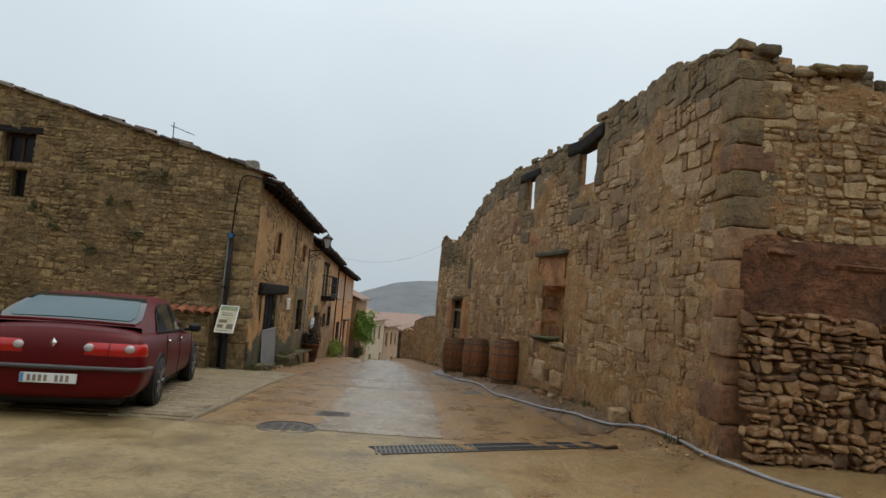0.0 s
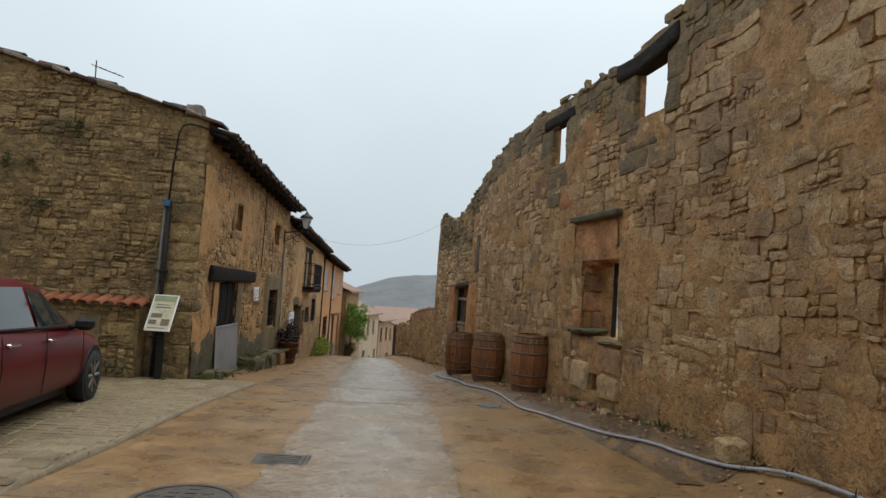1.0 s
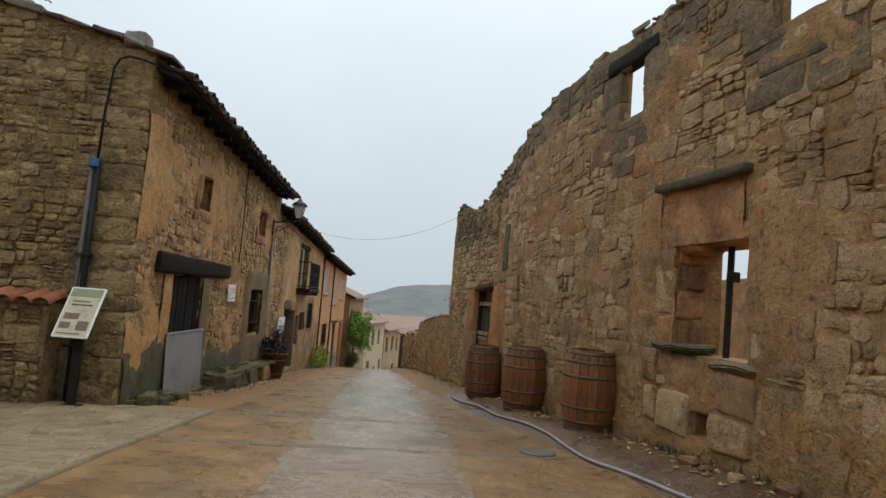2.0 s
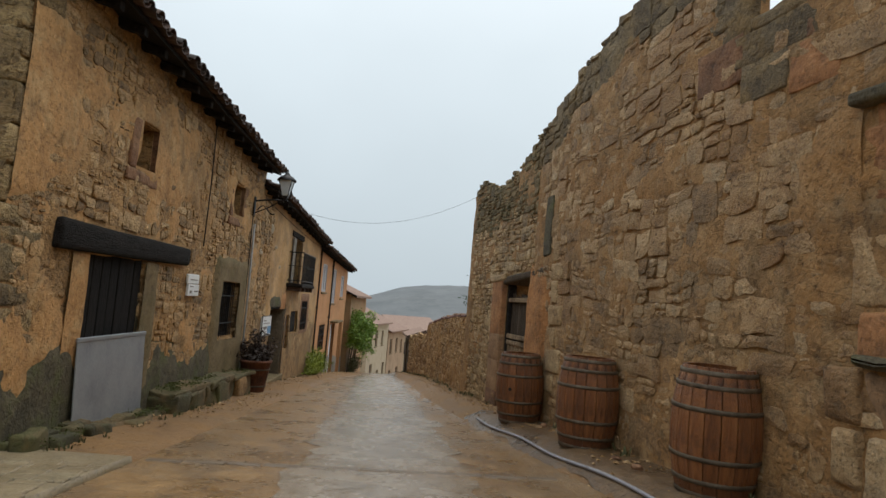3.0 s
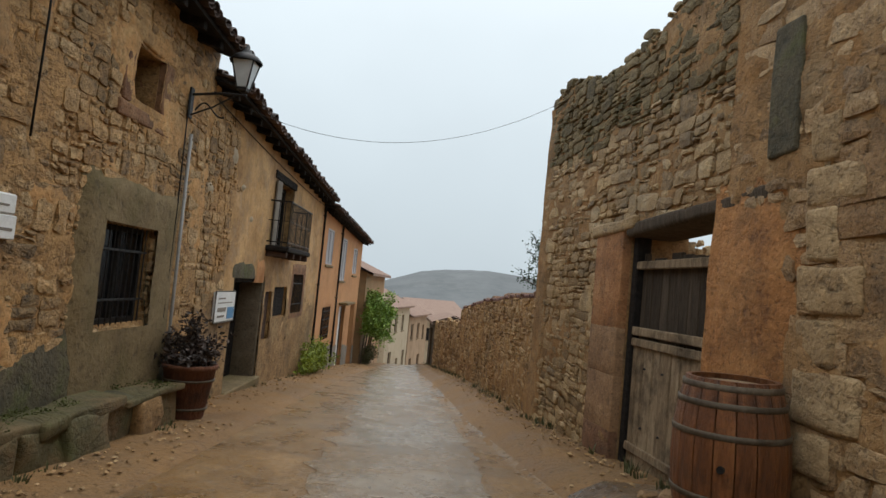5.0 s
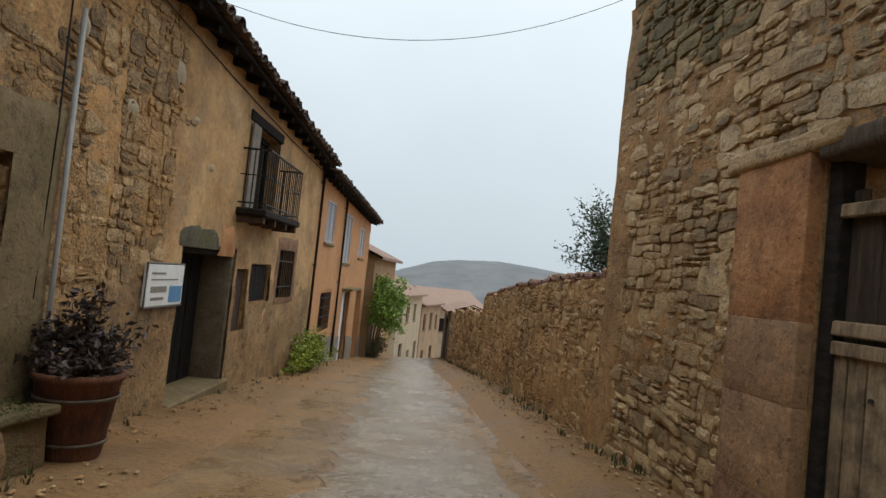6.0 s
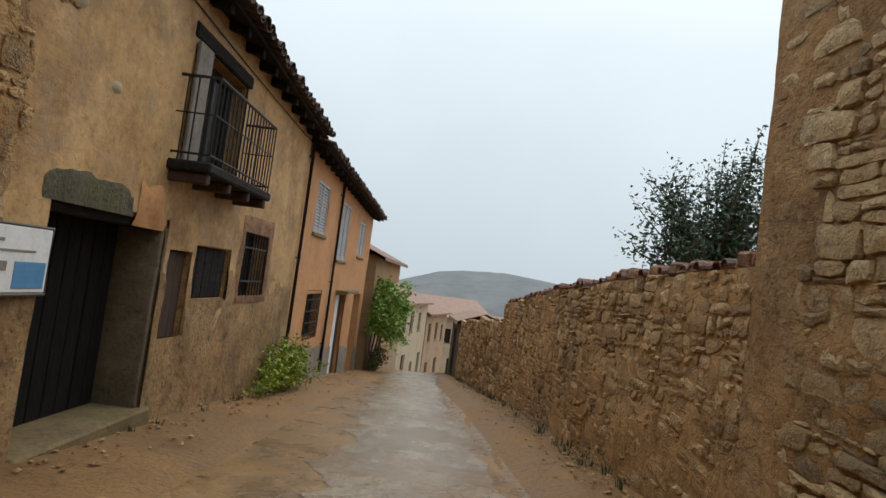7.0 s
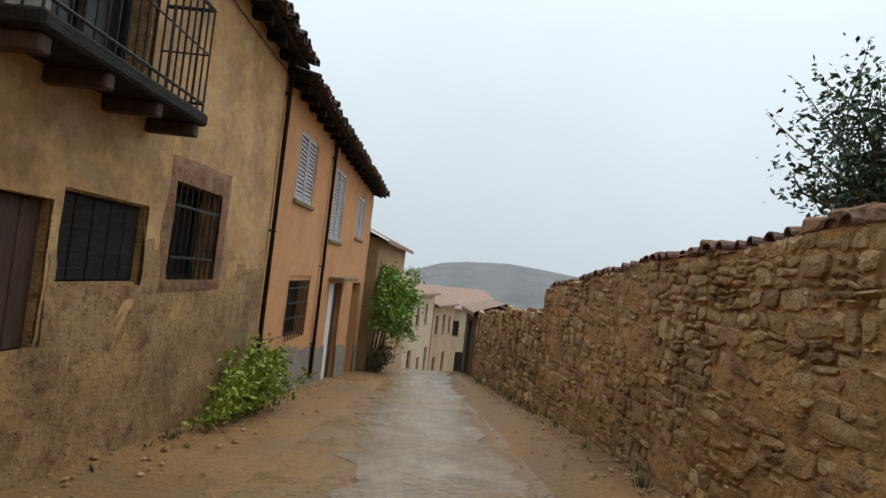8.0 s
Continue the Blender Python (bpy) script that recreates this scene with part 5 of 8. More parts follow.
def surround_cover(s, z):
    k = min(smooth01(26.15, 26.4, s), smooth01(27.85, 27.6, s), smooth01(-0.2, 0.05, z), smooth01(1.3, 1.05, z))
    return k * 3 - 1.0 + 0.7 * noise.noise((s * 3, z * 3, 15))


part("window_surround", plaster_sheet(F_left, 26.15, 27.85, flat(-0.2), flat(1.3), H2_HOLES, surround_cover, 0.045, 18.0), RED_STONE, house2, "reddish render round the window", smooth=True)
# balcony
balcony = part("balcony", Mesh().add(*slab(F_left, 23.98, 25.94, 1.30, 1.40, -0.1, 0.44, 0.02)), DARK_WOOD, house2, "iron balcony on a dark timber floor")
for s in (24.08, 24.65, 25.25, 25.84):
    part("bracket", Mesh().add(*slab(F_left, s - 0.045, s + 0.045, 1.20, 1.30, -0.05, 0.40, 0.012)), BROWN_WOOD, balcony)
for z, r in ((2.20, 0.016), (1.47, 0.012), (1.85, 0.008)):
    part("rail", Mesh().add(*tube([F_left(24.02, z, 0.0), F_left(24.02, z, 0.40), F_left(25.9, z, 0.40), F_left(25.9, z, 0.0)], r, 6)), IRON, balcony)
for i in range(19):
    s = 24.02 + (25.9 - 24.02) * i / 18
    part("baluster", Mesh().add(*tube([F_left(s, 1.40, 0.40), F_left(s, 2.20, 0.40)], 0.0085, 6)), IRON, balcony)
for s in (24.02, 25.9):
    for d in (0.1, 0.2, 0.3):
        part("baluster", Mesh().add(*tube([F_left(s, 1.40, d), F_left(s, 2.20, d)], 0.0085, 6)), IRON, balcony)
bd = window(house2, F_left, 24.55, 25.75, 1.40, 2.62, 0.15, DARK_WOOD, 2, "balcony door with dark glass", 0.08)
part("door_shutter", Mesh().add(*slab(F_left, 24.2, 24.53, 1.42, 2.6, 0.05, 0.085, 0.006)), GREY_DADO, bd, "grey folded door shutter")
part("balcony_lintel", Mesh().add(*slab(F_left, 24.15, 25.85, 2.63, 2.78, -0.2, 0.055, 0.015)), DARK_WOOD, house2)

# ---- third house: orange painted render, grey shutters ----
house3 = thing("orange_house", (-8, 34, -2.2), "orange painted village house with pale grey shutters", "house")
H3_HOLES = [(30.30, 31.36, 1.27, 2.30), (33.12, 34.22, 0.85, 2.24), (36.1, 37.2, 1.08, 2.08), (30.55, 31.95, -0.87, 0.06), (33.85, 35.25, -2.3, 0.04), (36.6, 38.0, -2.5, -0.02)]


def h3_top(s):
    return line([(29.2, 2.86), (38.6, 2.60)], s)


wall3 = part("front_wall", wall_core(F_left, 29.25, 38.6, left_base, h3_top, H3_HOLES, 0.4), ORANGE_PLASTER, house3, "smooth orange painted front wall")
part("render_coat", plaster_sheet(F_left, 29.27, 38.6, left_base, h3_top, H3_HOLES, lambda s, z: 0.9, 0.018, 24.0, 0.14), ORANGE_PLASTER, wall3, smooth=True)
part("dado", plaster_sheet(F_left, 29.27, 38.6, left_base, lambda s: line([(29, -0.78), (39, -1.75)], s), H3_HOLES, lambda s, z: 0.9, 0.04, 25.0, 0.14), GREY_DADO, wall3, "grey cement dado", smooth=True)
eave_roof(house3, 29.15, 38.8, lambda y: line([(29.2, 2.74), (38.8, 2.44)], y), -3.66, radians(16), 17, -9.5, "curved clay tile roof with dark eaves", 5, 2)
for s0, s1, z0, z1 in H3_HOLES[:3]:
    shutter_pair(house3, F_left, s0, s1, z0, z1, "closed pale grey louvred shutters")
    part("sill", Mesh().add(*slab(F_left, s0 - 0.08, s1 + 0.08, z0 - 0.07, z0 - 0.005, -0.05, 0.06, 0.01)), CEMENT, house3)
w_ = window(house3, F_left, 30.55, 31.95, -0.87, 0.06, 0.16, BROWN_WOOD, 2, "dark window behind a scrolled iron grille")
bar_grille(w_, F_left, 30.6, 31.9, -0.87, 0.06, 0.03, 9, 4)
d3 = plank_door(house3, F_left, 34.45, 35.25, -2.3, 0.04, 0.1, BROWN_WOOD, 5, label="brown house door behind a pale curtain")
cur = Mesh()
for i in range(25):
    s = 33.86 + 0.62 * i / 24
    d = -0.05 + 0.022 * math.sin(i * 1.4)
    cur.v += [F_left(s, -2.15, d), F_left(s, 0.0, d)]
for i in range(24):
    cur.f.append((2 * i, 2 * i + 2, 2 * i + 3, 2 * i + 1))
part("curtain", cur, WHITE_PAINT, d3, "hanging white door curtain", smooth=True)
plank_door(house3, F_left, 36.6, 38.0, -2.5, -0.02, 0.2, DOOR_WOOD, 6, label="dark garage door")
part("canopy", Mesh().add(*slab(F_left, 33.6, 35.5, 0.06, 0.13, -0.02, 0.32, 0.01)), CEMENT, house3)
part("end_wall", Mesh().add(*block(-17, -4.3, 38.2, 38.6, -3.5, 2.6, 0.02)), PINK_PLASTER, house3)
for s, z0, z1 in ((29.25, -1.3, 2.9), (32.6, -1.7, 2.7)):
    pipe = part("downpipe", Mesh().add(*tube([F_left(s, z0, 0.07), F_left(s, z1, 0.07), F_left(s, z1 + 0.1, 0.35)], 0.035, 8)), BLACK_PIPE if s > 30 else IRON, house3, smooth=True)
    for z in (z0 + 0.6, z0 + 2.0, z1 - 0.4):
        part("pipe_clip", Mesh().add(*slab(F_left, s - 0.05, s + 0.05, z, z + 0.03, 0.0, 0.11, 0.004)), IRON, pipe)

# ---- fourth house, lower down, and the houses past the crest ----


def simple_house(name, label, p0, p1, depth, z0, eave, ridge, wall_mat, openings, hood=0.3):
    """A plain house: its front runs from p0 to p1 (plan), openings are (along, up, width, height)."""
    p0, p1 = Vector((*p0, 0)), Vector((*p1, 0))
    u = (p1 - p0).normalized()
    n = Vector((u.y, -u.x, 0))
    ln = (p1 - p0).length

    def F(s, z, d):
        return tuple(p0 + u * s + n * d + Vector((0, 0, z)))

    h = thing(name, tuple(p0 + u * ln / 2 - n * depth / 2 + Vector((0, 0, z0))), label, "house", "houses past the crest")
    holes = [(s, s + w, z, z + hh) for s, z, w, hh in openings]
    part("front_wall", wall_core(F, 0, ln, flat(z0), flat(eave), holes, 0.35, 1.0), wall_mat, h)
    for s in (0.0, ln - 0.3):
        g = Mesh()
        pts = [F(s, z0, -0.36), F(s, eave, -0.36), F(s, ridge - 0.1, -depth / 2), F(s, eave, -depth), F(s, z0, -depth)]
        pts += [F(s + 0.3, z0, -0.36), F(s + 0.3, eave, -0.36), F(s + 0.3, ridge - 0.1, -depth / 2), F(s + 0.3, eave, -depth), F(s + 0.3, z0, -depth)]
        g.add(pts, [(0, 1, 2, 3, 4), (9, 8, 7, 6, 5), (0, 5, 6, 1), (1, 6, 7, 2), (2, 7, 8, 3), (3, 8, 9, 4)])
        part("side_wall", g, wall_mat, h)
    part("back_wall", Mesh().add(*slab(F, 0.3, ln - 0.3, z0, eave, -depth, -depth + 0.3, 0.01)), wall_mat, h)
    r = Mesh()
    nn = max(6, int(ln / 0.11))
    for side in (0, 1):
        k = len(r.v)
        for i in range(nn + 1):
            s = -0.2 + (ln + 0.4) * i / nn
            bumpz = 0.035 * (i % 2)
            ev, rv = (hood, -depth / 2) if side == 0 else (-depth - hood, -depth / 2)
            r.v += [F(s, eave - 0.05 + bumpz, ev), F(s, ridge + bumpz, rv), F(s, eave - 0.15, ev), F(s, ridge - 0.1, rv)]
        for i in range(nn):
            a = k + 4 * i
            r.f += [(a, a + 4, a + 5, a + 1), (a + 2, a + 3, a + 7, a + 6), (a, a + 2, a + 6, a + 4)]
    part("roof", r, FAR_TILE, h, "pale clay tile roof")
    for s, z, w, hh in openings:
        window(h, F, s, s + w, z, z + hh, 0.12, DARK_WOOD if hh < 1.5 else BROWN_WOOD, 2 if w > 0.7 else 1)
        part("sill", Mesh().add(*slab(F, s - 0.06, s + w + 0.06, z - 0.06, z - 0.003, -0.05, 0.05, 0.008)), CEMENT, h)
    return h


simple_house("tan_house", "low tan rendered house with a pale tile roof", (-3.75, 39.2), (-3.55, 46.5), 6, -4.2, 1.30, 2.6, TAN_RENDER,
             [(0.8, -0.4, 0.8, 0.9), (3.0, -3.2, 0.9, 2.0), (4.8, -0.5, 0.8, 0.9)])
simple_house("cream_house", "cream rendered village house with shutters", (-3.6, 52), (-2.5, 59), 7, -8.5, -0.55, 1.1, CREAM,
             [(0.7, -2.2, 0.7, 1.1), (2.4, -2.3, 0.8, 1.2), (4.6, -2.3, 0.7, 1.1), (1.2, -5.4, 0.9, 1.9), (3.6, -5.2, 0.7, 1.1), (5.6, -5.6, 0.8, 1.9)])
simple_house("cream_house", "cream rendered village house with brown door", (-2.45, 59.3), (-1.2, 66), 7, -10, -1.3, 0.1, PINK_PLASTER,
             [(0.8, -3.2, 0.8, 1.2), (3.0, -3.2, 0.8, 1.2), (5.0, -3.3, 0.7, 1.1), (1.0, -6.2, 0.8, 1.6), (3.8, -6.4, 0.9, 1.9)])
simple_house("cream_house", "pale village house closing the street", (-1.9, 68), (2.6, 70), 8, -11, -1.75, -0.3, CREAM,
             [(0.6, -3.8, 0.7, 1.1), (2.2, -3.9, 0.8, 1.2), (3.6, -3.8, 0.6, 1.1), (1.2, -7.0, 0.9, 2.0)])

# ---- the ruin: long roofless wall ----
RUIN_HOLES = [(9.18, 9.90, 3.88, 4.58), (12.0, 12.52, 3.74, 4.43), (10.10, 11.20, 0.96, 2.05), (10.58, 10.86, 0.20, 0.42)]
GATE = (17.58, 19.14, -1.4, 1.72)


def ruin_base(s):
    return ground_z(right_x(s) - 0.1, s) - 0.25


def ruin_top(s):
    t = line([(4.9, 4.62), (5.6, 4.80), (6.8, 4.98), (8.3, 5.04), (9.2, 5.0), (10.4, 4.86), (11.5, 4.80), (13.3, 4.87), (14.6, 4.76), (15.9, 4.58), (16.9, 4.14), (17.6, 4.02), (18.3, 3.74), (19.6, 3.6)], s)
    return t + 0.07 * noise.noise((s * 1.4, 0, 7)) + 0.05 * noise.noise((s * 4.1, 0, 9))


def ruin_core_top(s):
    return ruin_top(s) - 0.07


def thin_top(s):
    """The back of the wall is broken away beside the empty upper windows."""
    return 0.6 - 0.48 * max(smooth01(8.8, 9.0, s) * smooth01(11.4, 11.2, s), smooth01(11.7, 11.9, s) * smooth01(13.9, 13.7, s))


def F_ruin_top(s, z, d):
    return F_right(s, z, d * thin_top(s) / 0.6 if d < -0.3 else d)


def F_ruin_low(s, z, d):
    """Round the walled-up doorway the filling is thin."""
    thin = smooth01(9.8, 9.95, s) * smooth01(11.75, 11.6, s)
    return F_right(s, z, d * (1 - 0.20 * thin) if d < -0.3 else d)


ruin_mesh = wall_core(set_back(F_ruin_low), 4.99, 17.42, ruin_base, flat(3.60), RUIN_HOLES[2:], 0.6)
upper = wall_core(set_back(F_ruin_top), 4.99, 17.42, flat(3.60), ruin_core_top, RUIN_HOLES[:2], 0.6, 0.2)
ruin_mesh.add(upper.v, upper.f)
ruin = part("wall_ruin", ruin_mesh, RUIN_MORTAR)
tagged(ruin, "tall roofless ruin wall of tan sandstone with empty windows", "wall", kind="structure")


def ruin_keep(s, z):
    if 10.0 < s < 11.46 and 0.12 < z < 2.72:
        return False
    k = 0.9 * noise.noise((s * 0.5, z * 0.6, 40)) + 0.35 * noise.noise((s * 1.6, z * 1.6, 41))
    k += 0.25 * smooth01(9.0, 8.0, s) * smooth01(1.4, 1.0, z)
    return k < 0.7


def ruin_cover(s, z):
    k = 0.9 * noise.noise((s * 0.5, z * 0.6, 40)) + 0.35 * noise.noise((s * 1.6, z * 1.6, 41)) + 0.3 * noise.noise((s * 5, z * 6, 42)) - 0.48 - 0.2 * smooth01(9.6, 8.4, s)
    k += 0.9 * smooth01(9.1, 9.8, s) * smooth01(12.2, 11.7, s) * smooth01(0.7, 1.1, z) * smooth01(2.9, 2.2, z)
    return k * 3


rng = random.Random(31)
st = rubble(F_right, 5.3, 17.42, ruin_base, ruin_top, RUIN_HOLES + [(8.95, 10.4, 4.62, 4.95)], (0.11, 0.27), (0.18, 0.54), 0.020, rng, joint=0.005, keep=ruin_keep, warp=0.18, jitter=0.12, gaps=0.2)


def soot_line(s):
    """Where the lichened and sooty upper courses begin."""
    k = 0.55 + 0.35 * noise.noise((s * 0.8, 3.0, 90)) + 0.15 * noise.noise((s * 3.0, 3.0, 91))
    k += 0.55 * max(smooth01(8.6, 9.3, s) * smooth01(11.0, 10.2, s), smooth01(11.4, 12.0, s) * smooth01(13.4, 12.7, s))
    return ruin_top(s) - k


lay_stones([q for q in st if q[1] < soot_line(q[0])], ruin, RUIN_STONE, lambda s, z: 5.2 < s < 12 and z < 3.6)
lay_stones([q for q in st if q[1] >= soot_line(q[0])], ruin, SOOT_STONE, lambda s, z: s < 13, "upper_stone")
part("mortar", mortar_sheet(F_right, 5.0, 17.42, ruin_base, soot_line, RUIN_HOLES, lambda s, z: 0.010 - 0.009 * smooth01(10.2, 8.8, s) - 0.004 * smooth01(2.6, 3.4, z), 0.027, 44.0), RUIN_MORTAR, ruin, "smeared old earth mortar", smooth=True)
part("upper_mortar", mortar_sheet(F_right, 5.0, 17.42, lambda s: soot_line(s) - 0.03, ruin_core_top, RUIN_HOLES, 0.004, 0.026, 44.0), SOOT_STONE, ruin, "dark lichened mortar", smooth=True)
part("earth_render", plaster_sheet(F_right, 5.6, 17.4, ruin_base, soot_line, RUIN_HOLES + [(9.96, 11.48, 0.1, 0.97), (10.1, 11.4, 2.0, 2.66)], ruin_cover, 0.04, 44.0), RUIN_MORTAR, ruin, "patches of old earth render", smooth=True)


def damp_cover(s, z):
    g0 = ground_z(right_x(s) - 0.1, s)
    k = 1.5 * smooth01(2.1, 0.2, z - g0) - 0.72 + 0.7 * noise.noise((s * 0.7, z * 1.1, 82)) + 0.5 * noise.noise((s * 2.6, z * 3.4, 83)) + 0.3 * noise.noise((s * 7, z * 8, 84))
    return k * 2.2 - 1.05 - 0.6 * smooth01(12.4, 13.2, s)


part("damp_render", plaster_sheet(F_right, 5.35, 17.3, ruin_base, flat(3.0), RUIN_HOLES + [(9.96, 11.48, 0.1, 0.97), (10.1, 11.4, 2.0, 2.66)], damp_cover, 0.020, 85.0, 0.07), DAMP_ORANGE, ruin, "orange-brown damp earth washed over the wall's foot", smooth=True)
# corner blocks
rng = random.Random(32)
z = -0.1
i = 0
while z < 4.38:
    hh = rng.uniform(0.27, 0.42) if z < 4.0 else rng.uniform(0.16, 0.3)
    ly, lx = rng.uniform(0.28, 0.58), rng.uniform(0.3, 0.55)
    x0 = right_x(5) - 0.028 + rng.uniform(-0.02, 0.015)
    mat = (RED_STONE if z < 1.0 or rng.random() < 0.45 else JAMB_BROWN) if z < 1.75 or 3.0 < z < 3.5 else SOOT_STONE if z > 2.6 else JAMB_BROWN
    part("corner_block", Mesh().add(*worn(x0, x0 + lx, 4.92 + rng.uniform(-0.02, 0.02), 4.92 + ly, z, z + hh - 0.006, 0.022, 0.02, z * 5)), mat, ruin, smooth=True)
    z += hh
# flat stones left along the broken top
s = 5.1
while s < 17.4:
    w = rng.uniform(0.12, 0.36)
    if not 8.2 < s + w / 2 < 10.75:
        zt = ruin_core_top(s + w / 2) - 0.03
        for k in range(rng.choice((0, 1, 1, 2))):
            hh = rng.uniform(0.05, 0.12)
            part("coping_stone", Mesh().add(*slab(F_right, s + rng.uniform(-0.05, 0.05), s + w + rng.uniform(-0.05, 0.03), zt, zt + hh, -rng.uniform(0.1, 0.5) * thin_top(s), rng.uniform(-0.03, 0.05), 0.025, 0.02)), SOOT_STONE, ruin)
            zt += hh - 0.01
    s += w
# sooty jambs, sills and lintels of the empty windows
for s0, s1, z0, z1 in RUIN_HOLES[:2]:
    for a, b, lo, hi in ((s0 - 0.30, s0 - 0.005, z0 - 0.1, z0 + 0.3), (s0 - 0.42, s0 - 0.005, z0 + 0.3, z1 - 0.02), (s1 + 0.005, s1 + 0.40, z0 - 0.12, z0 + 0.26), (s1 + 0.005, s1 + 0.26, z0 + 0.26, z1 - 0.02)):
        part("jamb_stone", Mesh().add(*worn_slab(F_right, a, b, lo, hi - 0.003, -0.1, 0.024, 0.016, 0.024, a * 3)), SOOT_STONE, ruin, smooth=True)
    part("sill_stone", Mesh().add(*worn_slab(F_right, s0 - 0.16, s1 + 0.2, z0 - 0.40, z0 - 0.12, -0.1, 0.024, 0.016, 0.024, s0)), SOOT_STONE, ruin, smooth=True)
    part("sill_stone", Mesh().add(*worn_slab(F_right, s0 - 0.02, s1 + 0.02, z0 - 0.13, z0 - 0.004, -0.1, 0.02, 0.03, 0.02, s1)), SOOT_STONE, ruin, smooth=True)
for a, b, lo, hi, mat in ((12.62, 13.25, 3.24, 3.66, RED_STONE), (12.14, 12.64, 3.02, 3.36, SOOT_STONE), (11.66, 12.12, 2.95, 3.34, RED_PLASTER), (11.62, 11.97, 3.34, 3.72, RED_STONE),
                          (9.55, 10.25, 3.20, 3.47, SOOT_STONE), (8.95, 9.53, 3.17, 3.47, SOOT_STONE)):
    part("sooty_block" if mat is SOOT_STONE else "red_block", Mesh().add(*worn_slab(F_right, a, b - 0.01, lo, hi - 0.004, -0.1, 0.02, 0.014, 0.02, a)), mat, ruin, smooth=True)
v, f = worn(8.95, 10.4, -0.15, 0.06, 4.58, 4.84, 0.04, 0.03, 2.0)
part("timber_lintel", Mesh().add(*framed(F_right, ([(s, d_, z - 0.07 * math.sin((s - 8.95) * 2.1) + (9.7 - s) * 0.06) for s, d_, z in v], f))), DARK_WOOD, ruin, "sagging dark timber lintel", smooth=True)
part("timber_lintel", Mesh().add(*worn_slab(F_right, 11.7, 12.85, 4.43, 4.62, -0.15, 0.05, 0.04, 0.03, 5.0)), DARK_WOOD, ruin, "dark timber lintel", smooth=True)
# walled-up doorway with a hole left in it, under a stone slab
part("drip_slab", Mesh().add(*worn_slab(F_right, 10.1, 11.5, 2.64, 2.74, -0.3, 0.13, 0.03, 0.02, 1.0)), MOSSY_SLAB, ruin, "projecting mossy stone slab", smooth=True)
part("infill", plaster_sheet(F_right, 10.2, 11.35, flat(2.06), flat(2.66), [], lambda s, z: 0.75 + 0.3 * noise.noise((s * 5, z * 5, 3)), 0.034, 45.0, 0.06), RED_PLASTER, ruin, "reddish earth infill", smooth=True)
for k_, (s0, s1) in enumerate(((9.92, 10.095), (11.205, 11.44))):
    z = 0.98
    while z < 2.5:
        hh = rng.uniform(0.28, 0.5)
        part("jamb_stone", Mesh().add(*worn_slab(F_right, s0 - rng.uniform(0, 0.08) * (1 - k_), s1 + rng.uniform(0, 0.1) * k_, z, min(z + hh, 2.63) - 0.004, -0.32, 0.024, 0.04, 0.02, z + s0)), RED_PLASTER if rng.random() < 0.7 else RUIN_STONE, ruin, smooth=True)
        z += hh
for s0, s1, z0, z1 in ((10.08, 10.5, 2.02, 2.24), (10.48, 10.86, 2.05, 2.3), (10.84, 11.24, 1.98, 2.22)):
    part("lintel_stone", Mesh().add(*worn_slab(F_right, s0, s1, z0, z1, -0.3, 0.015, 0.06, 0.035, s0)), RED_PLASTER, ruin, smooth=True)
# stones lining the far side of the hole
z = 0.97
for hh, d0, d1, lap in ((0.34, -0.32, -0.17, 0.06), (0.30, -0.31, -0.02, 0.03), (0.26, -0.3, -0.12, 0.07), (0.2, -0.31, -0.03, 0.02)):
    part("reveal_block", Mesh().add(*worn_slab(F_right, 11.195 - lap, 11.24, z, z + hh, d0, d1, 0.03, 0.02, z * 4)), RED_STONE if lap > 0.04 else RED_PLASTER, ruin, smooth=True)
    z += hh
# broken filling under the hole: a mossy shelf, a grey sill block, rough stones round a drain hole
for s0, s1, z0, z1, d, mat in ((10.88, 11.46, 0.98, 1.07, 0.11, MOSSY_SLAB), (9.98, 10.56, 0.86, 0.955, 0.06, CEMENT), (9.99, 10.53, 0.48, 0.86, 0.035, JAMB_BROWN), (10.56, 10.9, 0.62, 0.955, -0.03, RED_PLASTER),
                               (10.9, 11.42, 0.60, 0.975, 0.02, JAMB_BROWN), (10.5, 11.0, 0.43, 0.62, 0.0, RUIN_STONE), (10.88, 11.4, 0.16, 0.58, 0.05, RUIN_STONE), (10.05, 10.56, 0.14, 0.46, 0.06, RUIN_STONE),
                               (11.44, 11.72, 0.62, 0.98, 0.045, RUIN_STONE), (11.44, 11.66, 0.22, 0.6, 0.05, RUIN_STONE)):
    part("infill_block", Mesh().add(*worn_slab(F_right, s0, s1 - 0.01, z0, z1 - 0.008, -0.28, d, 0.035, 0.03, s0 * 2 + z0)), mat, ruin, smooth=True)
part("iron_post", Mesh().add(*tube([F_right(10.80, 0.90, -0.30), F_right(10.77, 2.1, -0.30)], 0.034, 8)), IRON, ruin, "dark iron post standing in the gap")
part("latch", Mesh().add(*slab(F_right, 10.68, 10.79, 1.70, 1.80, -0.34, -0.26, 0.01)), IRON, ruin)
# squared pale blocks of an older corner beside the gate
rng = random.Random(41)
z, k_ = 0.05, 0
while z < 2.0:
    hh = rng.uniform(0.24, 0.36)
    s0 = 16.12 + (0.0 if k_ % 2 else 0.22) + rng.uniform(-0.05, 0.05)
    part("quoin", Mesh().add(*worn_slab(F_right, s0, 16.62 + rng.uniform(-0.03, 0.05), z, z + hh - 0.02, -0.1, 0.034, 0.03, 0.02, z * 7)), PALE_QUOIN, ruin, smooth=True)
    z += hh
    k_ += 1

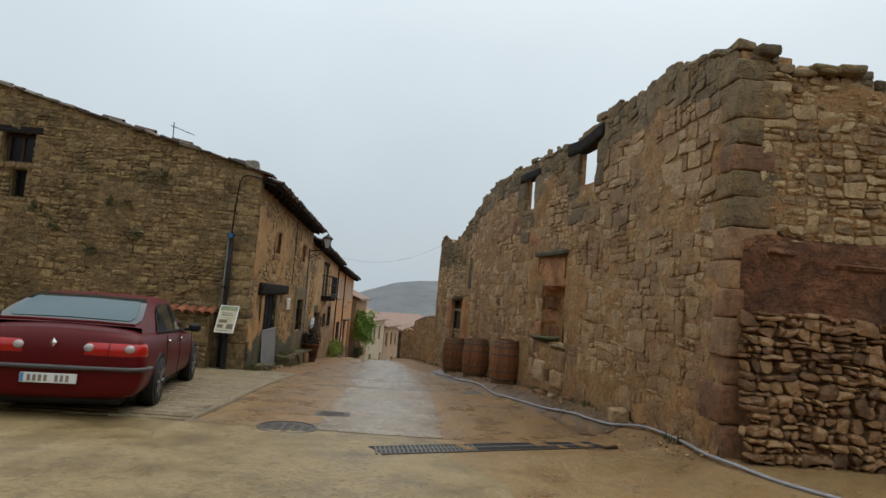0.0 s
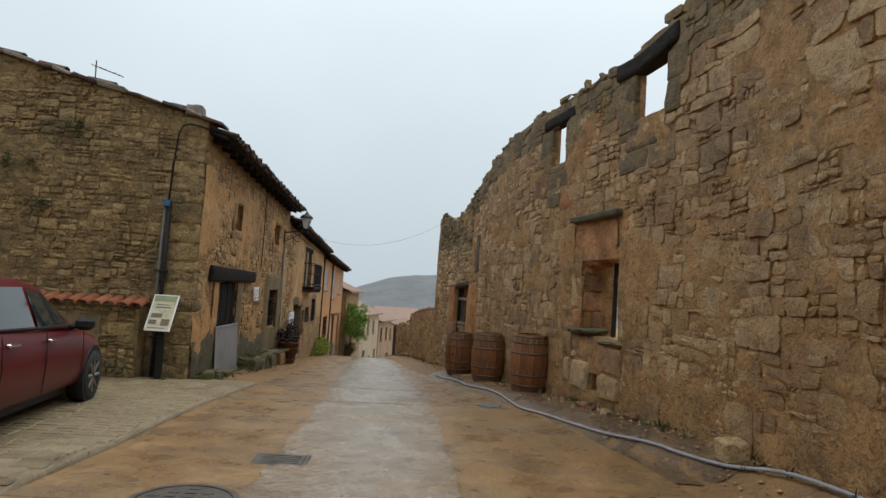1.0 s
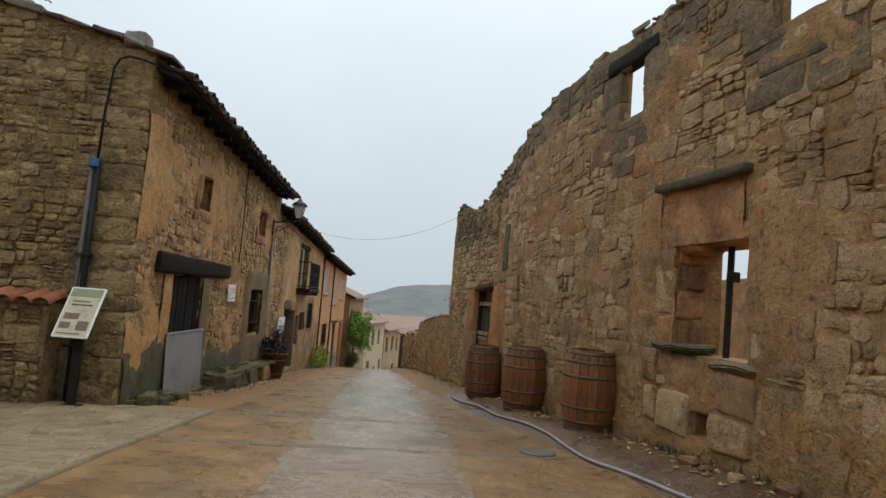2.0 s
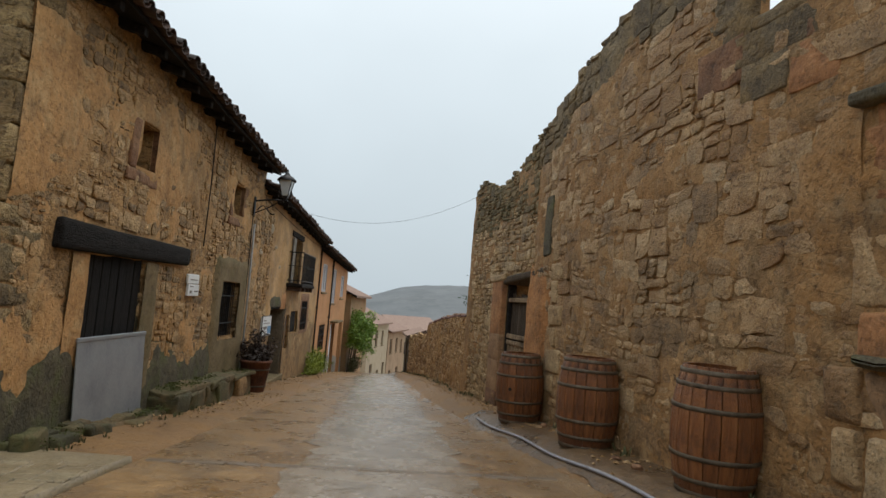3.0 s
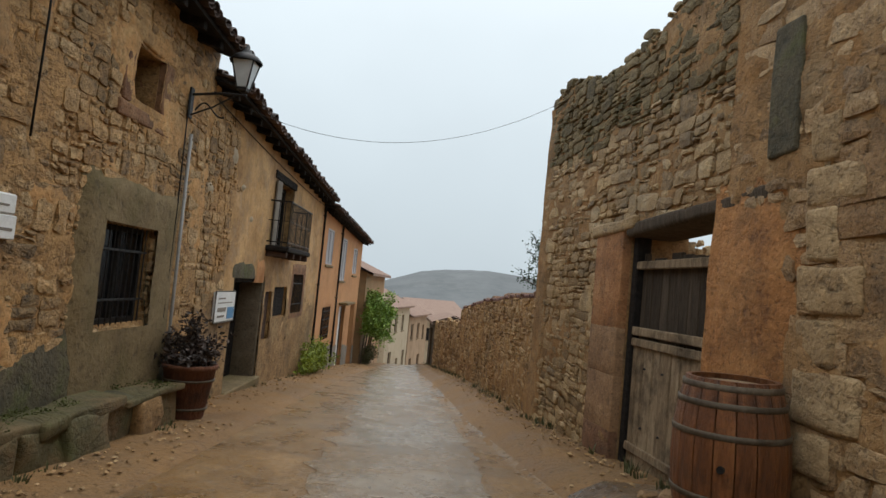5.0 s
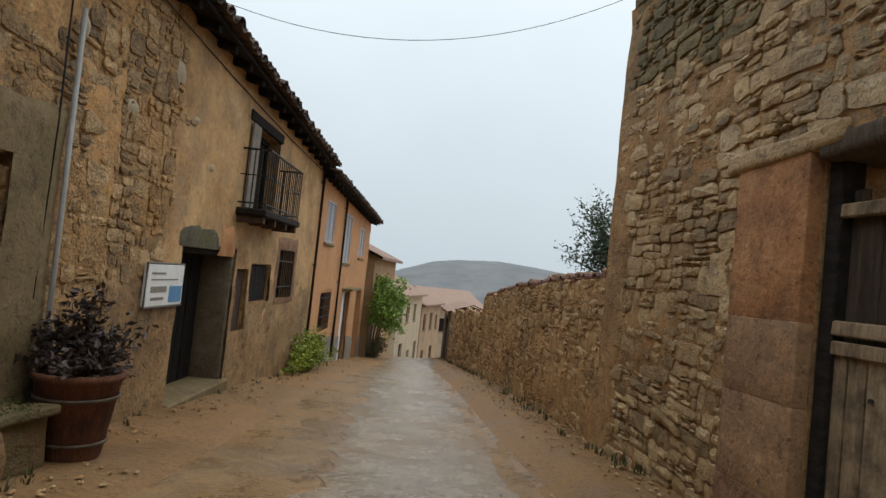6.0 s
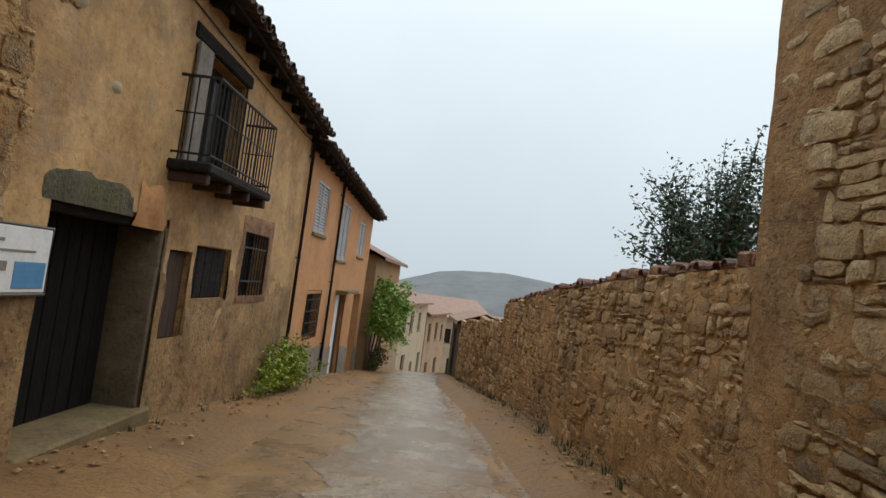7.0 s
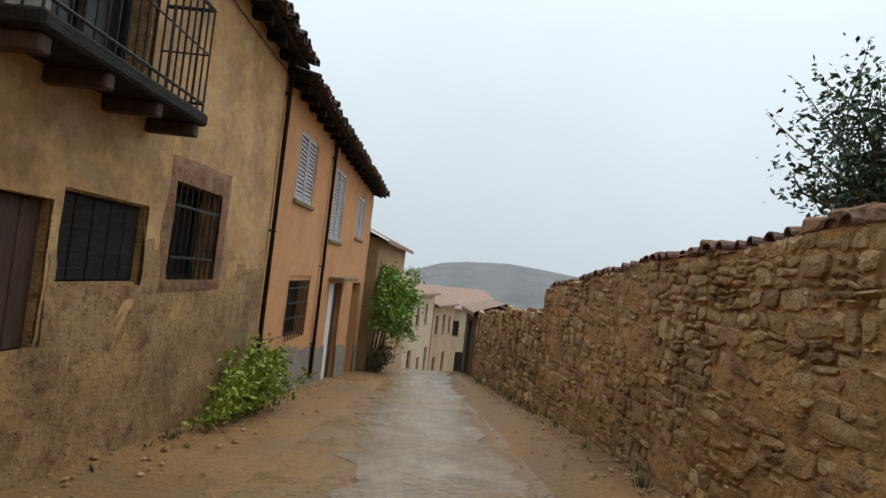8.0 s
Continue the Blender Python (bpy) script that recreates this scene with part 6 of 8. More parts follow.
# end face of the ruin, seen at the corner, with the red render and the dry-laid stones
END_TOP = [(2.86, 4.58), (3.4, 4.42), (4.2, 4.36), (4.9, 4.25), (6, 4.4), (9, 4.2)]


def end_top(s):
    return line(END_TOP, s) + 0.06 * noise.noise((s * 2.0, 3, 7))


end = part("wall_ruin_end", wall_core(set_back(F_end), 2.90, 9.0, flat(-0.1), lambda s: end_top(s) - 0.08, [], 0.6), RUIN_MORTAR)
tagged(end, "end wall of the ruin in grey-brown rubble", "wall", kind="structure")
rng = random.Random(33)
st = rubble(F_end, 3.12, 9.0, flat(2.45), end_top, [(3.1, 3.3, 2.6, 2.75)], (0.06, 0.15), (0.10, 0.30), 0.026, rng, warp=0.18, jitter=0.11)
part("mortar", mortar_sheet(F_end, 2.92, 9.0, flat(2.3), lambda s: end_top(s) - 0.08, [], -0.002, 0.024, 66.0), RUIN_MORTAR, end, smooth=True)
lay_stones(st, end, TOWER_STONE, lambda s, z: s < 5.5)
rng = random.Random(34)
for i in range(64):
    s = 2.86 + i * 0.095 + rng.uniform(-0.04, 0.04)
    w, h_ = rng.uniform(0.12, 0.3), rng.uniform(0.05, 0.12)
    z = end_top(s) - 0.1 + rng.uniform(0, 0.12)
    part("coping_stone", Mesh().add(*worn(s, s + w, 4.92 + rng.uniform(-0.1, 0.12), 5.3 + rng.uniform(-0.1, 0.2), z, z + h_, 0.03, 0.03, s * 7)), SOOT_STONE, end)


def red_cover(s, z):
    return (min(smooth01(2.9, 3.05, s), smooth01(1.5, 1.7, z), smooth01(2.62, 2.42, z)) * 3 - 1) + 0.6 * noise.noise((s * 1.5, z * 2.5, 6))


part("red_earth", mortar_sheet(F_end, 3.0, 9.0, lambda s: 1.62 + 0.08 * noise.noise((s * 2, 0, 3)), lambda s: 2.52 + 0.1 * noise.noise((s * 2, 0, 4)), [], 0.055, 0.035, 95.0), RED_EARTH, end, "lumpy dark red earth", smooth=True)
part("red_render", plaster_sheet(F_end, 2.9, 9.0, flat(1.4), flat(2.75), [], red_cover, 0.07, 12.0), RED_EARTH, end, "dark red earth render band", smooth=True)
for s0, s1, z in ((3.9, 4.9, 2.26), (3.2, 3.5, 2.36)):
    part("ledge_stone", Mesh().add(*slab(F_end, s0, s1, z, z + 0.07, 0.0, 0.10, 0.02, 0.02)), RED_EARTH, end)


def F_dry(s, z, d):
    return (s, 4.86 - d - 0.10 * max(0.0, 1.8 - z), z)


dry = part("wall_dry_stone", wall_core(set_back(F_dry, 0.04), 3.02, 9.0, flat(-0.1), flat(1.74), [], 0.25), DRY_STONE)
tagged(dry, "dry-laid wall of loose reddish-brown fieldstones, wet", "wall", kind="structure")
rng = random.Random(35)
st = rubble(F_dry, 2.92, 6.6, flat(0.0), flat(1.78), [], (0.055, 0.13), (0.08, 0.23), 0.055, rng, joint=0.007, gaps=0.06, warp=0.30, jitter=0.20)
lay_stones(st, dry, DRY_STONE, lambda s, z: True)
part("back_stones", Mesh().add(*block(6.6, 9.0, 4.7, 4.9, 0.0, 1.7, 0.05, 0.03)), DRY_STONE, dry)
tagged(part("wall_ruin_back", Mesh().add(*block(8.4, 9.0, 5.6, 24, 0, 2.6, 0.03)), RUIN_MORTAR), "inner back wall of the roofless ruin", "wall", kind="structure")

# ---- gateway and tower-like end of the ruin ----
TOWER_HOLES = [GATE]


def tower_top(s):
    t = line([(17.3, 4.08), (17.9, 3.98), (18.4, 3.72), (19.6, 3.60), (20.4, 3.66), (20.9, 3.88), (21.4, 3.92), (22.1, 3.86)], s)
    return t + 0.05 * noise.noise((s * 3.3, 0, 19))


tower = part("wall_gateway", wall_core(set_back(F_right), 17.40, 22.02, ruin_base, lambda s: tower_top(s) - 0.08, TOWER_HOLES, 0.6), RUIN_MORTAR)
tagged(tower, "rubble gateway wall of small flat stones, taller at its end", "wall", kind="structure")
rng = random.Random(36)
st = rubble(F_right, 17.40, 21.97, ruin_base, tower_top, [(16.9, 19.82, -1.4, 1.76), GATE], (0.06, 0.17), (0.12, 0.40), 0.026, rng, joint=0.006, warp=0.16, jitter=0.10)
part("mortar", mortar_sheet(F_right, 17.42, 22.0, ruin_base, lambda s: tower_top(s) - 0.08, [GATE], 0.0, 0.026, 73.0), RUIN_MORTAR, tower, smooth=True)


def old_line(s):
    return 2.75 + 0.35 * noise.noise((s * 1.1, 2, 60)) + 0.2 * noise.noise((s * 3.5, 2, 61))


lay_stones([q for q in st if q[1] < old_line(q[0])], tower, TOWER_STONE, lambda s, z: s > 19 and z < 2.2)
lay_stones([q for q in st if q[1] >= old_line(q[0])], tower, MOSSY_TOP, lambda s, z: s > 19.5, "upper_stone", 150)
# smooth end of the tower
part("end_render", plaster_sheet(F_right, 21.0, 22.03, ruin_base, flat(3.7), [], lambda s, z: 1.5 - 2.6 * smooth01(21.85, 21.25, s) - 0.8 * smooth01(1.6, 3.2, z) + 1.1 * noise.noise((s * 2.5, z * 1.6, 5)), 0.035, 53.0, 0.06), RUIN_MORTAR, tower, "worn earth render on the wall's end", smooth=True)
# stone pillar beside the gate
z = -0.95
for hh, mat in ((0.62, RED_STONE), (0.55, JAMB_BROWN), (0.48, JAMB_BROWN), (0.98, RED_PLASTER)):
    part("pillar_block", Mesh().add(*worn_slab(F_right, 19.15, 19.84, z, z + hh + 0.004, -0.5, 0.04, 0.008, 0.008, 4.0)), mat, tower, "worn red-brown sandstone pillar block", smooth=True)
    z += hh
v, f = worn(18.9, 20.0, -0.4, 0.06, 0.0, 0.14, 0.03, 0.03, 3.0)
part("pad_stone", Mesh().add(*framed(F_right, ([(s, d_, z + 1.66 + (19.6 - s) * 0.03) for s, d_, z in v], f))), TOWER_STONE, tower, smooth=True)
v, f = worn(16.95, 19.1, -0.5, 0.03, 0.0, 0.13, 0.03, 0.03, 5.0)
v = [(s, d_, z + 1.60 + (19.4 - s) * 0.05) for s, d_, z in v]
part("timber_lintel", Mesh().add(*framed(F_right, (v, f))), OLD_PLANK, tower, "weathered grey-brown timber lintel", smooth=True)
part("red_render", plaster_sheet(F_right, 16.4, 17.56, ruin_base, flat(1.9), [], lambda s, z: 1.0 - 1.6 * smooth01(16.9, 16.45, s) - 0.8 * smooth01(1.2, 1.9, z), 0.05, 50.0), ORANGE_EARTH, tower, "red earth render beside the gate", smooth=True)
# dark slab, slightly proud, drawn for the slot where a beam once sat
part("slot_stone", Mesh().add(*worn_slab(F_right, 16.70, 16.98, 2.0, 2.9, -0.02, 0.035, 0.02, 0.02, 6.0)), MOSSY_SLAB, ruin, "dark greenish slab drawn for a vertical slot")
gate = thing("wooden_gate", F_right(18.36, -0.72, -0.2), "weathered grey-brown plank gate with a broken top", "gate")
rng = random.Random(37)
s = 17.6
while s < 19.1:
    w = rng.uniform(0.13, 0.2)
    part("plank", Mesh().add(*slab(F_right, s, min(s + w, 19.13) - 0.008, -0.78, 0.62, -0.14, -0.10 + rng.uniform(0, 0.012), 0.006, 0.003)), GATE_WOOD, gate)
    part("plank", Mesh().add(*slab(F_right, s, min(s + w, 19.13) - 0.008, 0.60, 1.40 + rng.uniform(-0.12, 0.08), -0.17, -0.135 + rng.uniform(0, 0.012), 0.006, 0.003)), OLD_PLANK, gate)
    s += w
for z in (-0.45, 0.55, 0.66, 1.3):
    part("rail", Mesh().add(*slab(F_right, 17.6, 19.1, z, z + 0.08, -0.1, -0.065, 0.008, 0.003)), GATE_WOOD, gate)
part("post", Mesh().add(*slab(F_right, 19.02, 19.13, -0.8, 1.62, -0.2, -0.06, 0.01, 0.005)), DARK_WOOD, gate)
for z in (-0.2, 0.35):
    for s in (18.75, 18.4):
        part("stud", Mesh().add(*lathe([(0.0, 0.02), (0.012, 0.016), (0.016, 0.0)], 8, F_right(s, z, -0.085))), IRON, gate)

inner = part("wall_inner", wall_core(lambda s, z, d: (s, 20.6 - d, z), 1.2, 6.0, flat(-0.8), lambda s: 1.75 + 0.25 * noise.noise((s * 1.5, 2, 8)), [], 0.4), RUIN_MORTAR)
tagged(inner, "broken inner rubble wall behind the gate", "wall", kind="structure")
rng = random.Random(40)
lay_stones(rubble(lambda s, z, d: (s, 20.6 - d, z), 1.2, 4.0, flat(0.6), lambda s: 1.9 + 0.25 * noise.noise((s * 1.5, 2, 8)), [], (0.1, 0.2), (0.15, 0.4), 0.05, rng), inner, TOWER_STONE, lambda s, z: True)

# ---- low garden wall with tile coping ----


def low_top(s):
    return line([(22, 0.92), (24, 0.86), (27, 0.70), (31.2, 0.36)], s) + 0.03 * noise.noise((s * 1.2, 2, 2))


low = part("wall_garden", wall_core(set_back(F_right), 22.02, 31.2, lambda s: ruin_base(s) - 0.1, low_top, [], 0.45), GARDEN_MORTAR)
tagged(low, "low rubble garden wall topped with red tiles and earth", "wall", kind="structure")
rng = random.Random(38)
st = rubble(F_right, 22.05, 31.2, ruin_base, low_top, [], (0.06, 0.135), (0.09, 0.27), 0.022, rng, ragged=False, warp=0.26, jitter=0.14, gaps=0.10)
part("mortar", mortar_sheet(F_right, 22.04, 31.2, ruin_base, low_top, [], 0.004, 0.022, 70.0), GARDEN_MORTAR, low, smooth=True)
lay_stones(st, low, GARDEN_STONE, lambda s, z: s < 28)
red_cover_tile = tile_mesh("coping_tile", RED_TILE, True, 0.40, 0.075, 0.062)
s = 22.05
while s < 31.0:
    p = F_right(s, low_top(s) + 0.01, rng.uniform(-0.02, 0.06))
    mm = Matrix.Translation(p) @ Matrix.Rotation(radians(-90) + rng.uniform(-0.2, 0.2), 4, "Z") @ Matrix.Rotation(rng.uniform(-0.05, 0.15), 4, "X")
    if rng.random() < 0.85:
        place("coping_tile", red_cover_tile, low, mm)
    if rng.random() < 0.45:
        part("coping_stone", Mesh().add(*slab(F_right, s - 0.1, s + rng.uniform(0.05, 0.15), low_top(s) - 0.01, low_top(s) + rng.uniform(0.04, 0.11), -0.4, 0.0, 0.02, 0.015)), RED_STONE, low)
    s += rng.uniform(0.15, 0.2)


def low2_top(s):
    return line([(31.2, 0.05), (36, -0.25), (43.5, -0.95)], s) + 0.05 * noise.noise((s * 1.1, 4, 2))


low2 = part("wall_garden_lower", wall_core(F_right, 31.22, 39.5, lambda s: ruin_base(s) - 0.1, low2_top, [], 0.45), RED_STONE)
tagged(low2, "lower reddish-brown rubble garden wall", "wall", kind="structure")
rng = random.Random(39)
st = rubble(F_right, 31.25, 39.5, ruin_base, low2_top, [], (0.10, 0.22), (0.16, 0.44), 0.045, rng)
lay_stones(st, low2, GARDEN_STONE, lambda s, z: s < 37, limit=200)

# outbuilding added for a dark wall end; its shadow is in the render
simple_house("outbuilding", "small added outbuilding with a pale tile roof, shadow in its dark render", (right_x(43.0) + 0.02, 43.0), (right_x(39.55) + 0.02, 39.55), 1.5, -4.2, -0.50, -0.22, DARK_RENDER, [(0.9, -3.0, 1.1, 2.1)], 0.18)

# ---- red car parked on the pavement ----


def build_car():
    """A hatchback saloon, nose towards +y, on z = 0, its middle at the origin."""
    car = thing("car", (0, 0, 0), "dark red hatchback car, wet, parked facing away by the house", "car")
    L2 = 2.28
    # stations: y, half width, lower edge, widest height, shoulder height, top height at the middle
    st_ = [(-L2, 0.70, 0.25, 0.53, 0.66, 0.70), (-L2 + 0.05, 0.815, 0.18, 0.54, 0.86, 0.93), (-L2 + 0.16, 0.865, 0.17, 0.57, 0.93, 1.02), (-L2 + 0.45, 0.872, 0.19, 0.60, 0.95, 1.04),
           (-1.35, 0.882, 0.21, 0.60, 0.95, 1.02), (-0.6, 0.886, 0.20, 0.60, 0.94, 0.98), (0.2, 0.886, 0.20, 0.60, 0.92, 0.95), (0.9, 0.884, 0.20, 0.60, 0.89, 0.95),
           (1.4, 0.878, 0.21, 0.58, 0.85, 0.93), (1.85, 0.84, 0.23, 0.54, 0.77, 0.83), (2.15, 0.74, 0.26, 0.48, 0.66, 0.70), (2.28, 0.52, 0.34, 0.45, 0.56, 0.58)]
    m = Mesh()
    half = []
    for y, w, lo, mid, sh, tp in st_:
        half.append([(0.0, lo), (w * 0.80, lo), (w * 0.96, lo + 0.05), (w, mid - 0.12), (w * 0.995, mid + 0.06), (w * 0.955, sh - 0.07), (w * 0.90, sh), (w * 0.72, sh + (tp - sh) * 0.6), (0.0, tp)])
    for (y, *_), h in zip(st_, half):
        ring = h + [(-a, b) for a, b in h[-2:0:-1]]
        m.v += [(a, y, b) for a, b in ring]
    n = len(half[0]) * 2 - 2
    for i in range(len(st_) - 1):
        for k in range(n):
            m.f.append((i * n + k, i * n + (k + 1) % n, (i + 1) * n + (k + 1) % n, (i + 1) * n + k))
    m.f.append(tuple(range(n))[::-1])
    m.f.append(tuple(range((len(st_) - 1) * n, len(st_) * n)))
    body = part("body", m, CAR_RED, car, "glossy dark red bodywork", smooth=True)
    sub = body.modifiers.new("round", "SUBSURF")
    sub.levels = sub.render_levels = 2
    skin = body.evaluated_get(bpy.context.evaluated_depsgraph_get())

    def cabin(y):
        """Half width at the belt, at the roof, belt height and roof height."""
        zr = line([(-1.95, 1.03), (-1.6, 1.19), (-1.2, 1.34), (-0.8, 1.415), (-0.2, 1.435), (0.25, 1.40), (0.7, 1.22), (1.15, 0.97)], y)
        wr = line([(-1.95, 0.74), (-1.6, 0.70), (-1.2, 0.635), (-0.3, 0.61), (0.4, 0.59), (1.15, 0.62)], y)
        wb = line([(-1.95, 0.76), (-1.3, 0.80), (0, 0.80), (1.15, 0.78)], y)
        return wb, wr, 0.93, zr

    m = Mesh()
    ys = [-1.95, -1.78, -1.6, -1.4, -1.2, -1.0, -0.8, -0.5, -0.2, 0.05, 0.25, 0.45, 0.7, 0.95, 1.15]
    for y in ys:
        wb, wr, zb, zr = cabin(y)
        m.v += [(wb, y, zb - 0.02), (wr + (wb - wr) * 0.12, y, zr - 0.055 if zr > 1.1 else zr - 0.02), (wr * 0.86, y, zr - 0.012), (0, y, zr), (-wr * 0.86, y, zr - 0.012),
                (-wr - (wb - wr) * 0.12, y, zr - 0.055 if zr > 1.1 else zr - 0.02), (-wb, y, zb - 0.02)]
    for i in range(len(ys) - 1):
        for k in range(6):
            m.f.append((i * 7 + k, i * 7 + k + 1, i * 7 + 8 + k, i * 7 + 7 + k))
    part("cabin", m, CAR_RED, car, smooth=True)
    # glass laid just proud of the cabin
    for name_, rows_, wide, lift, mat, note in (("window_rim", [-1.90, -1.78, -1.6, -1.4, -1.2, -1.0], 0.97, 0.010, CAR_GLASS, "black rim of the rear window"),
                                                ("rear_window", [-1.84, -1.76, -1.6, -1.45, -1.32, -1.24], 0.87, 0.018, REAR_GLASS, "rear window, sky reflection tinted into its glass")):
        g = Mesh()
        for y in rows_:
            wb, wr, zb, zr = cabin(y)
            for k in range(9):
                t = -1 + k / 4
                g.v.append((t * (wr * wide - 0.05 * (y < -1.8) - 0.05 * (y > -1.15)), y - 0.006, zr - 0.012 * abs(t) + lift))
        for i in range(len(rows_) - 1):
            for k in range(8):
                g.f.append((i * 9 + k, i * 9 + k + 1, i * 9 + 10 + k, i * 9 + 9 + k))
        part(name_, g, mat, car, note, smooth=True)
    for sgn in (1, -1):
        for y0, y1, mat in ((-1.32, -1.02, CAR_GLASS), (-0.98, -0.22, CAR_GLASS), (-0.14, 0.72, CAR_GLASS)):
            g = Mesh()
            k2 = 6
            for i in range(k2 + 1):
                y = y0 + (y1 - y0) * i / k2
                wb, wr, zb, zr = cabin(y)
                zt = zr - 0.10
                if y0 < -1.2:
                    zt = min(zt, 0.98 + (y - y0) / (y1 - y0) * 0.3)
                w_at = lambda z_: wb + (wr + (wb - wr) * 0.12 - wb) * (z_ - zb) / max(0.05, zr - 0.055 - zb)
                g.v += [(sgn * (w_at(0.955) + 0.008), y, 0.955), (sgn * (w_at(zt) + 0.008), y, zt)]
            for i in range(k2):
                g.f.append((2 * i, 2 * i + 2, 2 * i + 3, 2 * i + 1))
            part("side_window", g, mat, car, smooth=True)
        part("window_trim", Mesh().add(*tube([(sgn * 0.807, -1.35, 0.945), (sgn * 0.815, -0.3, 0.945), (sgn * 0.80, 0.85, 0.945)], 0.012, 6)), CAR_BLACK, car)
        # lamps
        lamp = part("tail_lamp", wrapped_patch(skin, sgn, 0.675, 0.835, 0.0, 1.0), LAMP_RED, car, "long red tail lamp wrapping round the corner", smooth=True)
        for k in (0.09, 0.72):
            hit, way = rear_point(skin, sgn, 0.765, k)
            part("lamp_lens", Mesh().add(*dome(tuple(hit + way * 0.010), 0.050, tuple(way))), LAMP_CLEAR, lamp, smooth=True)
        part("lamp_gap", Mesh().add(*tube([tuple(sum(rear_point(skin, sgn, z_, 0.47), Vector()) - rear_point(skin, sgn, z_, 0.47)[1] * 0.985) for z_ in (0.675, 0.76, 0.835)], 0.004, 4)), CAR_BLACK, lamp)
        # wheels
        for y in (-1.36, 1.39):
            x = sgn * 0.783
            arch = Mesh()
            v, f = lathe([(0.10, 0.0), (0.35, 0.0), (0.362, -0.05), (0.362, -0.12)], 28)
            arch.add([(sgn * (0.884 + c_), y + a, 0.335 + b) for a, b, c_ in v], f)
            part("wheel_arch", arch, CAR_BLACK, car)
            tyre = Mesh()
            v, f = lathe([(0.20, -0.09), (0.29, -0.10), (0.315, -0.06), (0.318, 0.0), (0.315, 0.06), (0.29, 0.10), (0.20, 0.10)], 28)
            tyre.add([(x + sgn * (c_ + 0.012), y + a, 0.318 + b) for a, b, c_ in v], f)
            wheel = part("wheel", tyre, TYRE, car, "black tyre on an alloy wheel", smooth=True)
            rim = Mesh()
            v, f = lathe([(0.001, 0.094), (0.05, 0.092), (0.17, 0.091), (0.205, 0.104), (0.214, 0.098), (0.217, 0.02)], 28)
            rim.add([(x + sgn * (c_ + 0.012), y + a, 0.318 + b) for a, b, c_ in v], f)
            part("rim", rim, CAR_BLACK, wheel, smooth=True)
            for k in range(8):
                w = 2 * math.pi * k / 8
                part("spoke", Mesh().add(*tube([(x + sgn * 0.100, y + 0.04 * math.cos(w), 0.318 + 0.04 * math.sin(w)), (x + sgn * 0.104, y + 0.2 * math.cos(w), 0.318 + 0.2 * math.sin(w))], 0.02, 6)), ALLOY, wheel)
        # mirror, handles
        mir = part("mirror", Mesh().add(*block(min(sgn * 0.86, sgn * 1.03), max(sgn * 0.86, sgn * 1.03), 0.62, 0.76, 0.90, 1.04, 0.04)), CAR_BLACK, car, "black door mirror")
        part("mirror_arm", Mesh().add(*tube([(sgn * 0.80, 0.70, 0.93), (sgn * 0.9, 0.69, 0.94)], 0.03, 6)), CAR_BLACK, mir)
        for y in (-0.86, 0.02):
            part("door_handle", Mesh().add(*block(min(sgn * 0.862, sgn * 0.9), max(sgn * 0.862, sgn * 0.9), y - 0.1, y + 0.1, 0.80, 0.835, 0.012)), CHROME, car, "bright door handle")
        for y in (-1.05, -0.12, 0.95):
            part("door_gap", Mesh().add(*tube([(sgn * 0.866, y, 0.90), (sgn * 0.889, y + 0.01, 0.62), (sgn * 0.872, y + 0.02, 0.30)], 0.004, 4)), CAR_BLACK, car)
    part("bumper_strip", Mesh().add(*tube([(-0.876, -1.90, 0.535), (-0.868, -2.08, 0.535), (-0.835, -2.20, 0.535), (-0.74, -2.275, 0.535), (-0.3, -2.302, 0.535), (0.3, -2.302, 0.535), (0.74, -2.275, 0.535), (0.835, -2.20, 0.535), (0.868, -2.08, 0.535), (0.876, -1.90, 0.535)], 0.026, 8)), CAR_TRIM, car, "grey bumper strip", smooth=True)
    part("tailgate_lip", Mesh().add(*tube([(-0.70, -2.08, 1.045), (-0.35, -2.13, 1.06), (0.35, -2.13, 1.06), (0.70, -2.08, 1.045)], 0.018, 8)), CAR_RED, car, smooth=True)
    plate = part("number_plate", Mesh().add(*block(-0.26, 0.26, -2.318, -2.29, 0.355, 0.465, 0.006)), WHITE_PAINT, car, "white number plate with dark bars")
    part("plate_band", Mesh().add(*block(-0.255, -0.222, -2.3215, -2.3175, 0.36, 0.46, 0.001)), BLUE_PRINT, plate)
    for x_ in (-0.175, -0.125, -0.075, -0.025, 0.075, 0.125, 0.175):
        part("plate_bar", Mesh().add(*block(x_ - 0.015, x_ + 0.015, -2.3215, -2.3175, 0.375, 0.445, 0.001)), GREY_DADO, plate)
    part("badge", Mesh().add([(0, -2.305, 0.86), (0.035, -2.30, 0.81), (0, -2.31, 0.755), (-0.035, -2.30, 0.81), (0, -2.325, 0.81)], [(0, 3, 4), (3, 2, 4), (2, 1, 4), (1, 0, 4), (0, 1, 2, 3)]), CHROME, car, "plain chrome diamond badge")
    part("underbody", Mesh().add(*block(-0.74, 0.74, -1.95, 1.9, 0.13, 0.30, 0.03)), CAR_BLACK, car)
    # black block added to deepen the shade under the rear bumper
    part("diffuser", Mesh().add(*block(-0.68, 0.68, -2.18, -1.95, 0.11, 0.25, 0.04)), CAR_BLACK, car)
    return car


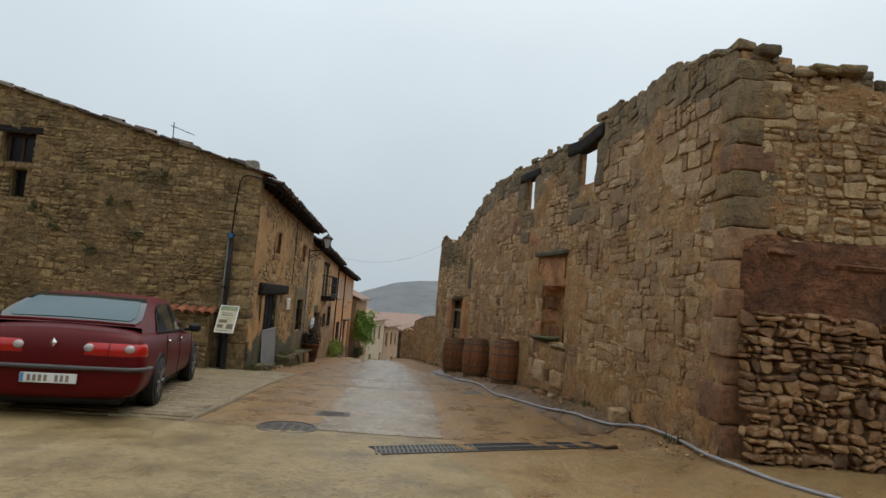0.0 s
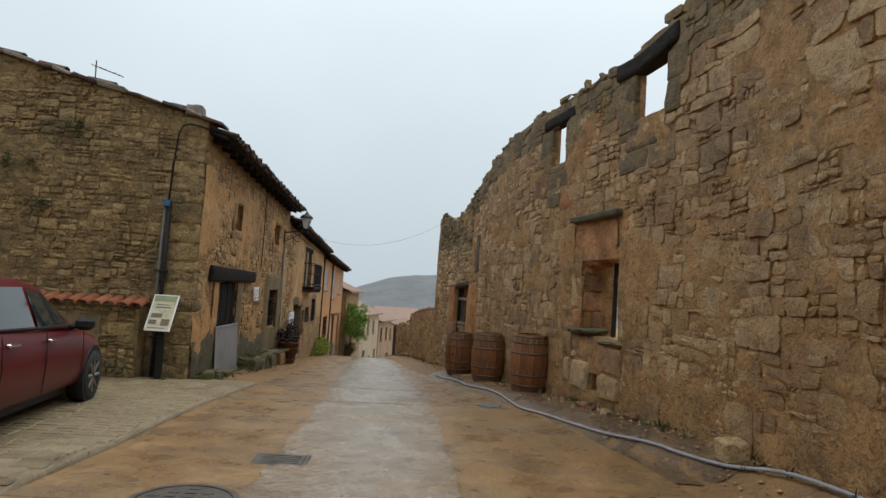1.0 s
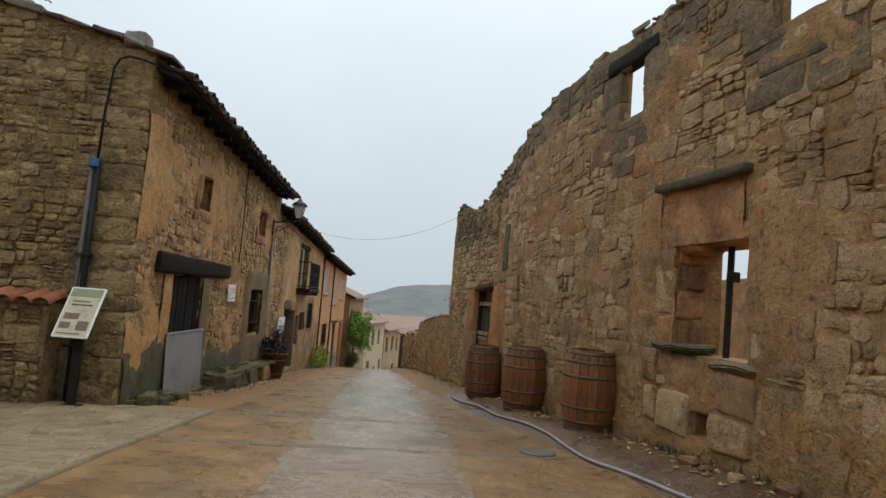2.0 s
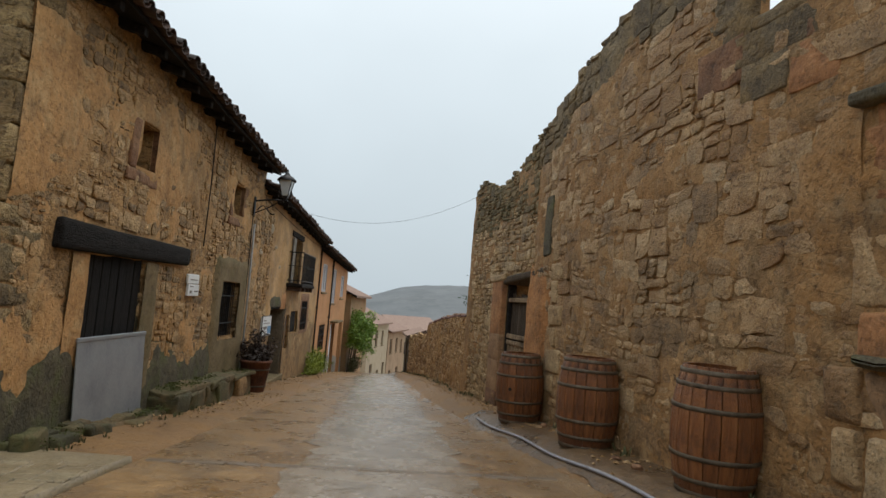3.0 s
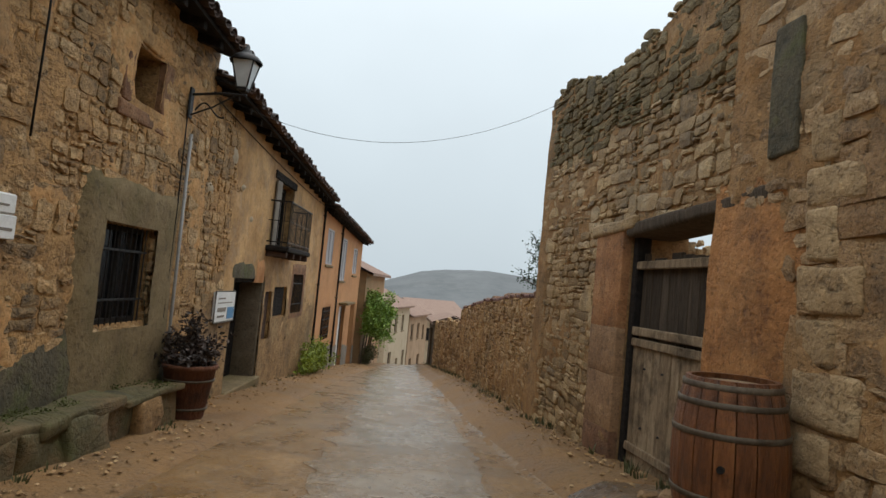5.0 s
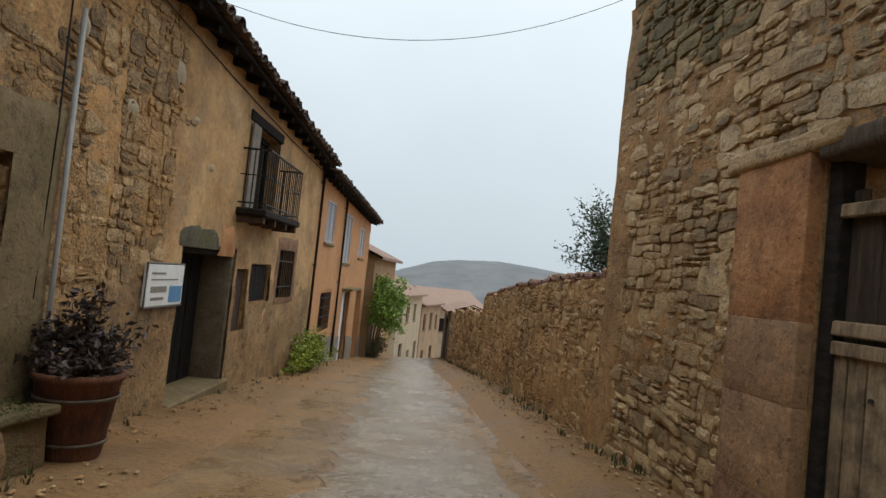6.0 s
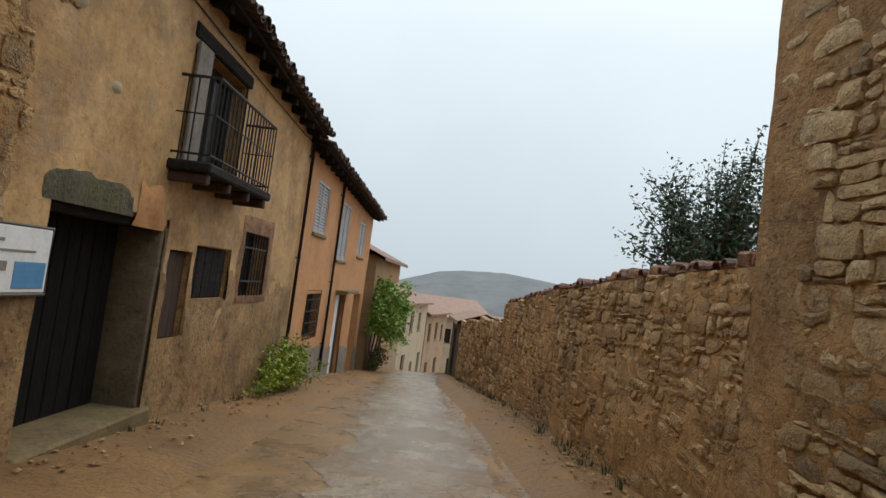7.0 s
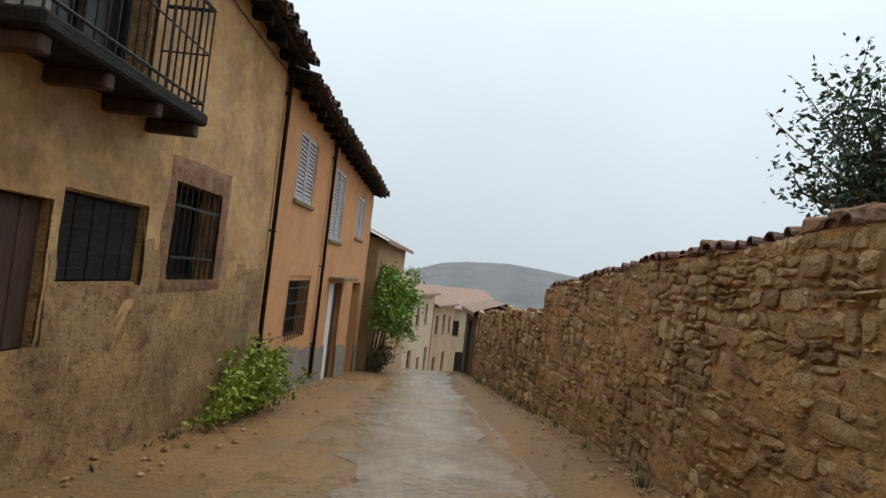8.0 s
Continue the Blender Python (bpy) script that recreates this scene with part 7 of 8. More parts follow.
def rear_point(skin, sgn, z, k):
    """A point of the bodywork, and the way out of it, from k = 0 near the badge round the rear corner to k = 1 on the flank."""
    if k < 0.6:
        x = 0.28 + 0.30 * k / 0.6
        start, way = Vector((sgn * x, -3.5, z)), Vector((0, 1, 0))
    else:
        a = radians(90 - 62 * (k - 0.6) / 0.4)
        way = Vector((-sgn * math.cos(a), math.sin(a), 0))
        start = Vector((sgn * 0.58, -1.85, z)) - way * 1.5
    _, place_, normal, _ = skin.ray_cast(start, way)
    return place_, -normal if normal.dot(way) > 0 else normal


def wrapped_patch(skin, sgn, z0, z1, k0, k1, n=18, m=4, proud=0.014):
    """A thin shell that follows the rounded bodywork, its rim sunk into it."""
    out = Mesh()
    for i in range(n + 1):
        for j in range(m + 1):
            rim = i in (0, n) or j in (0, m)
            spot, way = rear_point(skin, sgn, z0 + (z1 - z0) * j / m + 0.02 * (i / n) * (j / m - 0.5), k0 + (k1 - k0) * i / n)
            out.v.append(tuple(spot + way * (-0.004 if rim else proud)))
    for i in range(n):
        for j in range(m):
            a = i * (m + 1) + j
            out.f.append((a, a + m + 1, a + m + 2, a + 1) if sgn > 0 else (a, a + 1, a + m + 2, a + m + 1))
    return out


def dome(at, r, axis):
    q = Vector(axis).to_track_quat("Z", "Y").to_matrix()
    v, f = lathe([(r, 0.0), (r * 0.9, r * 0.28), (r * 0.6, r * 0.45), (0.001, r * 0.52)], 16)
    return [tuple(Vector(at) + q @ Vector(p)) for p in v], f


car = build_car()
cx, cy, turn = -4.70, 7.95, radians(10.4)
gz = ground_z(cx, cy) + 0.016
nose = math.atan((ground_z(cx, cy + 1.4) - ground_z(cx, cy - 1.4)) / 2.8)
car.matrix_basis = Matrix.Translation((cx, cy, gz)) @ Matrix.Rotation(turn, 4, "Z") @ Matrix.Rotation(nose, 4, "X") @ Matrix.Diagonal((1.06, 1.06, 0.95, 1.0))

OLD_WOOD = material("old_dark_barrel_wood", [(0.07, 0.025, 0.012), (0.15, 0.052, 0.022), (0.21, 0.09, 0.04)], scale=5, bump=0.8, fine=40, stretch=(4, 4, 0.8), vary=0.5, stain=((0.03, 0.015, 0.01), 3.0, 0.7))

# ---- barrels ----


def build_barrel(h=0.97, r_end=0.265, r_mid=0.335):
    barrel = thing("barrel", (0, 0, 0), "reddish-brown oak wine barrel with rusty hoops, wet", "barrel", "barrels along the ruin wall")

    def rad(z):
        k = (2 * z / h - 1)
        return r_mid - (r_mid - r_end) * k * k

    n = 18
    zs = [h * i / 8 for i in range(9)]
    v, f = [], []
    for z in zs:
        for w in (-math.pi / n + 0.012, 0.0, math.pi / n - 0.012):
            v.append((rad(z) * math.cos(w), rad(z) * math.sin(w), z))
        v.append(((rad(z) - 0.03) * math.cos(math.pi / n), (rad(z) - 0.03) * math.sin(math.pi / n), z))
        v.append(((rad(z) - 0.03) * math.cos(math.pi / n), -(rad(z) - 0.03) * math.sin(math.pi / n), z))
    for i in range(8):
        for a, b in ((0, 1), (1, 2), (2, 3), (3, 4), (4, 0)):
            f.append((5 * i + a, 5 * i + b, 5 * i + 5 + b, 5 * i + 5 + a))
    f += [(4, 3, 2, 1, 0), (40, 41, 42, 43, 44)]
    data = Mesh().add(v, f).data("stave", BARREL_WOOD)
    for k in range(n):
        place("stave", data, barrel, Matrix.Rotation(2 * math.pi * k / n, 4, "Z"))
    for z in (0.03, 0.13, 0.30, 0.66, 0.83, 0.93):
        zc = z * h / 0.97
        part("hoop", Mesh().add(*lathe([(rad(zc - 0.018) + 0.001, zc - 0.018), (rad(zc) + 0.007, zc - 0.016), (rad(zc) + 0.007, zc + 0.016), (rad(zc + 0.018) + 0.001, zc + 0.018)], 32)), RUST, barrel, smooth=True)
    head = part("head", Mesh().add(*lathe([(r_end - 0.028, h - 0.035), (0.001, h - 0.035)], 24)), GATE_WOOD, barrel, "grey weathered barrel head")
    part("inner_liner", Mesh().add(*lathe([(r_end - 0.032, 0.02), (r_mid - 0.034, h * 0.5), (r_end - 0.032, h - 0.04)], 24)), CAR_BLACK, barrel)
    part("bung", Mesh().add(*tube([(0.30, -0.12, h * 0.5), (0.325, -0.135, h * 0.5)], 0.022, 8)), DARK_WOOD, barrel)
    return barrel


first = None
for x, y, rz in ((1.74, 12.45, 20), (1.31, 14.5, 140), (0.95, 16.65, 260)):
    m = Matrix.Translation((x, y, ground_z(x, y) - 0.005)) @ Matrix.Rotation(radians(rz), 4, "Z") @ Matrix.Rotation(radians(1.0), 4, "X")
    if first is None:
        first = build_barrel()
        first.matrix_basis = m
    else:
        copy_thing(first, m)
# ---- planter with a dark shrub at the end of the bench ----
px_, py_ = -3.62, 20.15
pz_ = ground_z(px_, py_)
planter = thing("potted_shrub", (px_, py_, pz_), "dark reddish shrub in a tapered brown tub beside the bench", "plant")
part("tub", Mesh().add(*lathe([(0.001, 0.0), (0.19, 0.0), (0.2, 0.02), (0.285, 0.56), (0.305, 0.565), (0.31, 0.61), (0.275, 0.615), (0.27, 0.54)], 28, (px_, py_, pz_))), OLD_WOOD, planter, smooth=True)
for zb_ in (0.12, 0.44):
    part("band", Mesh().add(*lathe([(0.2 + zb_ * 0.158, zb_ - 0.015), (0.212 + zb_ * 0.158, zb_ - 0.012), (0.216 + zb_ * 0.158, zb_ + 0.012), (0.205 + zb_ * 0.158, zb_ + 0.015)], 28, (px_, py_, pz_))), RUST, planter, smooth=True)
part("soil", Mesh().add(*lathe([(0.276, 0.55), (0.12, 0.58), (0.001, 0.59)], 20, (px_, py_, pz_))), EARTH, planter, smooth=True)

# ---- hose along the wall ----
pts = [(3.6, 3.4), (3.0, 4.02), (2.80, 4.5), (2.72, 4.98), (2.75, 5.7), (2.74, 6.6), (2.52, 7.3), (2.26, 8.2), (1.85, 9.15), (1.57, 10.45), (1.40, 11.2), (1.32, 11.9), (1.26, 12.5), (1.13, 13.3), (0.92, 14.3), (0.77, 15.4), (0.55, 16.6), (0.45, 17.5)]
curve = []
for i in range(len(pts) - 1):
    p0, p1, p2, p3 = (Vector(pts[max(0, min(len(pts) - 1, i + k))]) for k in (-1, 0, 1, 2))
    for k in range(6):
        t = k / 6
        q = 0.5 * ((2 * p1) + (p2 - p0) * t + (2 * p0 - 5 * p1 + 4 * p2 - p3) * t * t + (3 * p1 - p0 - 3 * p2 + p3) * t ** 3)
        curve.append((q.x, q.y, ground_z(q.x, q.y) + 0.030))
tagged(part("hose", Mesh().add(*tube(curve, 0.018, 8)), RUBBER_HOSE, smooth=True), "long grey hose lying along the foot of the wall", "hose")
lid = thing("round_cover", (0.98, 11.6, ground_z(0.98, 11.6)), "flat grey round lid lying beside the hose", "lid")
part("disc", Mesh().add(*lathe([(0.001, 0.05), (0.16, 0.05), (0.19, 0.04), (0.19, 0.018)], 20, (0.98, 11.6, ground_z(0.98, 11.6)))), GREY_PIPE, lid)

# ---- covers and the drain in the street ----
mh = thing("manhole_cover", (-1.76, 6.0, ground_z(-1.76, 6.0)), "round cast iron manhole cover set in the street", "manhole cover")
z = ground_z(-1.76, 6.0) + 0.026
part("rim", Mesh().add(*lathe([(0.345, z - 0.03), (0.345, z + 0.004), (0.305, z + 0.006), (0.303, z - 0.01)], 40, (-1.76, 6.0, 0))), CAST_IRON, mh)
part("plate", Mesh().add(*lathe([(0.001, z), (0.30, z), (0.30, z - 0.02)], 40, (-1.76, 6.0, 0))), CAST_IRON, mh)
for k in range(5):
    for j in range(-3, 4):
        x, y = -1.76 + (k - 2) * 0.11, 6.0 + j * 0.08
        if math.hypot(x + 1.76, y - 6.0) < 0.26:
            part("stud", Mesh().add(*block(x - 0.035, x + 0.035, y - 0.018, y + 0.018, z - 0.002, z + 0.006, 0.003)), CAST_IRON, mh)
ic = thing("inspection_cover", (-1.39, 7.3, ground_z(-1.39, 7.3)), "square cast iron inspection cover in the street", "manhole cover")
z = ground_z(-1.39, 7.3) + 0.024
part("frame", Mesh().add(*block(-1.62, -1.16, 7.12, 7.5, z - 0.03, z + 0.004, 0.006)), CAST_IRON, ic)
part("plate", Mesh().add(*block(-1.585, -1.195, 7.155, 7.465, z - 0.01, z + 0.010, 0.006)), CAST_IRON, ic)
for k in range(5):
    part("rib", Mesh().add(*block(-1.55, -1.23, 7.18 + k * 0.056, 7.20 + k * 0.056, z + 0.008, z + 0.015, 0.002)), CAST_IRON, ic)
drain = thing("drain_grate", (1.0, 5.75, ground_z(1.0, 5.75)), "long dark slotted drain grate running across the street", "drain")
ang = math.atan2(6.50 - 5.08, 2.35 + 0.69)


def F_drain(s, z, d):
    x, y = -0.69 + s * math.cos(ang) - d * math.sin(ang), 5.08 + s * math.sin(ang) + d * math.cos(ang)
    return (x, y, ground_z(x, y) + 0.014 + z)


def drain_strip(s0, s1, z0, z1, d0, d1):
    """A bar along the drain that follows the lie of the street."""
    v, f = [], []
    n = max(1, int((s1 - s0) / 0.15))
    for i in range(n + 1):
        s = s0 + (s1 - s0) * i / n
        v += [F_drain(s, z0, d0), F_drain(s, z0, d1), F_drain(s, z1, d1), F_drain(s, z1, d0)]
    for i in range(n):
        for k in range(4):
            f.append((4 * i + k, 4 * i + (k + 1) % 4, 4 * i + 4 + (k + 1) % 4, 4 * i + 4 + k))
    f += [(3, 2, 1, 0), (4 * n, 4 * n + 1, 4 * n + 2, 4 * n + 3)]
    return v, f


part("channel", Mesh().add(*drain_strip(0, 3.1, -0.03, 0.006, -0.17, 0.17)), CAR_BLACK, drain)
for d in (-0.185, 0.165):
    part("edge_rail", Mesh().add(*drain_strip(-0.01, 3.11, -0.03, 0.012, d, d + 0.02)), CAST_IRON, drain)
for i in range(62):
    s = 3.09 * i / 61
    if s < 1.2 or i % 3 == 0:
        v, f = block(s - 0.012, s + 0.012, -0.165, 0.165, -0.005, 0.012, 0.002)
        part("slat", Mesh().add(*framed(F_drain, ([(a + b_ * 0.35, b_, c_) for a, b_, c_ in v], f))), GREY_PIPE if s < 1.2 else CAR_BLACK, drain)
part("centre_bar", Mesh().add(*drain_strip(0, 3.1, -0.004, 0.013, -0.016, 0.016)), GREY_PIPE, drain)
rng = random.Random(51)
for s0, s1, d0, d1 in ((1.0, 1.12, -0.1, 0.17), (2.02, 2.22, -0.05, 0.17), (2.26, 2.36, -0.17, 0.0), (2.62, 2.74, -0.17, 0.17), (2.95, 3.12, -0.17, 0.17)):
    part("silt", Mesh().add(*worn_slab(F_drain, s0, s1, -0.01, 0.024, d0, d1, 0.012, 0.03, s0)), EARTH, drain, "wet sandy silt clogging the slots", smooth=True)

# ---- information panel at the corner ----
panel = thing("information_panel", (-4.3, 12.25, ground_z(-4.3, 12.25)), "tilted lectern information panel with a faded print on a dark post", "sign")
m4 = Matrix.Translation((-4.31, 12.30, 0.835)) @ Matrix.Rotation(radians(-31), 4, "X")


def in_panel(x0, x1, z0, z1, y0, y1, c=0.003):
    v, f = block(x0, x1, y0, y1, z0, z1, c)
    return [tuple(m4 @ Vector(p)) for p in v], f


board = part("board", Mesh().add(*in_panel(-0.2, 0.2, -0.33, 0.33, -0.012, 0.012, 0.005)), WHITE_PAINT, panel, "pale framed board")
part("print", Mesh().add(*in_panel(-0.18, 0.18, -0.31, 0.20, -0.0165, -0.0125, 0.001)), PANEL_PAPER, board)
part("print", Mesh().add(*in_panel(-0.18, 0.18, 0.202, 0.31, -0.0165, -0.0125, 0.001)), PANEL_GREEN, board)
for x0, x1, z0, z1 in ((-0.15, 0.02, -0.10, -0.02), (-0.16, -0.04, -0.22, -0.14), (0.03, 0.16, -0.24, -0.12), (-0.12, 0.12, 0.08, 0.10), (-0.12, 0.08, 0.13, 0.145), (-0.15, 0.1, -0.29, -0.275)):
    part("print_bar", Mesh().add(*in_panel(x0, x1, z0, z1, -0.0195, -0.017, 0.0008)), INK if z1 > 0 else JOINT_STONE, board)
part("post", Mesh().add(*block(-4.36, -4.26, 12.33, 12.39, ground_z(-4.3, 12.3) - 0.05, 0.80, 0.008)), BLACK_PIPE, panel, "dark steel post")
part("base_plate", Mesh().add(*block(-4.42, -4.20, 12.27, 12.45, ground_z(-4.3, 12.3), ground_z(-4.3, 12.3) + 0.03, 0.006)), BLACK_PIPE, panel)

PALE_PIPE = material("pale_grey_pipe", [(0.26, 0.25, 0.23), (0.36, 0.35, 0.33)], scale=6, bump=0.1, rough=0.5)

# ---- conduits on the house corner ----
con = thing("conduit", (-4.5, 12.6, ground_z(-4.5, 12.6)), "black cable conduit with a blue clip climbing the house corner", "pipe")
part("duct", Mesh().add(*tube([(-4.47, 12.585, -0.35), (-4.46, 12.585, 1.2), (-4.46, 12.585, 2.66)], 0.034, 10)), BLACK_PIPE, con, smooth=True)
part("duct", Mesh().add(*tube([(-4.545, 12.59, -0.35), (-4.545, 12.59, 1.2), (-4.53, 12.59, 2.66)], 0.026, 8)), GREY_PIPE, con, smooth=True)
part("cable", Mesh().add(*tube([(-4.48, 12.585, 2.6), (-4.46, 12.585, 3.3), (-4.42, 12.585, 3.85), (-4.36, 12.585, 3.98), (-4.25, 12.58, 4.02), (-4.1, 12.58, 4.0), (-3.9, 12.6, 3.95)], 0.016, 8)), BLACK_PIPE, con, smooth=True)
part("clip", Mesh().add(*tube([(-4.50, 12.58, 2.60), (-4.50, 12.58, 2.70)], 0.062, 12)), BLUE_TAPE, con, "blue plastic clip")
for z in (0.4, 1.5):
    part("pipe_clip", Mesh().add(*block(-4.59, -4.4, 12.54, 12.63, z, z + 0.03, 0.004)), IRON, con)
for n_, y, z0, z1, r, mat in (("cable", 17.35, 1.75, 3.65, 0.009, BLACK_PIPE), ("cable", 20.0, 0.3, 2.9, 0.008, BLACK_PIPE)):
    k = part(n_, Mesh().add(*tube([F_left(y, z0, 0.05), F_left(y + 0.02, (z0 + z1) / 2, 0.055), F_left(y, z1, 0.05)], r, 6)), mat, smooth=True)
    tagged(k, "thin black cable hanging down the house front", "cable")
tagged(part("pipe", Mesh().add(*tube([F_left(20.18, -0.95, 0.075), F_left(20.17, 0.6, 0.07), F_left(20.15, 2.45, 0.06)], 0.02, 8)), PALE_PIPE, smooth=True), "pale grey water pipe down the house front", "pipe")

# ---- low meter housing with a tile top beside the gable ----
box = thing("meter_housing", (-5.3, 12.45, ground_z(-5.3, 12.4)), "low stone meter housing topped with orange tiles", "housing")


def F_box(s, z, d):
    return (s, 12.30 - d, z)


core = part("body", wall_core(F_box, -7.2, -4.66, flat(-0.7), flat(0.90), [], 0.34), GABLE_MORTAR, box)
rng = random.Random(61)
st = rubble(F_box, -7.2, -4.66, flat(-0.5), flat(0.88), [(-5.80, -5.26, 0.28, 0.73)], (0.08, 0.16), (0.14, 0.36), 0.035, rng, ragged=False)
lay_stones(st, core, GABLE_STONE, lambda s, z: True)
part("meter_door", Mesh().add(*slab(F_box, -5.80, -5.26, 0.28, 0.73, -0.02, 0.02, 0.006)), CEMENT, box, "plain cement-coloured meter door")
part("door_frame", Mesh().add(*tube([F_box(-5.80, 0.28, 0.02), F_box(-5.80, 0.73, 0.02), F_box(-5.26, 0.73, 0.02), F_box(-5.26, 0.28, 0.02)], 0.009, 6)), GREY_DADO, box)
orange_tile = tile_mesh("coping_tile", ORANGE_TILE, True, 0.42, 0.10, 0.085)
x = -7.15
while x < -4.6:
    mm = Matrix.Translation((x, 12.16, 0.91)) @ Matrix.Rotation(rng.uniform(-0.05, 0.05), 4, "Z") @ Matrix.Rotation(radians(14), 4, "X")
    place("tile", orange_tile, box, mm)
    x += 0.205

# ---- sheet metal across the old door, plaque, notice board ----
sheet_m = thing("metal_sheet", F_left(14.8, -0.5, 0.05), "plain grey galvanised sheet leaning across the doorway", "metal sheet")
v, f = block(13.98, 15.55, -0.012, 0.0, -0.52, 0.52, 0.003)
part("panel", Mesh().add(*framed(F_left, ([(s, d + 0.07 + (0.5 - z) * 0.05, z) for s, d, z in v], f))), GALVANISED, sheet_m)
v, f = block(13.97, 15.56, -0.016, 0.010, 0.50, 0.545, 0.006)
part("folded_edge", Mesh().add(*framed(F_left, ([(s, d + 0.07, z) for s, d, z in v], f))), GALVANISED, sheet_m, "bright folded edge")
pl = thing("wall_plaque", F_left(17.07, 1.0, 0.06), "white ceramic plaque with worn dark marks on the wall", "plaque")
part("tile", Mesh().add(*slab(F_left, 16.86, 17.30, 0.99, 1.16, 0.03, 0.07, 0.006)), WHITE_PAINT, pl)
part("tile", Mesh().add(*slab(F_left, 16.82, 17.28, 1.165, 1.31, 0.03, 0.07, 0.02)), WHITE_PAINT, pl)
for s0, s1, z0, z1 in ((16.90, 17.05, 1.12, 1.135), (17.1, 17.26, 1.05, 1.07), (16.92, 17.0, 1.03, 1.07), (16.9, 17.2, 1.22, 1.235)):
    part("mark_bar", Mesh().add(*slab(F_left, s0, s1, z0, z1, 0.069, 0.073, 0.001)), GREY_DADO, pl)
nb = thing("notice_board", F_left(22.0, 0.15, 0.06), "white and blue notice board fixed to the house front", "sign")
bd_ = part("board", Mesh().add(*slab(F_left, 21.62, 22.45, 0.16, 0.58, 0.03, 0.08, 0.008)), WHITE_PAINT, nb)
part("blue_field", Mesh().add(*slab(F_left, 22.12, 22.42, 0.19, 0.36, 0.079, 0.084, 0.001)), BLUE_PRINT, bd_)
part("frame", Mesh().add(*tube([F_left(21.61, 0.15, 0.07), F_left(21.61, 0.59, 0.07), F_left(22.46, 0.59, 0.07), F_left(22.46, 0.15, 0.07), F_left(21.61, 0.15, 0.07)], 0.012, 6)), GREY_PIPE, bd_)
for s0, s1, z0, z1 in ((21.7, 22.0, 0.48, 0.5), (21.7, 22.3, 0.42, 0.435), (21.7, 22.05, 0.3, 0.36), (21.72, 22.0, 0.22, 0.25)):
    part("text_bar", Mesh().add(*slab(F_left, s0, s1, z0, z1, 0.079, 0.084, 0.001)), GREY_DADO, bd_)

MOSSY = material("mossy_bench_stone", [(0.028, 0.026, 0.010), (0.064, 0.056, 0.021), (0.108, 0.084, 0.037)], scale=4, vary=0.6, bump=0.8, fine=30, stain=[((0.07, 0.07, 0.018), 2.0, 0.85), ((0.22, 0.12, 0.05), 0.9, 0.5)], cracks=0.24, crack_scale=3.0)

# ---- stone bench along the front, mossy at its foot ----
bench = thing("stone_bench", F_left(18.2, -0.7, 0.25), "rough mossy stone bench built against the house front", "bench")
rng = random.Random(71)
y = 12.85
while y < 15.9:
    w = rng.uniform(0.22, 0.5)
    g0 = line(SLOPE, y)
    d1 = 0.36 + rng.uniform(-0.08, 0.06)
    for d0, d2 in ((0.0, d1 * 0.55), (d1 * 0.55, d1)):
        part("stone", Mesh().add(*worn_slab(F_left, y - 0.01, y + w, g0 - 0.15, g0 + (0.15 if y < 13.9 else 0.09) + rng.uniform(-0.05, 0.04), d0, d2, 0.03, 0.05, y + d0)), MOSSY, bench, smooth=True)
    y += w
y = 15.9
while y < 19.75:
    w = min(rng.uniform(0.3, 0.75), 19.85 - y)
    g0 = line(SLOPE, y)
    hgt = line([(15.6, 0.28), (18, 0.38), (20.6, 0.45)], y) + rng.uniform(-0.05, 0.0)
    part("stone", Mesh().add(*worn_slab(F_left, y - 0.01, y + w, g0 - 0.15, g0 + hgt, 0.0, 0.40 + rng.uniform(-0.06, 0.05), 0.04, 0.06, y)), rng.choice((MOSSY, MOSSY, BROWN_RENDER)), bench, smooth=True)
    y += w
y = 15.9
while y < 19.7:
    w = min(rng.uniform(0.9, 1.5), 19.85 - y)
    zt = line(SLOPE, y + w / 2) + line([(15.6, 0.28), (18, 0.38), (20.6, 0.45)], y + w / 2)
    part("seat_slab", Mesh().add(*worn_slab(F_left, y, y + w - 0.01, zt - 0.06 + rng.uniform(-0.03, 0.02), zt + 0.03 + rng.uniform(-0.025, 0.03), 0.0, 0.44 + rng.uniform(-0.06, 0.03), 0.02, 0.045, y * 2)), MOSSY, bench, smooth=True)
    y += w

# ---- street lamp on a bracket ----
lamp = thing("street_lamp", F_left(20.08, 2.8, 0.0), "black iron wall lantern with pale glass on a scrolled bracket", "lamp")
part("wall_plate", Mesh().add(*slab(F_left, 20.03, 20.13, 2.62, 2.98, 0.03, 0.055, 0.006)), IRON, lamp)
part("arm", Mesh().add(*tube([F_left(20.08, 2.9, 0.04), F_left(20.1, 2.95, 0.35), F_left(20.12, 2.96, 0.66)], 0.016, 8)), IRON, lamp)
scroll = []
for k in range(15):
    w = k / 14 * math.pi * 1.6
    scroll.append(F_left(20.08, 2.72 + 0.11 * math.sin(w) * (1 - k / 30), 0.10 + 0.34 * k / 14))
part("scroll", Mesh().add(*tube(scroll, 0.010, 6)), IRON, lamp)
part("scroll", Mesh().add(*tube([F_left(20.08, 2.66, 0.05), F_left(20.09, 2.78, 0.3), F_left(20.1, 2.93, 0.52)], 0.010, 6)), IRON, lamp)
lx, ly, lz = F_left(20.15, 3.0, 0.60)
lantern = part("lantern", Mesh().add(*lathe([(0.03, 0.0), (0.075, 0.015), (0.085, 0.05), (0.075, 0.055)], 4, (lx, ly, lz), radians(45), radians(405))), IRON, lamp)
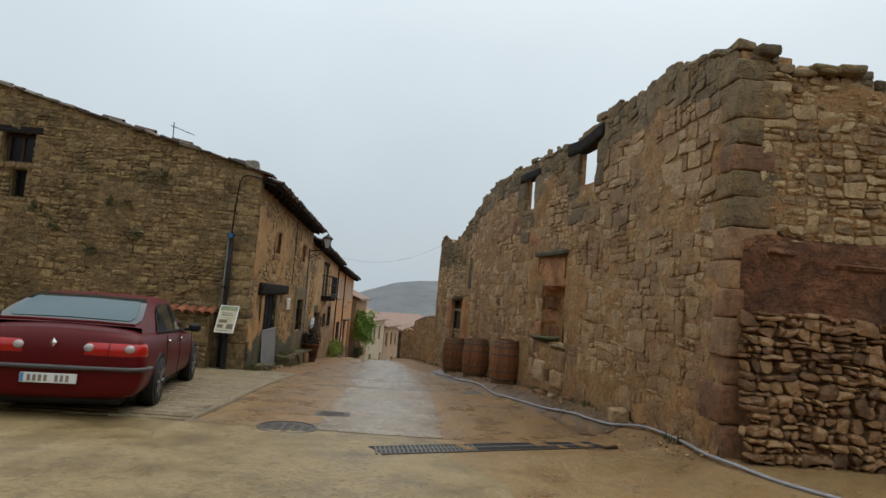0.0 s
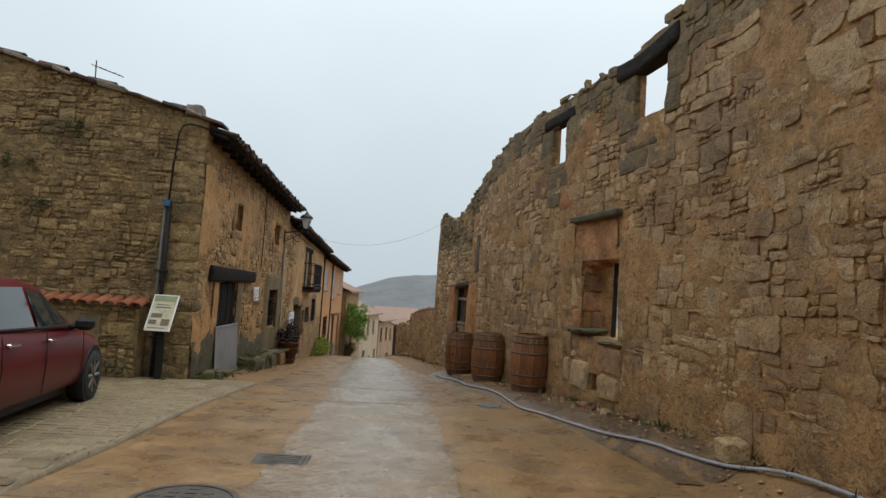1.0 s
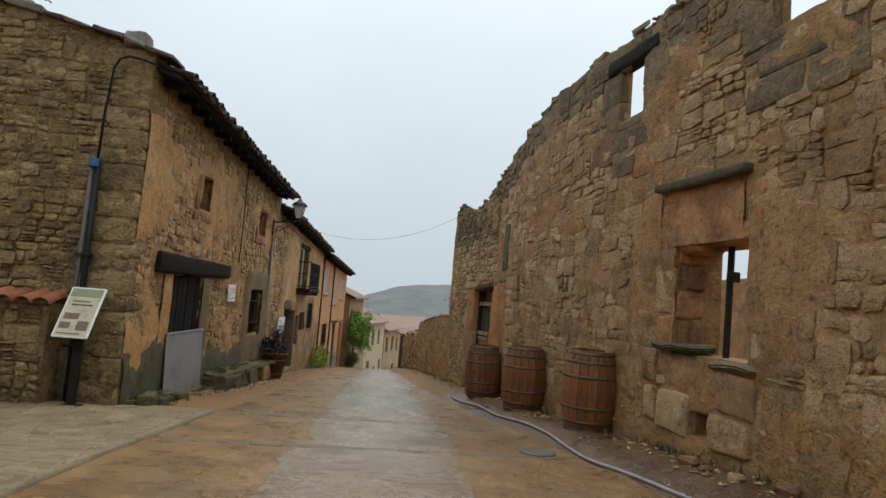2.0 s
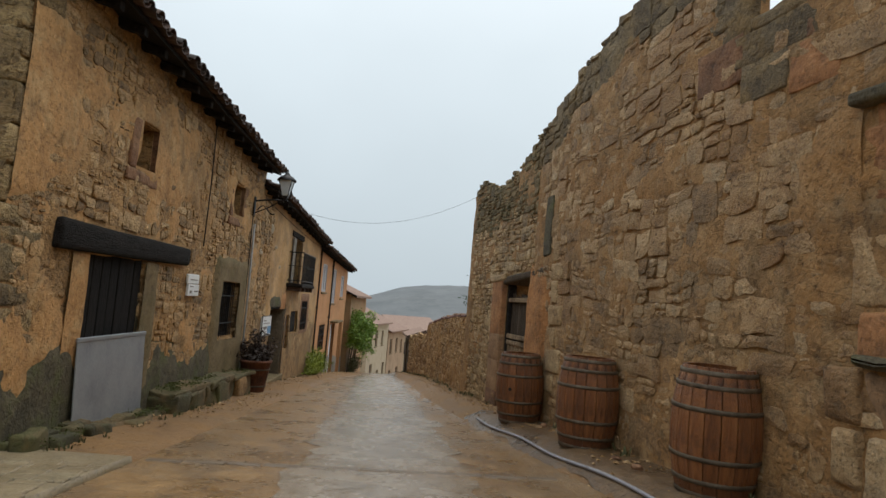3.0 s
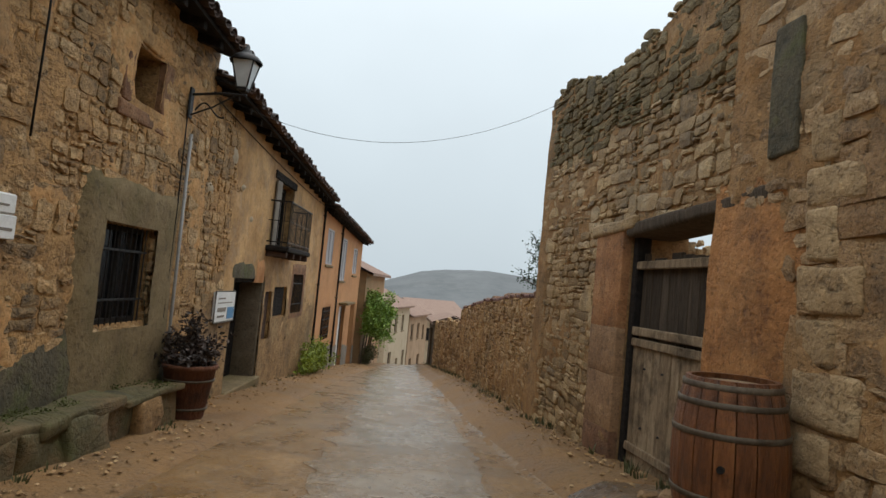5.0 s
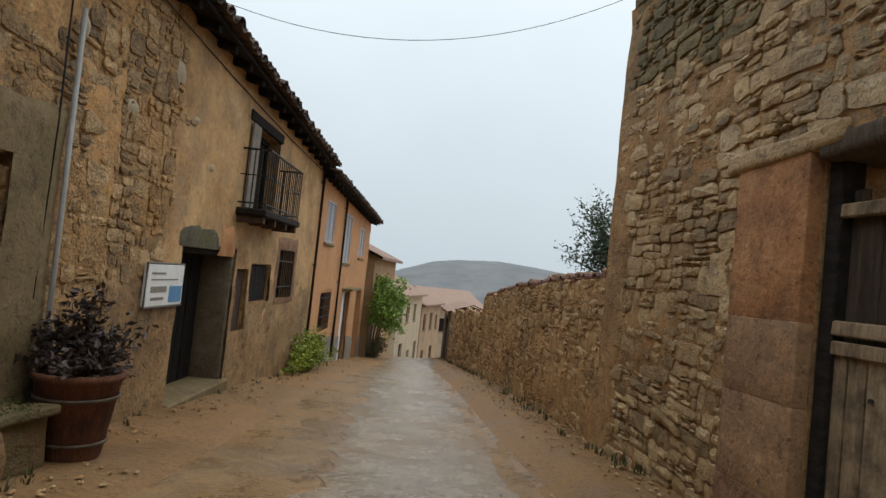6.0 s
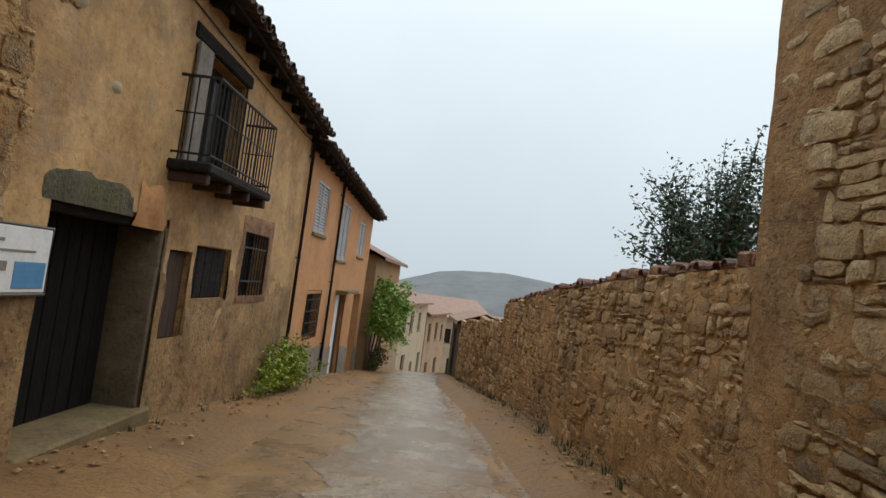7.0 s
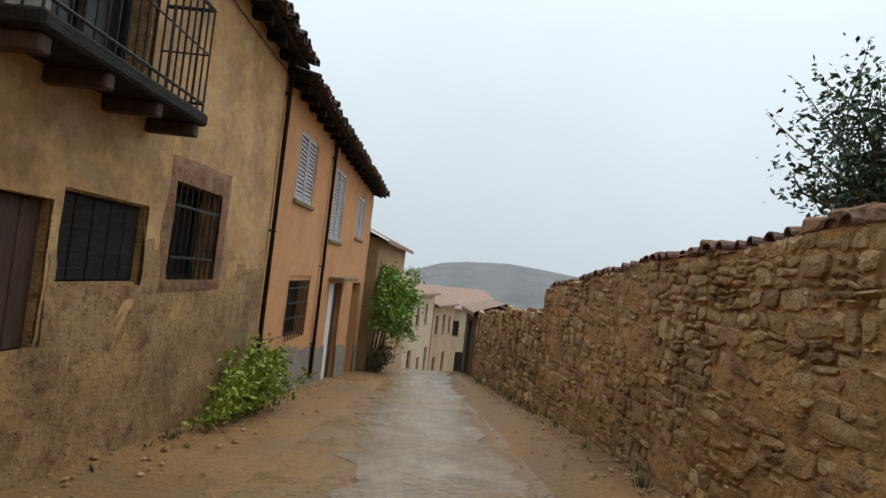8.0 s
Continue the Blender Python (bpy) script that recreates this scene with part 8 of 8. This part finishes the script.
for k in range(4):
    a0, a1 = radians(45 + 90 * k), radians(135 + 90 * k)
    r0, r1 = 0.082, 0.175
    v = [(lx + r * math.cos(a), ly + r * math.sin(a), lz + z) for r, z, a in ((r0, 0.06, a0), (r0, 0.06, a1), (r1, 0.36, a1), (r1, 0.36, a0), (r0 - 0.008, 0.06, a0), (r0 - 0.008, 0.06, a1), (r1 - 0.008, 0.36, a1), (r1 - 0.008, 0.36, a0))]
    part("pane", Mesh().add(v, [(0, 1, 2, 3), (7, 6, 5, 4), (0, 3, 7, 4), (1, 5, 6, 2)]), LANTERN_GLASS, lantern)
    part("glazing_bar", Mesh().add(*tube([(lx + (r0 + 0.004) * math.cos(a0), ly + (r0 + 0.004) * math.sin(a0), lz + 0.05), (lx + (r1 + 0.004) * math.cos(a0), ly + (r1 + 0.004) * math.sin(a0), lz + 0.37)], 0.010, 6)), IRON, lantern)
part("cap", Mesh().add(*lathe([(0.19, 0.355), (0.195, 0.37), (0.13, 0.44), (0.06, 0.475), (0.055, 0.50), (0.03, 0.52), (0.012, 0.57), (0.001, 0.58)], 12, (lx, ly, lz))), IRON, lantern, smooth=True)

# ---- wires over the street ----


def wire(a, b, sag, r, label):
    pts_ = []
    for k in range(25):
        t = k / 24
        p = Vector(a).lerp(Vector(b), t)
        p.z -= sag * 4 * t * (1 - t)
        pts_.append(p)
    tagged(part("wire", Mesh().add(*tube(pts_, r, 5)), BLACK_PIPE), label, "wire")


wire((-3.95, 20.75, 3.15), (0.75, 21.2, 3.70), 0.66, 0.003, "thin black wire sagging across the street")
wire((-3.95, 20.9, 3.1), (-3.93, 29.2, 2.75), 0.06, 0.007, "thin black wire run along under the eaves")

# ---- television aerial on the roof ----
aer = thing("roof_aerial", (-6.33, 13.5, 4.75), "thin television aerial standing on the tile roof", "aerial")
part("mast", Mesh().add(*tube([(-6.33, 13.5, 4.6), (-6.35, 13.5, 5.28)], 0.012, 6)), IRON, aer)
part("boom", Mesh().add(*tube([(-6.42, 13.5, 5.2), (-5.85, 13.52, 5.02)], 0.008, 6)), GREY_PIPE, aer)
for k in range(7):
    x = -6.4 + 0.085 * k
    part("element", Mesh().add(*tube([(x, 13.42, 5.195 - 0.027 * k), (x, 13.6, 5.195 - 0.027 * k)], 0.005, 5)), GREY_PIPE, aer)

LEAF_PURPLE = material("dark_red_leaves", [(0.014, 0.010, 0.009), (0.034, 0.021, 0.016), (0.075, 0.042, 0.027)], scale=8, vary=0.8, bump=0.1, rough=0.6)

# ---- plants ----


def leaf_cloud(m, centre, radii, count, size, rng_, droop=0.0, test=None):
    """Scatters small folded leaves through an uneven volume."""
    k = 0
    while k < count:
        p = Vector((rng_.uniform(-1, 1), rng_.uniform(-1, 1), rng_.uniform(-1, 1)))
        if p.length > 1:
            continue
        lump = 0.75 + 0.5 * noise.noise(p * 2.3 + Vector(centre))
        if p.length > lump or p.length < 0.25 * rng_.random():
            continue
        k += 1
        q = Vector((centre[0] + p.x * radii[0], centre[1] + p.y * radii[1], centre[2] + p.z * radii[2] - droop * p.length))
        if test and not test(q):
            continue
        d = Vector((rng_.gauss(0, 1), rng_.gauss(0, 1), rng_.gauss(0, 0.7))).normalized()
        e = d.orthogonal().normalized()
        e.rotate(Matrix.Rotation(rng_.uniform(0, 6.28), 3, d))
        s = size * rng_.uniform(0.6, 1.3)
        n_ = d.cross(e)
        m.add([q, q + d * s * 0.5 + e * s * 0.28 + n_ * s * 0.08, q + d * s, q + d * s * 0.5 - e * s * 0.28 + n_ * s * 0.08], [(0, 1, 2), (0, 2, 3)])


def blade_tuft(m, at, count, length, spread, rng_):
    for _ in range(count):
        a = rng_.uniform(0, 2 * math.pi)
        b = Vector(at) + Vector((math.cos(a), math.sin(a), 0)) * rng_.uniform(0, spread)
        ln = length * rng_.uniform(0.5, 1.2)
        lean = Vector((math.cos(a), math.sin(a), 0)) * ln * rng_.uniform(0.1, 0.6)
        side = Vector((-math.sin(a), math.cos(a), 0)) * 0.008
        tip = b + lean + Vector((0, 0, ln))
        mid = b + lean * 0.35 + Vector((0, 0, ln * 0.6))
        m.add([b - side, b + side, mid + side * 0.8, mid - side * 0.8, tip], [(0, 1, 2, 3), (3, 2, 4)])


def sprig(m, base_, tip, count, size, rng_, spread=0.06, test=None):
    """Leaves set along a stem from base to tip, denser towards the tip."""
    for k in range(count):
        t = rng_.random() ** 0.7
        q = Vector(base_).lerp(Vector(tip), t) + Vector((rng_.gauss(0, 1), rng_.gauss(0, 1), rng_.gauss(0, 0.8))) * spread * (0.4 + 0.6 * t)
        if test and not test(q):
            continue
        d = Vector((rng_.gauss(0, 1), rng_.gauss(0, 1), rng_.gauss(0.1, 0.7))).normalized()
        w = d.orthogonal().normalized()
        w.rotate(Matrix.Rotation(rng_.uniform(0, 6.28), 3, d))
        s = size * rng_.uniform(0.5, 1.35)
        n_ = d.cross(w)
        m.add([q, q + d * s * 0.5 + w * s * 0.24 + n_ * s * 0.08, q + d * s, q + d * s * 0.5 - w * s * 0.24 + n_ * s * 0.08], [(0, 1, 2), (0, 2, 3)])


rng = random.Random(81)
bush = thing("bush", (-3.7, 28.8, ground_z(-3.7, 28.8)), "yellow-green leafy weeds growing at the foot of the wall", "bush")
m = Mesh()
for _ in range(95):
    y = min(29.6, max(27.0, rng.gauss(28.45, 0.6)))
    x = -3.86 + abs(rng.gauss(0, 0.13))
    z = ground_z(x, y)
    hh = rng.uniform(0.3, 0.95) * max(0.35, 1 - abs(y - 28.5) * 0.45)
    tip = (x + rng.uniform(-0.05, 0.32), y + rng.uniform(-0.25, 0.25), z + hh)
    mid = (x + 0.03, y + rng.uniform(-0.05, 0.05), z + hh * 0.55)
    part("stem", Mesh().add(*tube([(x, y, z - 0.02), mid, tip], [0.007, 0.005, 0.002], 4)), MOSS, bush)
    sprig(m, (x, y, z + 0.05), tip, 46, 0.075, rng, 0.055, lambda q: q.x > LEFT_X + 0.03)
part("foliage", m, LEAF_BRIGHT, bush)

m = Mesh()
for _ in range(46):
    a, k = rng.uniform(0, 6.28), rng.uniform(0, 1)
    b = Vector((px_ + 0.1 * k * math.cos(a), py_ + 0.1 * k * math.sin(a), pz_ + 0.56))
    tip = b + Vector((0.40 * k * math.cos(a), 0.50 * k * math.sin(a), rng.uniform(0.22, 0.65) - 0.3 * k))
    part("stem", Mesh().add(*tube([b, b.lerp(tip, 0.5) + Vector((0, 0, 0.04)), tip], [0.006, 0.005, 0.002], 4)), BARK, planter)
    sprig(m, b.lerp(tip, 0.25), tip, 42, 0.07, rng, 0.06, lambda q: q.x > LEFT_X + 0.04)
part("foliage", m, LEAF_PURPLE, planter, "dark reddish-brown leaves")

vine = thing("climbing_vine", (-3.6, 39.3, ground_z(-3.6, 39.3)), "green climbing vine hanging over the house corner", "vine")
m, grey = Mesh(), Mesh()
for k in range(4):
    part("stem", Mesh().add(*tube([(-3.65 + 0.05 * k, 39.0 + 0.25 * k, -2.75), (-3.6 + 0.08 * k, 39.1 + 0.25 * k, -1.6), (-3.5 + 0.1 * k, 39.2 + 0.2 * k, -0.2)], [0.035, 0.025, 0.012], 6)), BARK, vine)
for _ in range(95):
    y = rng.uniform(38.7, 40.6)
    top = Vector((-3.55 + rng.uniform(-0.15, 0.75), y, rng.uniform(-1.15, 0.4)))
    tip = top + Vector((rng.uniform(-0.1, 0.45), rng.uniform(-0.4, 0.3), rng.uniform(-0.7, 0.25)))
    part("shoot", Mesh().add(*tube([(-3.6, y, top.z - 0.2), top, tip], [0.006, 0.005, 0.002], 4)), BARK, vine)
    sprig(m, top, tip, 75, 0.13, rng, 0.13)
for _ in range(40):
    y = rng.uniform(38.8, 40.2)
    z = ground_z(-3.4, y)
    sprig(grey, (-3.5, y, z), (-3.45 + rng.uniform(-0.2, 0.4), y + rng.uniform(-0.3, 0.3), z + rng.uniform(0.4, 0.9)), 40, 0.09, rng, 0.1)
part("foliage", m, LEAF_VINE, vine)
part("dry_growth", grey, MOSS, vine, "greyish dry growth under the vine")

tree = thing("tree", (1.75, 25.7, ground_z(1.75, 25.7)), "sparse dark-leaved tree with thin upright shoots behind the garden wall", "tree")
gz0 = ground_z(1.75, 25.7)
fork = Vector((1.77, 25.7, gz0 + 1.2))
part("trunk", Mesh().add(*tube([(1.75, 25.7, gz0 - 0.1), (1.72, 25.72, gz0 + 0.6), fork], [0.10, 0.085, 0.06], 8)), BARK, tree, smooth=True)
crown = Mesh()
for n_ in range(15):
    a = 2 * math.pi * n_ / 15 + rng.uniform(-0.2, 0.2)
    k = rng.uniform(0.45, 1.0)
    tip = Vector((1.72 + 0.92 * k * math.cos(a), 25.7 + 0.9 * k * math.sin(a), rng.uniform(1.45, 2.45) - 0.35 * k))
    mid = fork.lerp(tip, 0.5) + Vector((0, 0, -0.08))
    limb = part("limb", Mesh().add(*tube([fork - Vector((0, 0, 0.1)), mid, tip], [0.035, 0.022, 0.008], 6)), BARK, tree, smooth=True)
    for j in range(9):
        t = 0.25 + 0.75 * j / 8
        b = fork.lerp(mid, t * 2) if t < 0.5 else mid.lerp(tip, t * 2 - 1)
        up = Vector((rng.gauss(0, 0.22), rng.gauss(0, 0.2), rng.uniform(0.2, 0.85) * (1.35 - 0.85 * k)))
        end_ = b + up
        part("shoot", Mesh().add(*tube([b, b.lerp(end_, 0.5) + Vector((rng.gauss(0, 0.02), 0, 0)), end_], [0.009, 0.006, 0.002], 4)), BARK, limb)
        sprig(crown, b - Vector((0, 0, 0.05)), b.lerp(end_, 0.55), int(95 - 45 * k), 0.065, rng, 0.13)
        sprig(crown, b.lerp(end_, 0.5), end_, 9, 0.055, rng, 0.03)
for n_ in range(12):
    b = fork + Vector((rng.uniform(-0.5, 0.6), rng.uniform(-0.3, 0.3), rng.uniform(0.3, 0.8)))
    end_ = b + Vector((rng.gauss(0, 0.28), rng.gauss(0, 0.2), rng.uniform(0.5, 1.15)))
    part("limb", Mesh().add(*tube([fork - Vector((0, 0, 0.05)), b, end_], [0.02, 0.014, 0.003], 5)), BARK, tree)
    sprig(crown, b, b.lerp(end_, 0.7), 110, 0.06, rng, 0.15)
    sprig(crown, b.lerp(end_, 0.6), end_, 14, 0.05, rng, 0.04)
part("crown", crown, LEAF_DARK, tree)

weeds = Mesh()
for _ in range(150):
    y = rng.uniform(5.3, 43)
    x = right_x(y) - rng.uniform(0.02, 0.22)
    if rng.random() < 0.75 or y > 24:
        blade_tuft(weeds, (x, y, ground_z(x, y) - 0.01), 9, 0.11, 0.07, rng)
for _ in range(30):
    y = rng.uniform(12.8, 28)
    x = LEFT_X + (0.42 if y < 20.0 else 0.08) + rng.uniform(0, 0.12)
    blade_tuft(weeds, (x, y, ground_z(x, y) - 0.01), 8, 0.07, 0.07, rng)
# dark weeds rooted in the joints of the gable
for x, z in ((-6.06, 3.94), (-6.78, 3.24), (-8.34, 2.60), (-7.2, 3.30), (-7.5, 2.24), (-6.5, 2.55), (-8.8, 3.05)):
    m = Mesh()
    for _ in range(3):
        b = Vector((x + rng.uniform(-0.06, 0.06), 12.67 - 0.02, z + rng.uniform(-0.05, 0.05)))
        sprig(m, b, b + Vector((rng.uniform(-0.1, 0.1), -rng.uniform(0.03, 0.09), rng.uniform(-0.3, 0.02))), 45, 0.05, rng, 0.035)
    tagged(part("wall_weed", m, MOSS, gable, "dark weed growing from a joint"), kind="stuff")
moss = Mesh()
for _ in range(70):
    y = rng.choice((rng.uniform(12.9, 19.8), rng.gauss(16.2, 0.5), rng.gauss(13.4, 0.4)))
    d = rng.uniform(0.05, 0.46)
    top_ = (0.12 if y < 15.9 else line([(15.6, 0.28), (18, 0.38), (20.6, 0.45)], y) + 0.05) if d < 0.38 else 0.02
    leaf_cloud(moss, F_left(y, line(SLOPE, y) + top_, d), (0.10, 0.16, 0.035), 70, 0.022, rng)
tagged(part("moss", moss, MOSS_GREEN), "cushions of yellow-green moss on the stone ledge", "moss", kind="stuff")
tagged(part("weeds", weeds, MOSS), "small weeds and moss along the foot of the walls", "weeds", kind="stuff")

# crumbled earth and small stones washed along the edges of the street
rng = random.Random(88)
grit = Mesh()
for _ in range(2600):
    y = rng.uniform(5.0, 43)
    if rng.random() < 0.62:
        x = right_x(y) - abs(rng.gauss(0, 0.3)) - 0.03
    else:
        x = LEFT_X + abs(rng.gauss(0, 0.35)) + (0.5 if 15.6 < y < 20 else 0.06)
        if y < 13.2:
            continue
    r = rng.uniform(0.007, 0.03) * (1.4 if rng.random() < 0.08 else 1.0)
    c_ = Vector((x, y, ground_z(x, y) + 0.012 + r * 0.2))
    a = rng.uniform(0, 6.28)
    ring = [c_ + Vector((r * rng.uniform(0.7, 1.2) * math.cos(a + k * 1.257), r * rng.uniform(0.7, 1.2) * math.sin(a + k * 1.257), rng.uniform(-0.1, 0.2) * r)) for k in range(5)]
    grit.add(ring + [c_ + Vector((rng.uniform(-0.2, 0.2) * r, 0, r * 0.6)), c_ - Vector((0, 0, r * 0.5))], [(k, (k + 1) % 5, 5) for k in range(5)] + [((k + 1) % 5, k, 6) for k in range(5)])
tagged(part("grit", grit, GARDEN_STONE), "small stones and crumbled earth along the street's edges", "gravel", kind="stuff")

# loose stones along the foot of the ruin
rng = random.Random(91)
for _ in range(24):
    y = rng.uniform(8.6, 18.5)
    x = right_x(y) - rng.uniform(0.1, 0.4)
    if any(math.hypot(x - a, y - b) < 0.5 for a, b in ((1.74, 12.45), (1.31, 14.5), (0.95, 16.65))):
        continue
    r = rng.uniform(0.04, 0.11)
    v, f = block(-r, r, -r * 0.8, r * 0.8, -r * 0.5, r * 0.6, r * 0.4, r * 0.2, rng)
    mm = Matrix.Translation((x, y, ground_z(x, y) + r * 0.3)) @ Matrix.Rotation(rng.uniform(0, 6), 4, "Z")
    tagged(part("loose_stone", Mesh().add([mm @ Vector(p) for p in v], f), RUIN_STONE if rng.random() < 0.6 else RED_STONE), "loose fallen stone at the foot of the ruin wall", "stone", "loose stones")
sx_, sy_ = 2.62, 7.5
tagged(part("loose_block", Mesh().add(*worn(sx_ - 0.12, sx_ + 0.12, sy_ - 0.13, sy_ + 0.13, ground_z(sx_, sy_) - 0.03, ground_z(sx_, sy_) + 0.17, 0.03, 0.02, 3.0)), PALE_QUOIN, smooth=True), "squared tan stone block lying beside the hose", "stone")
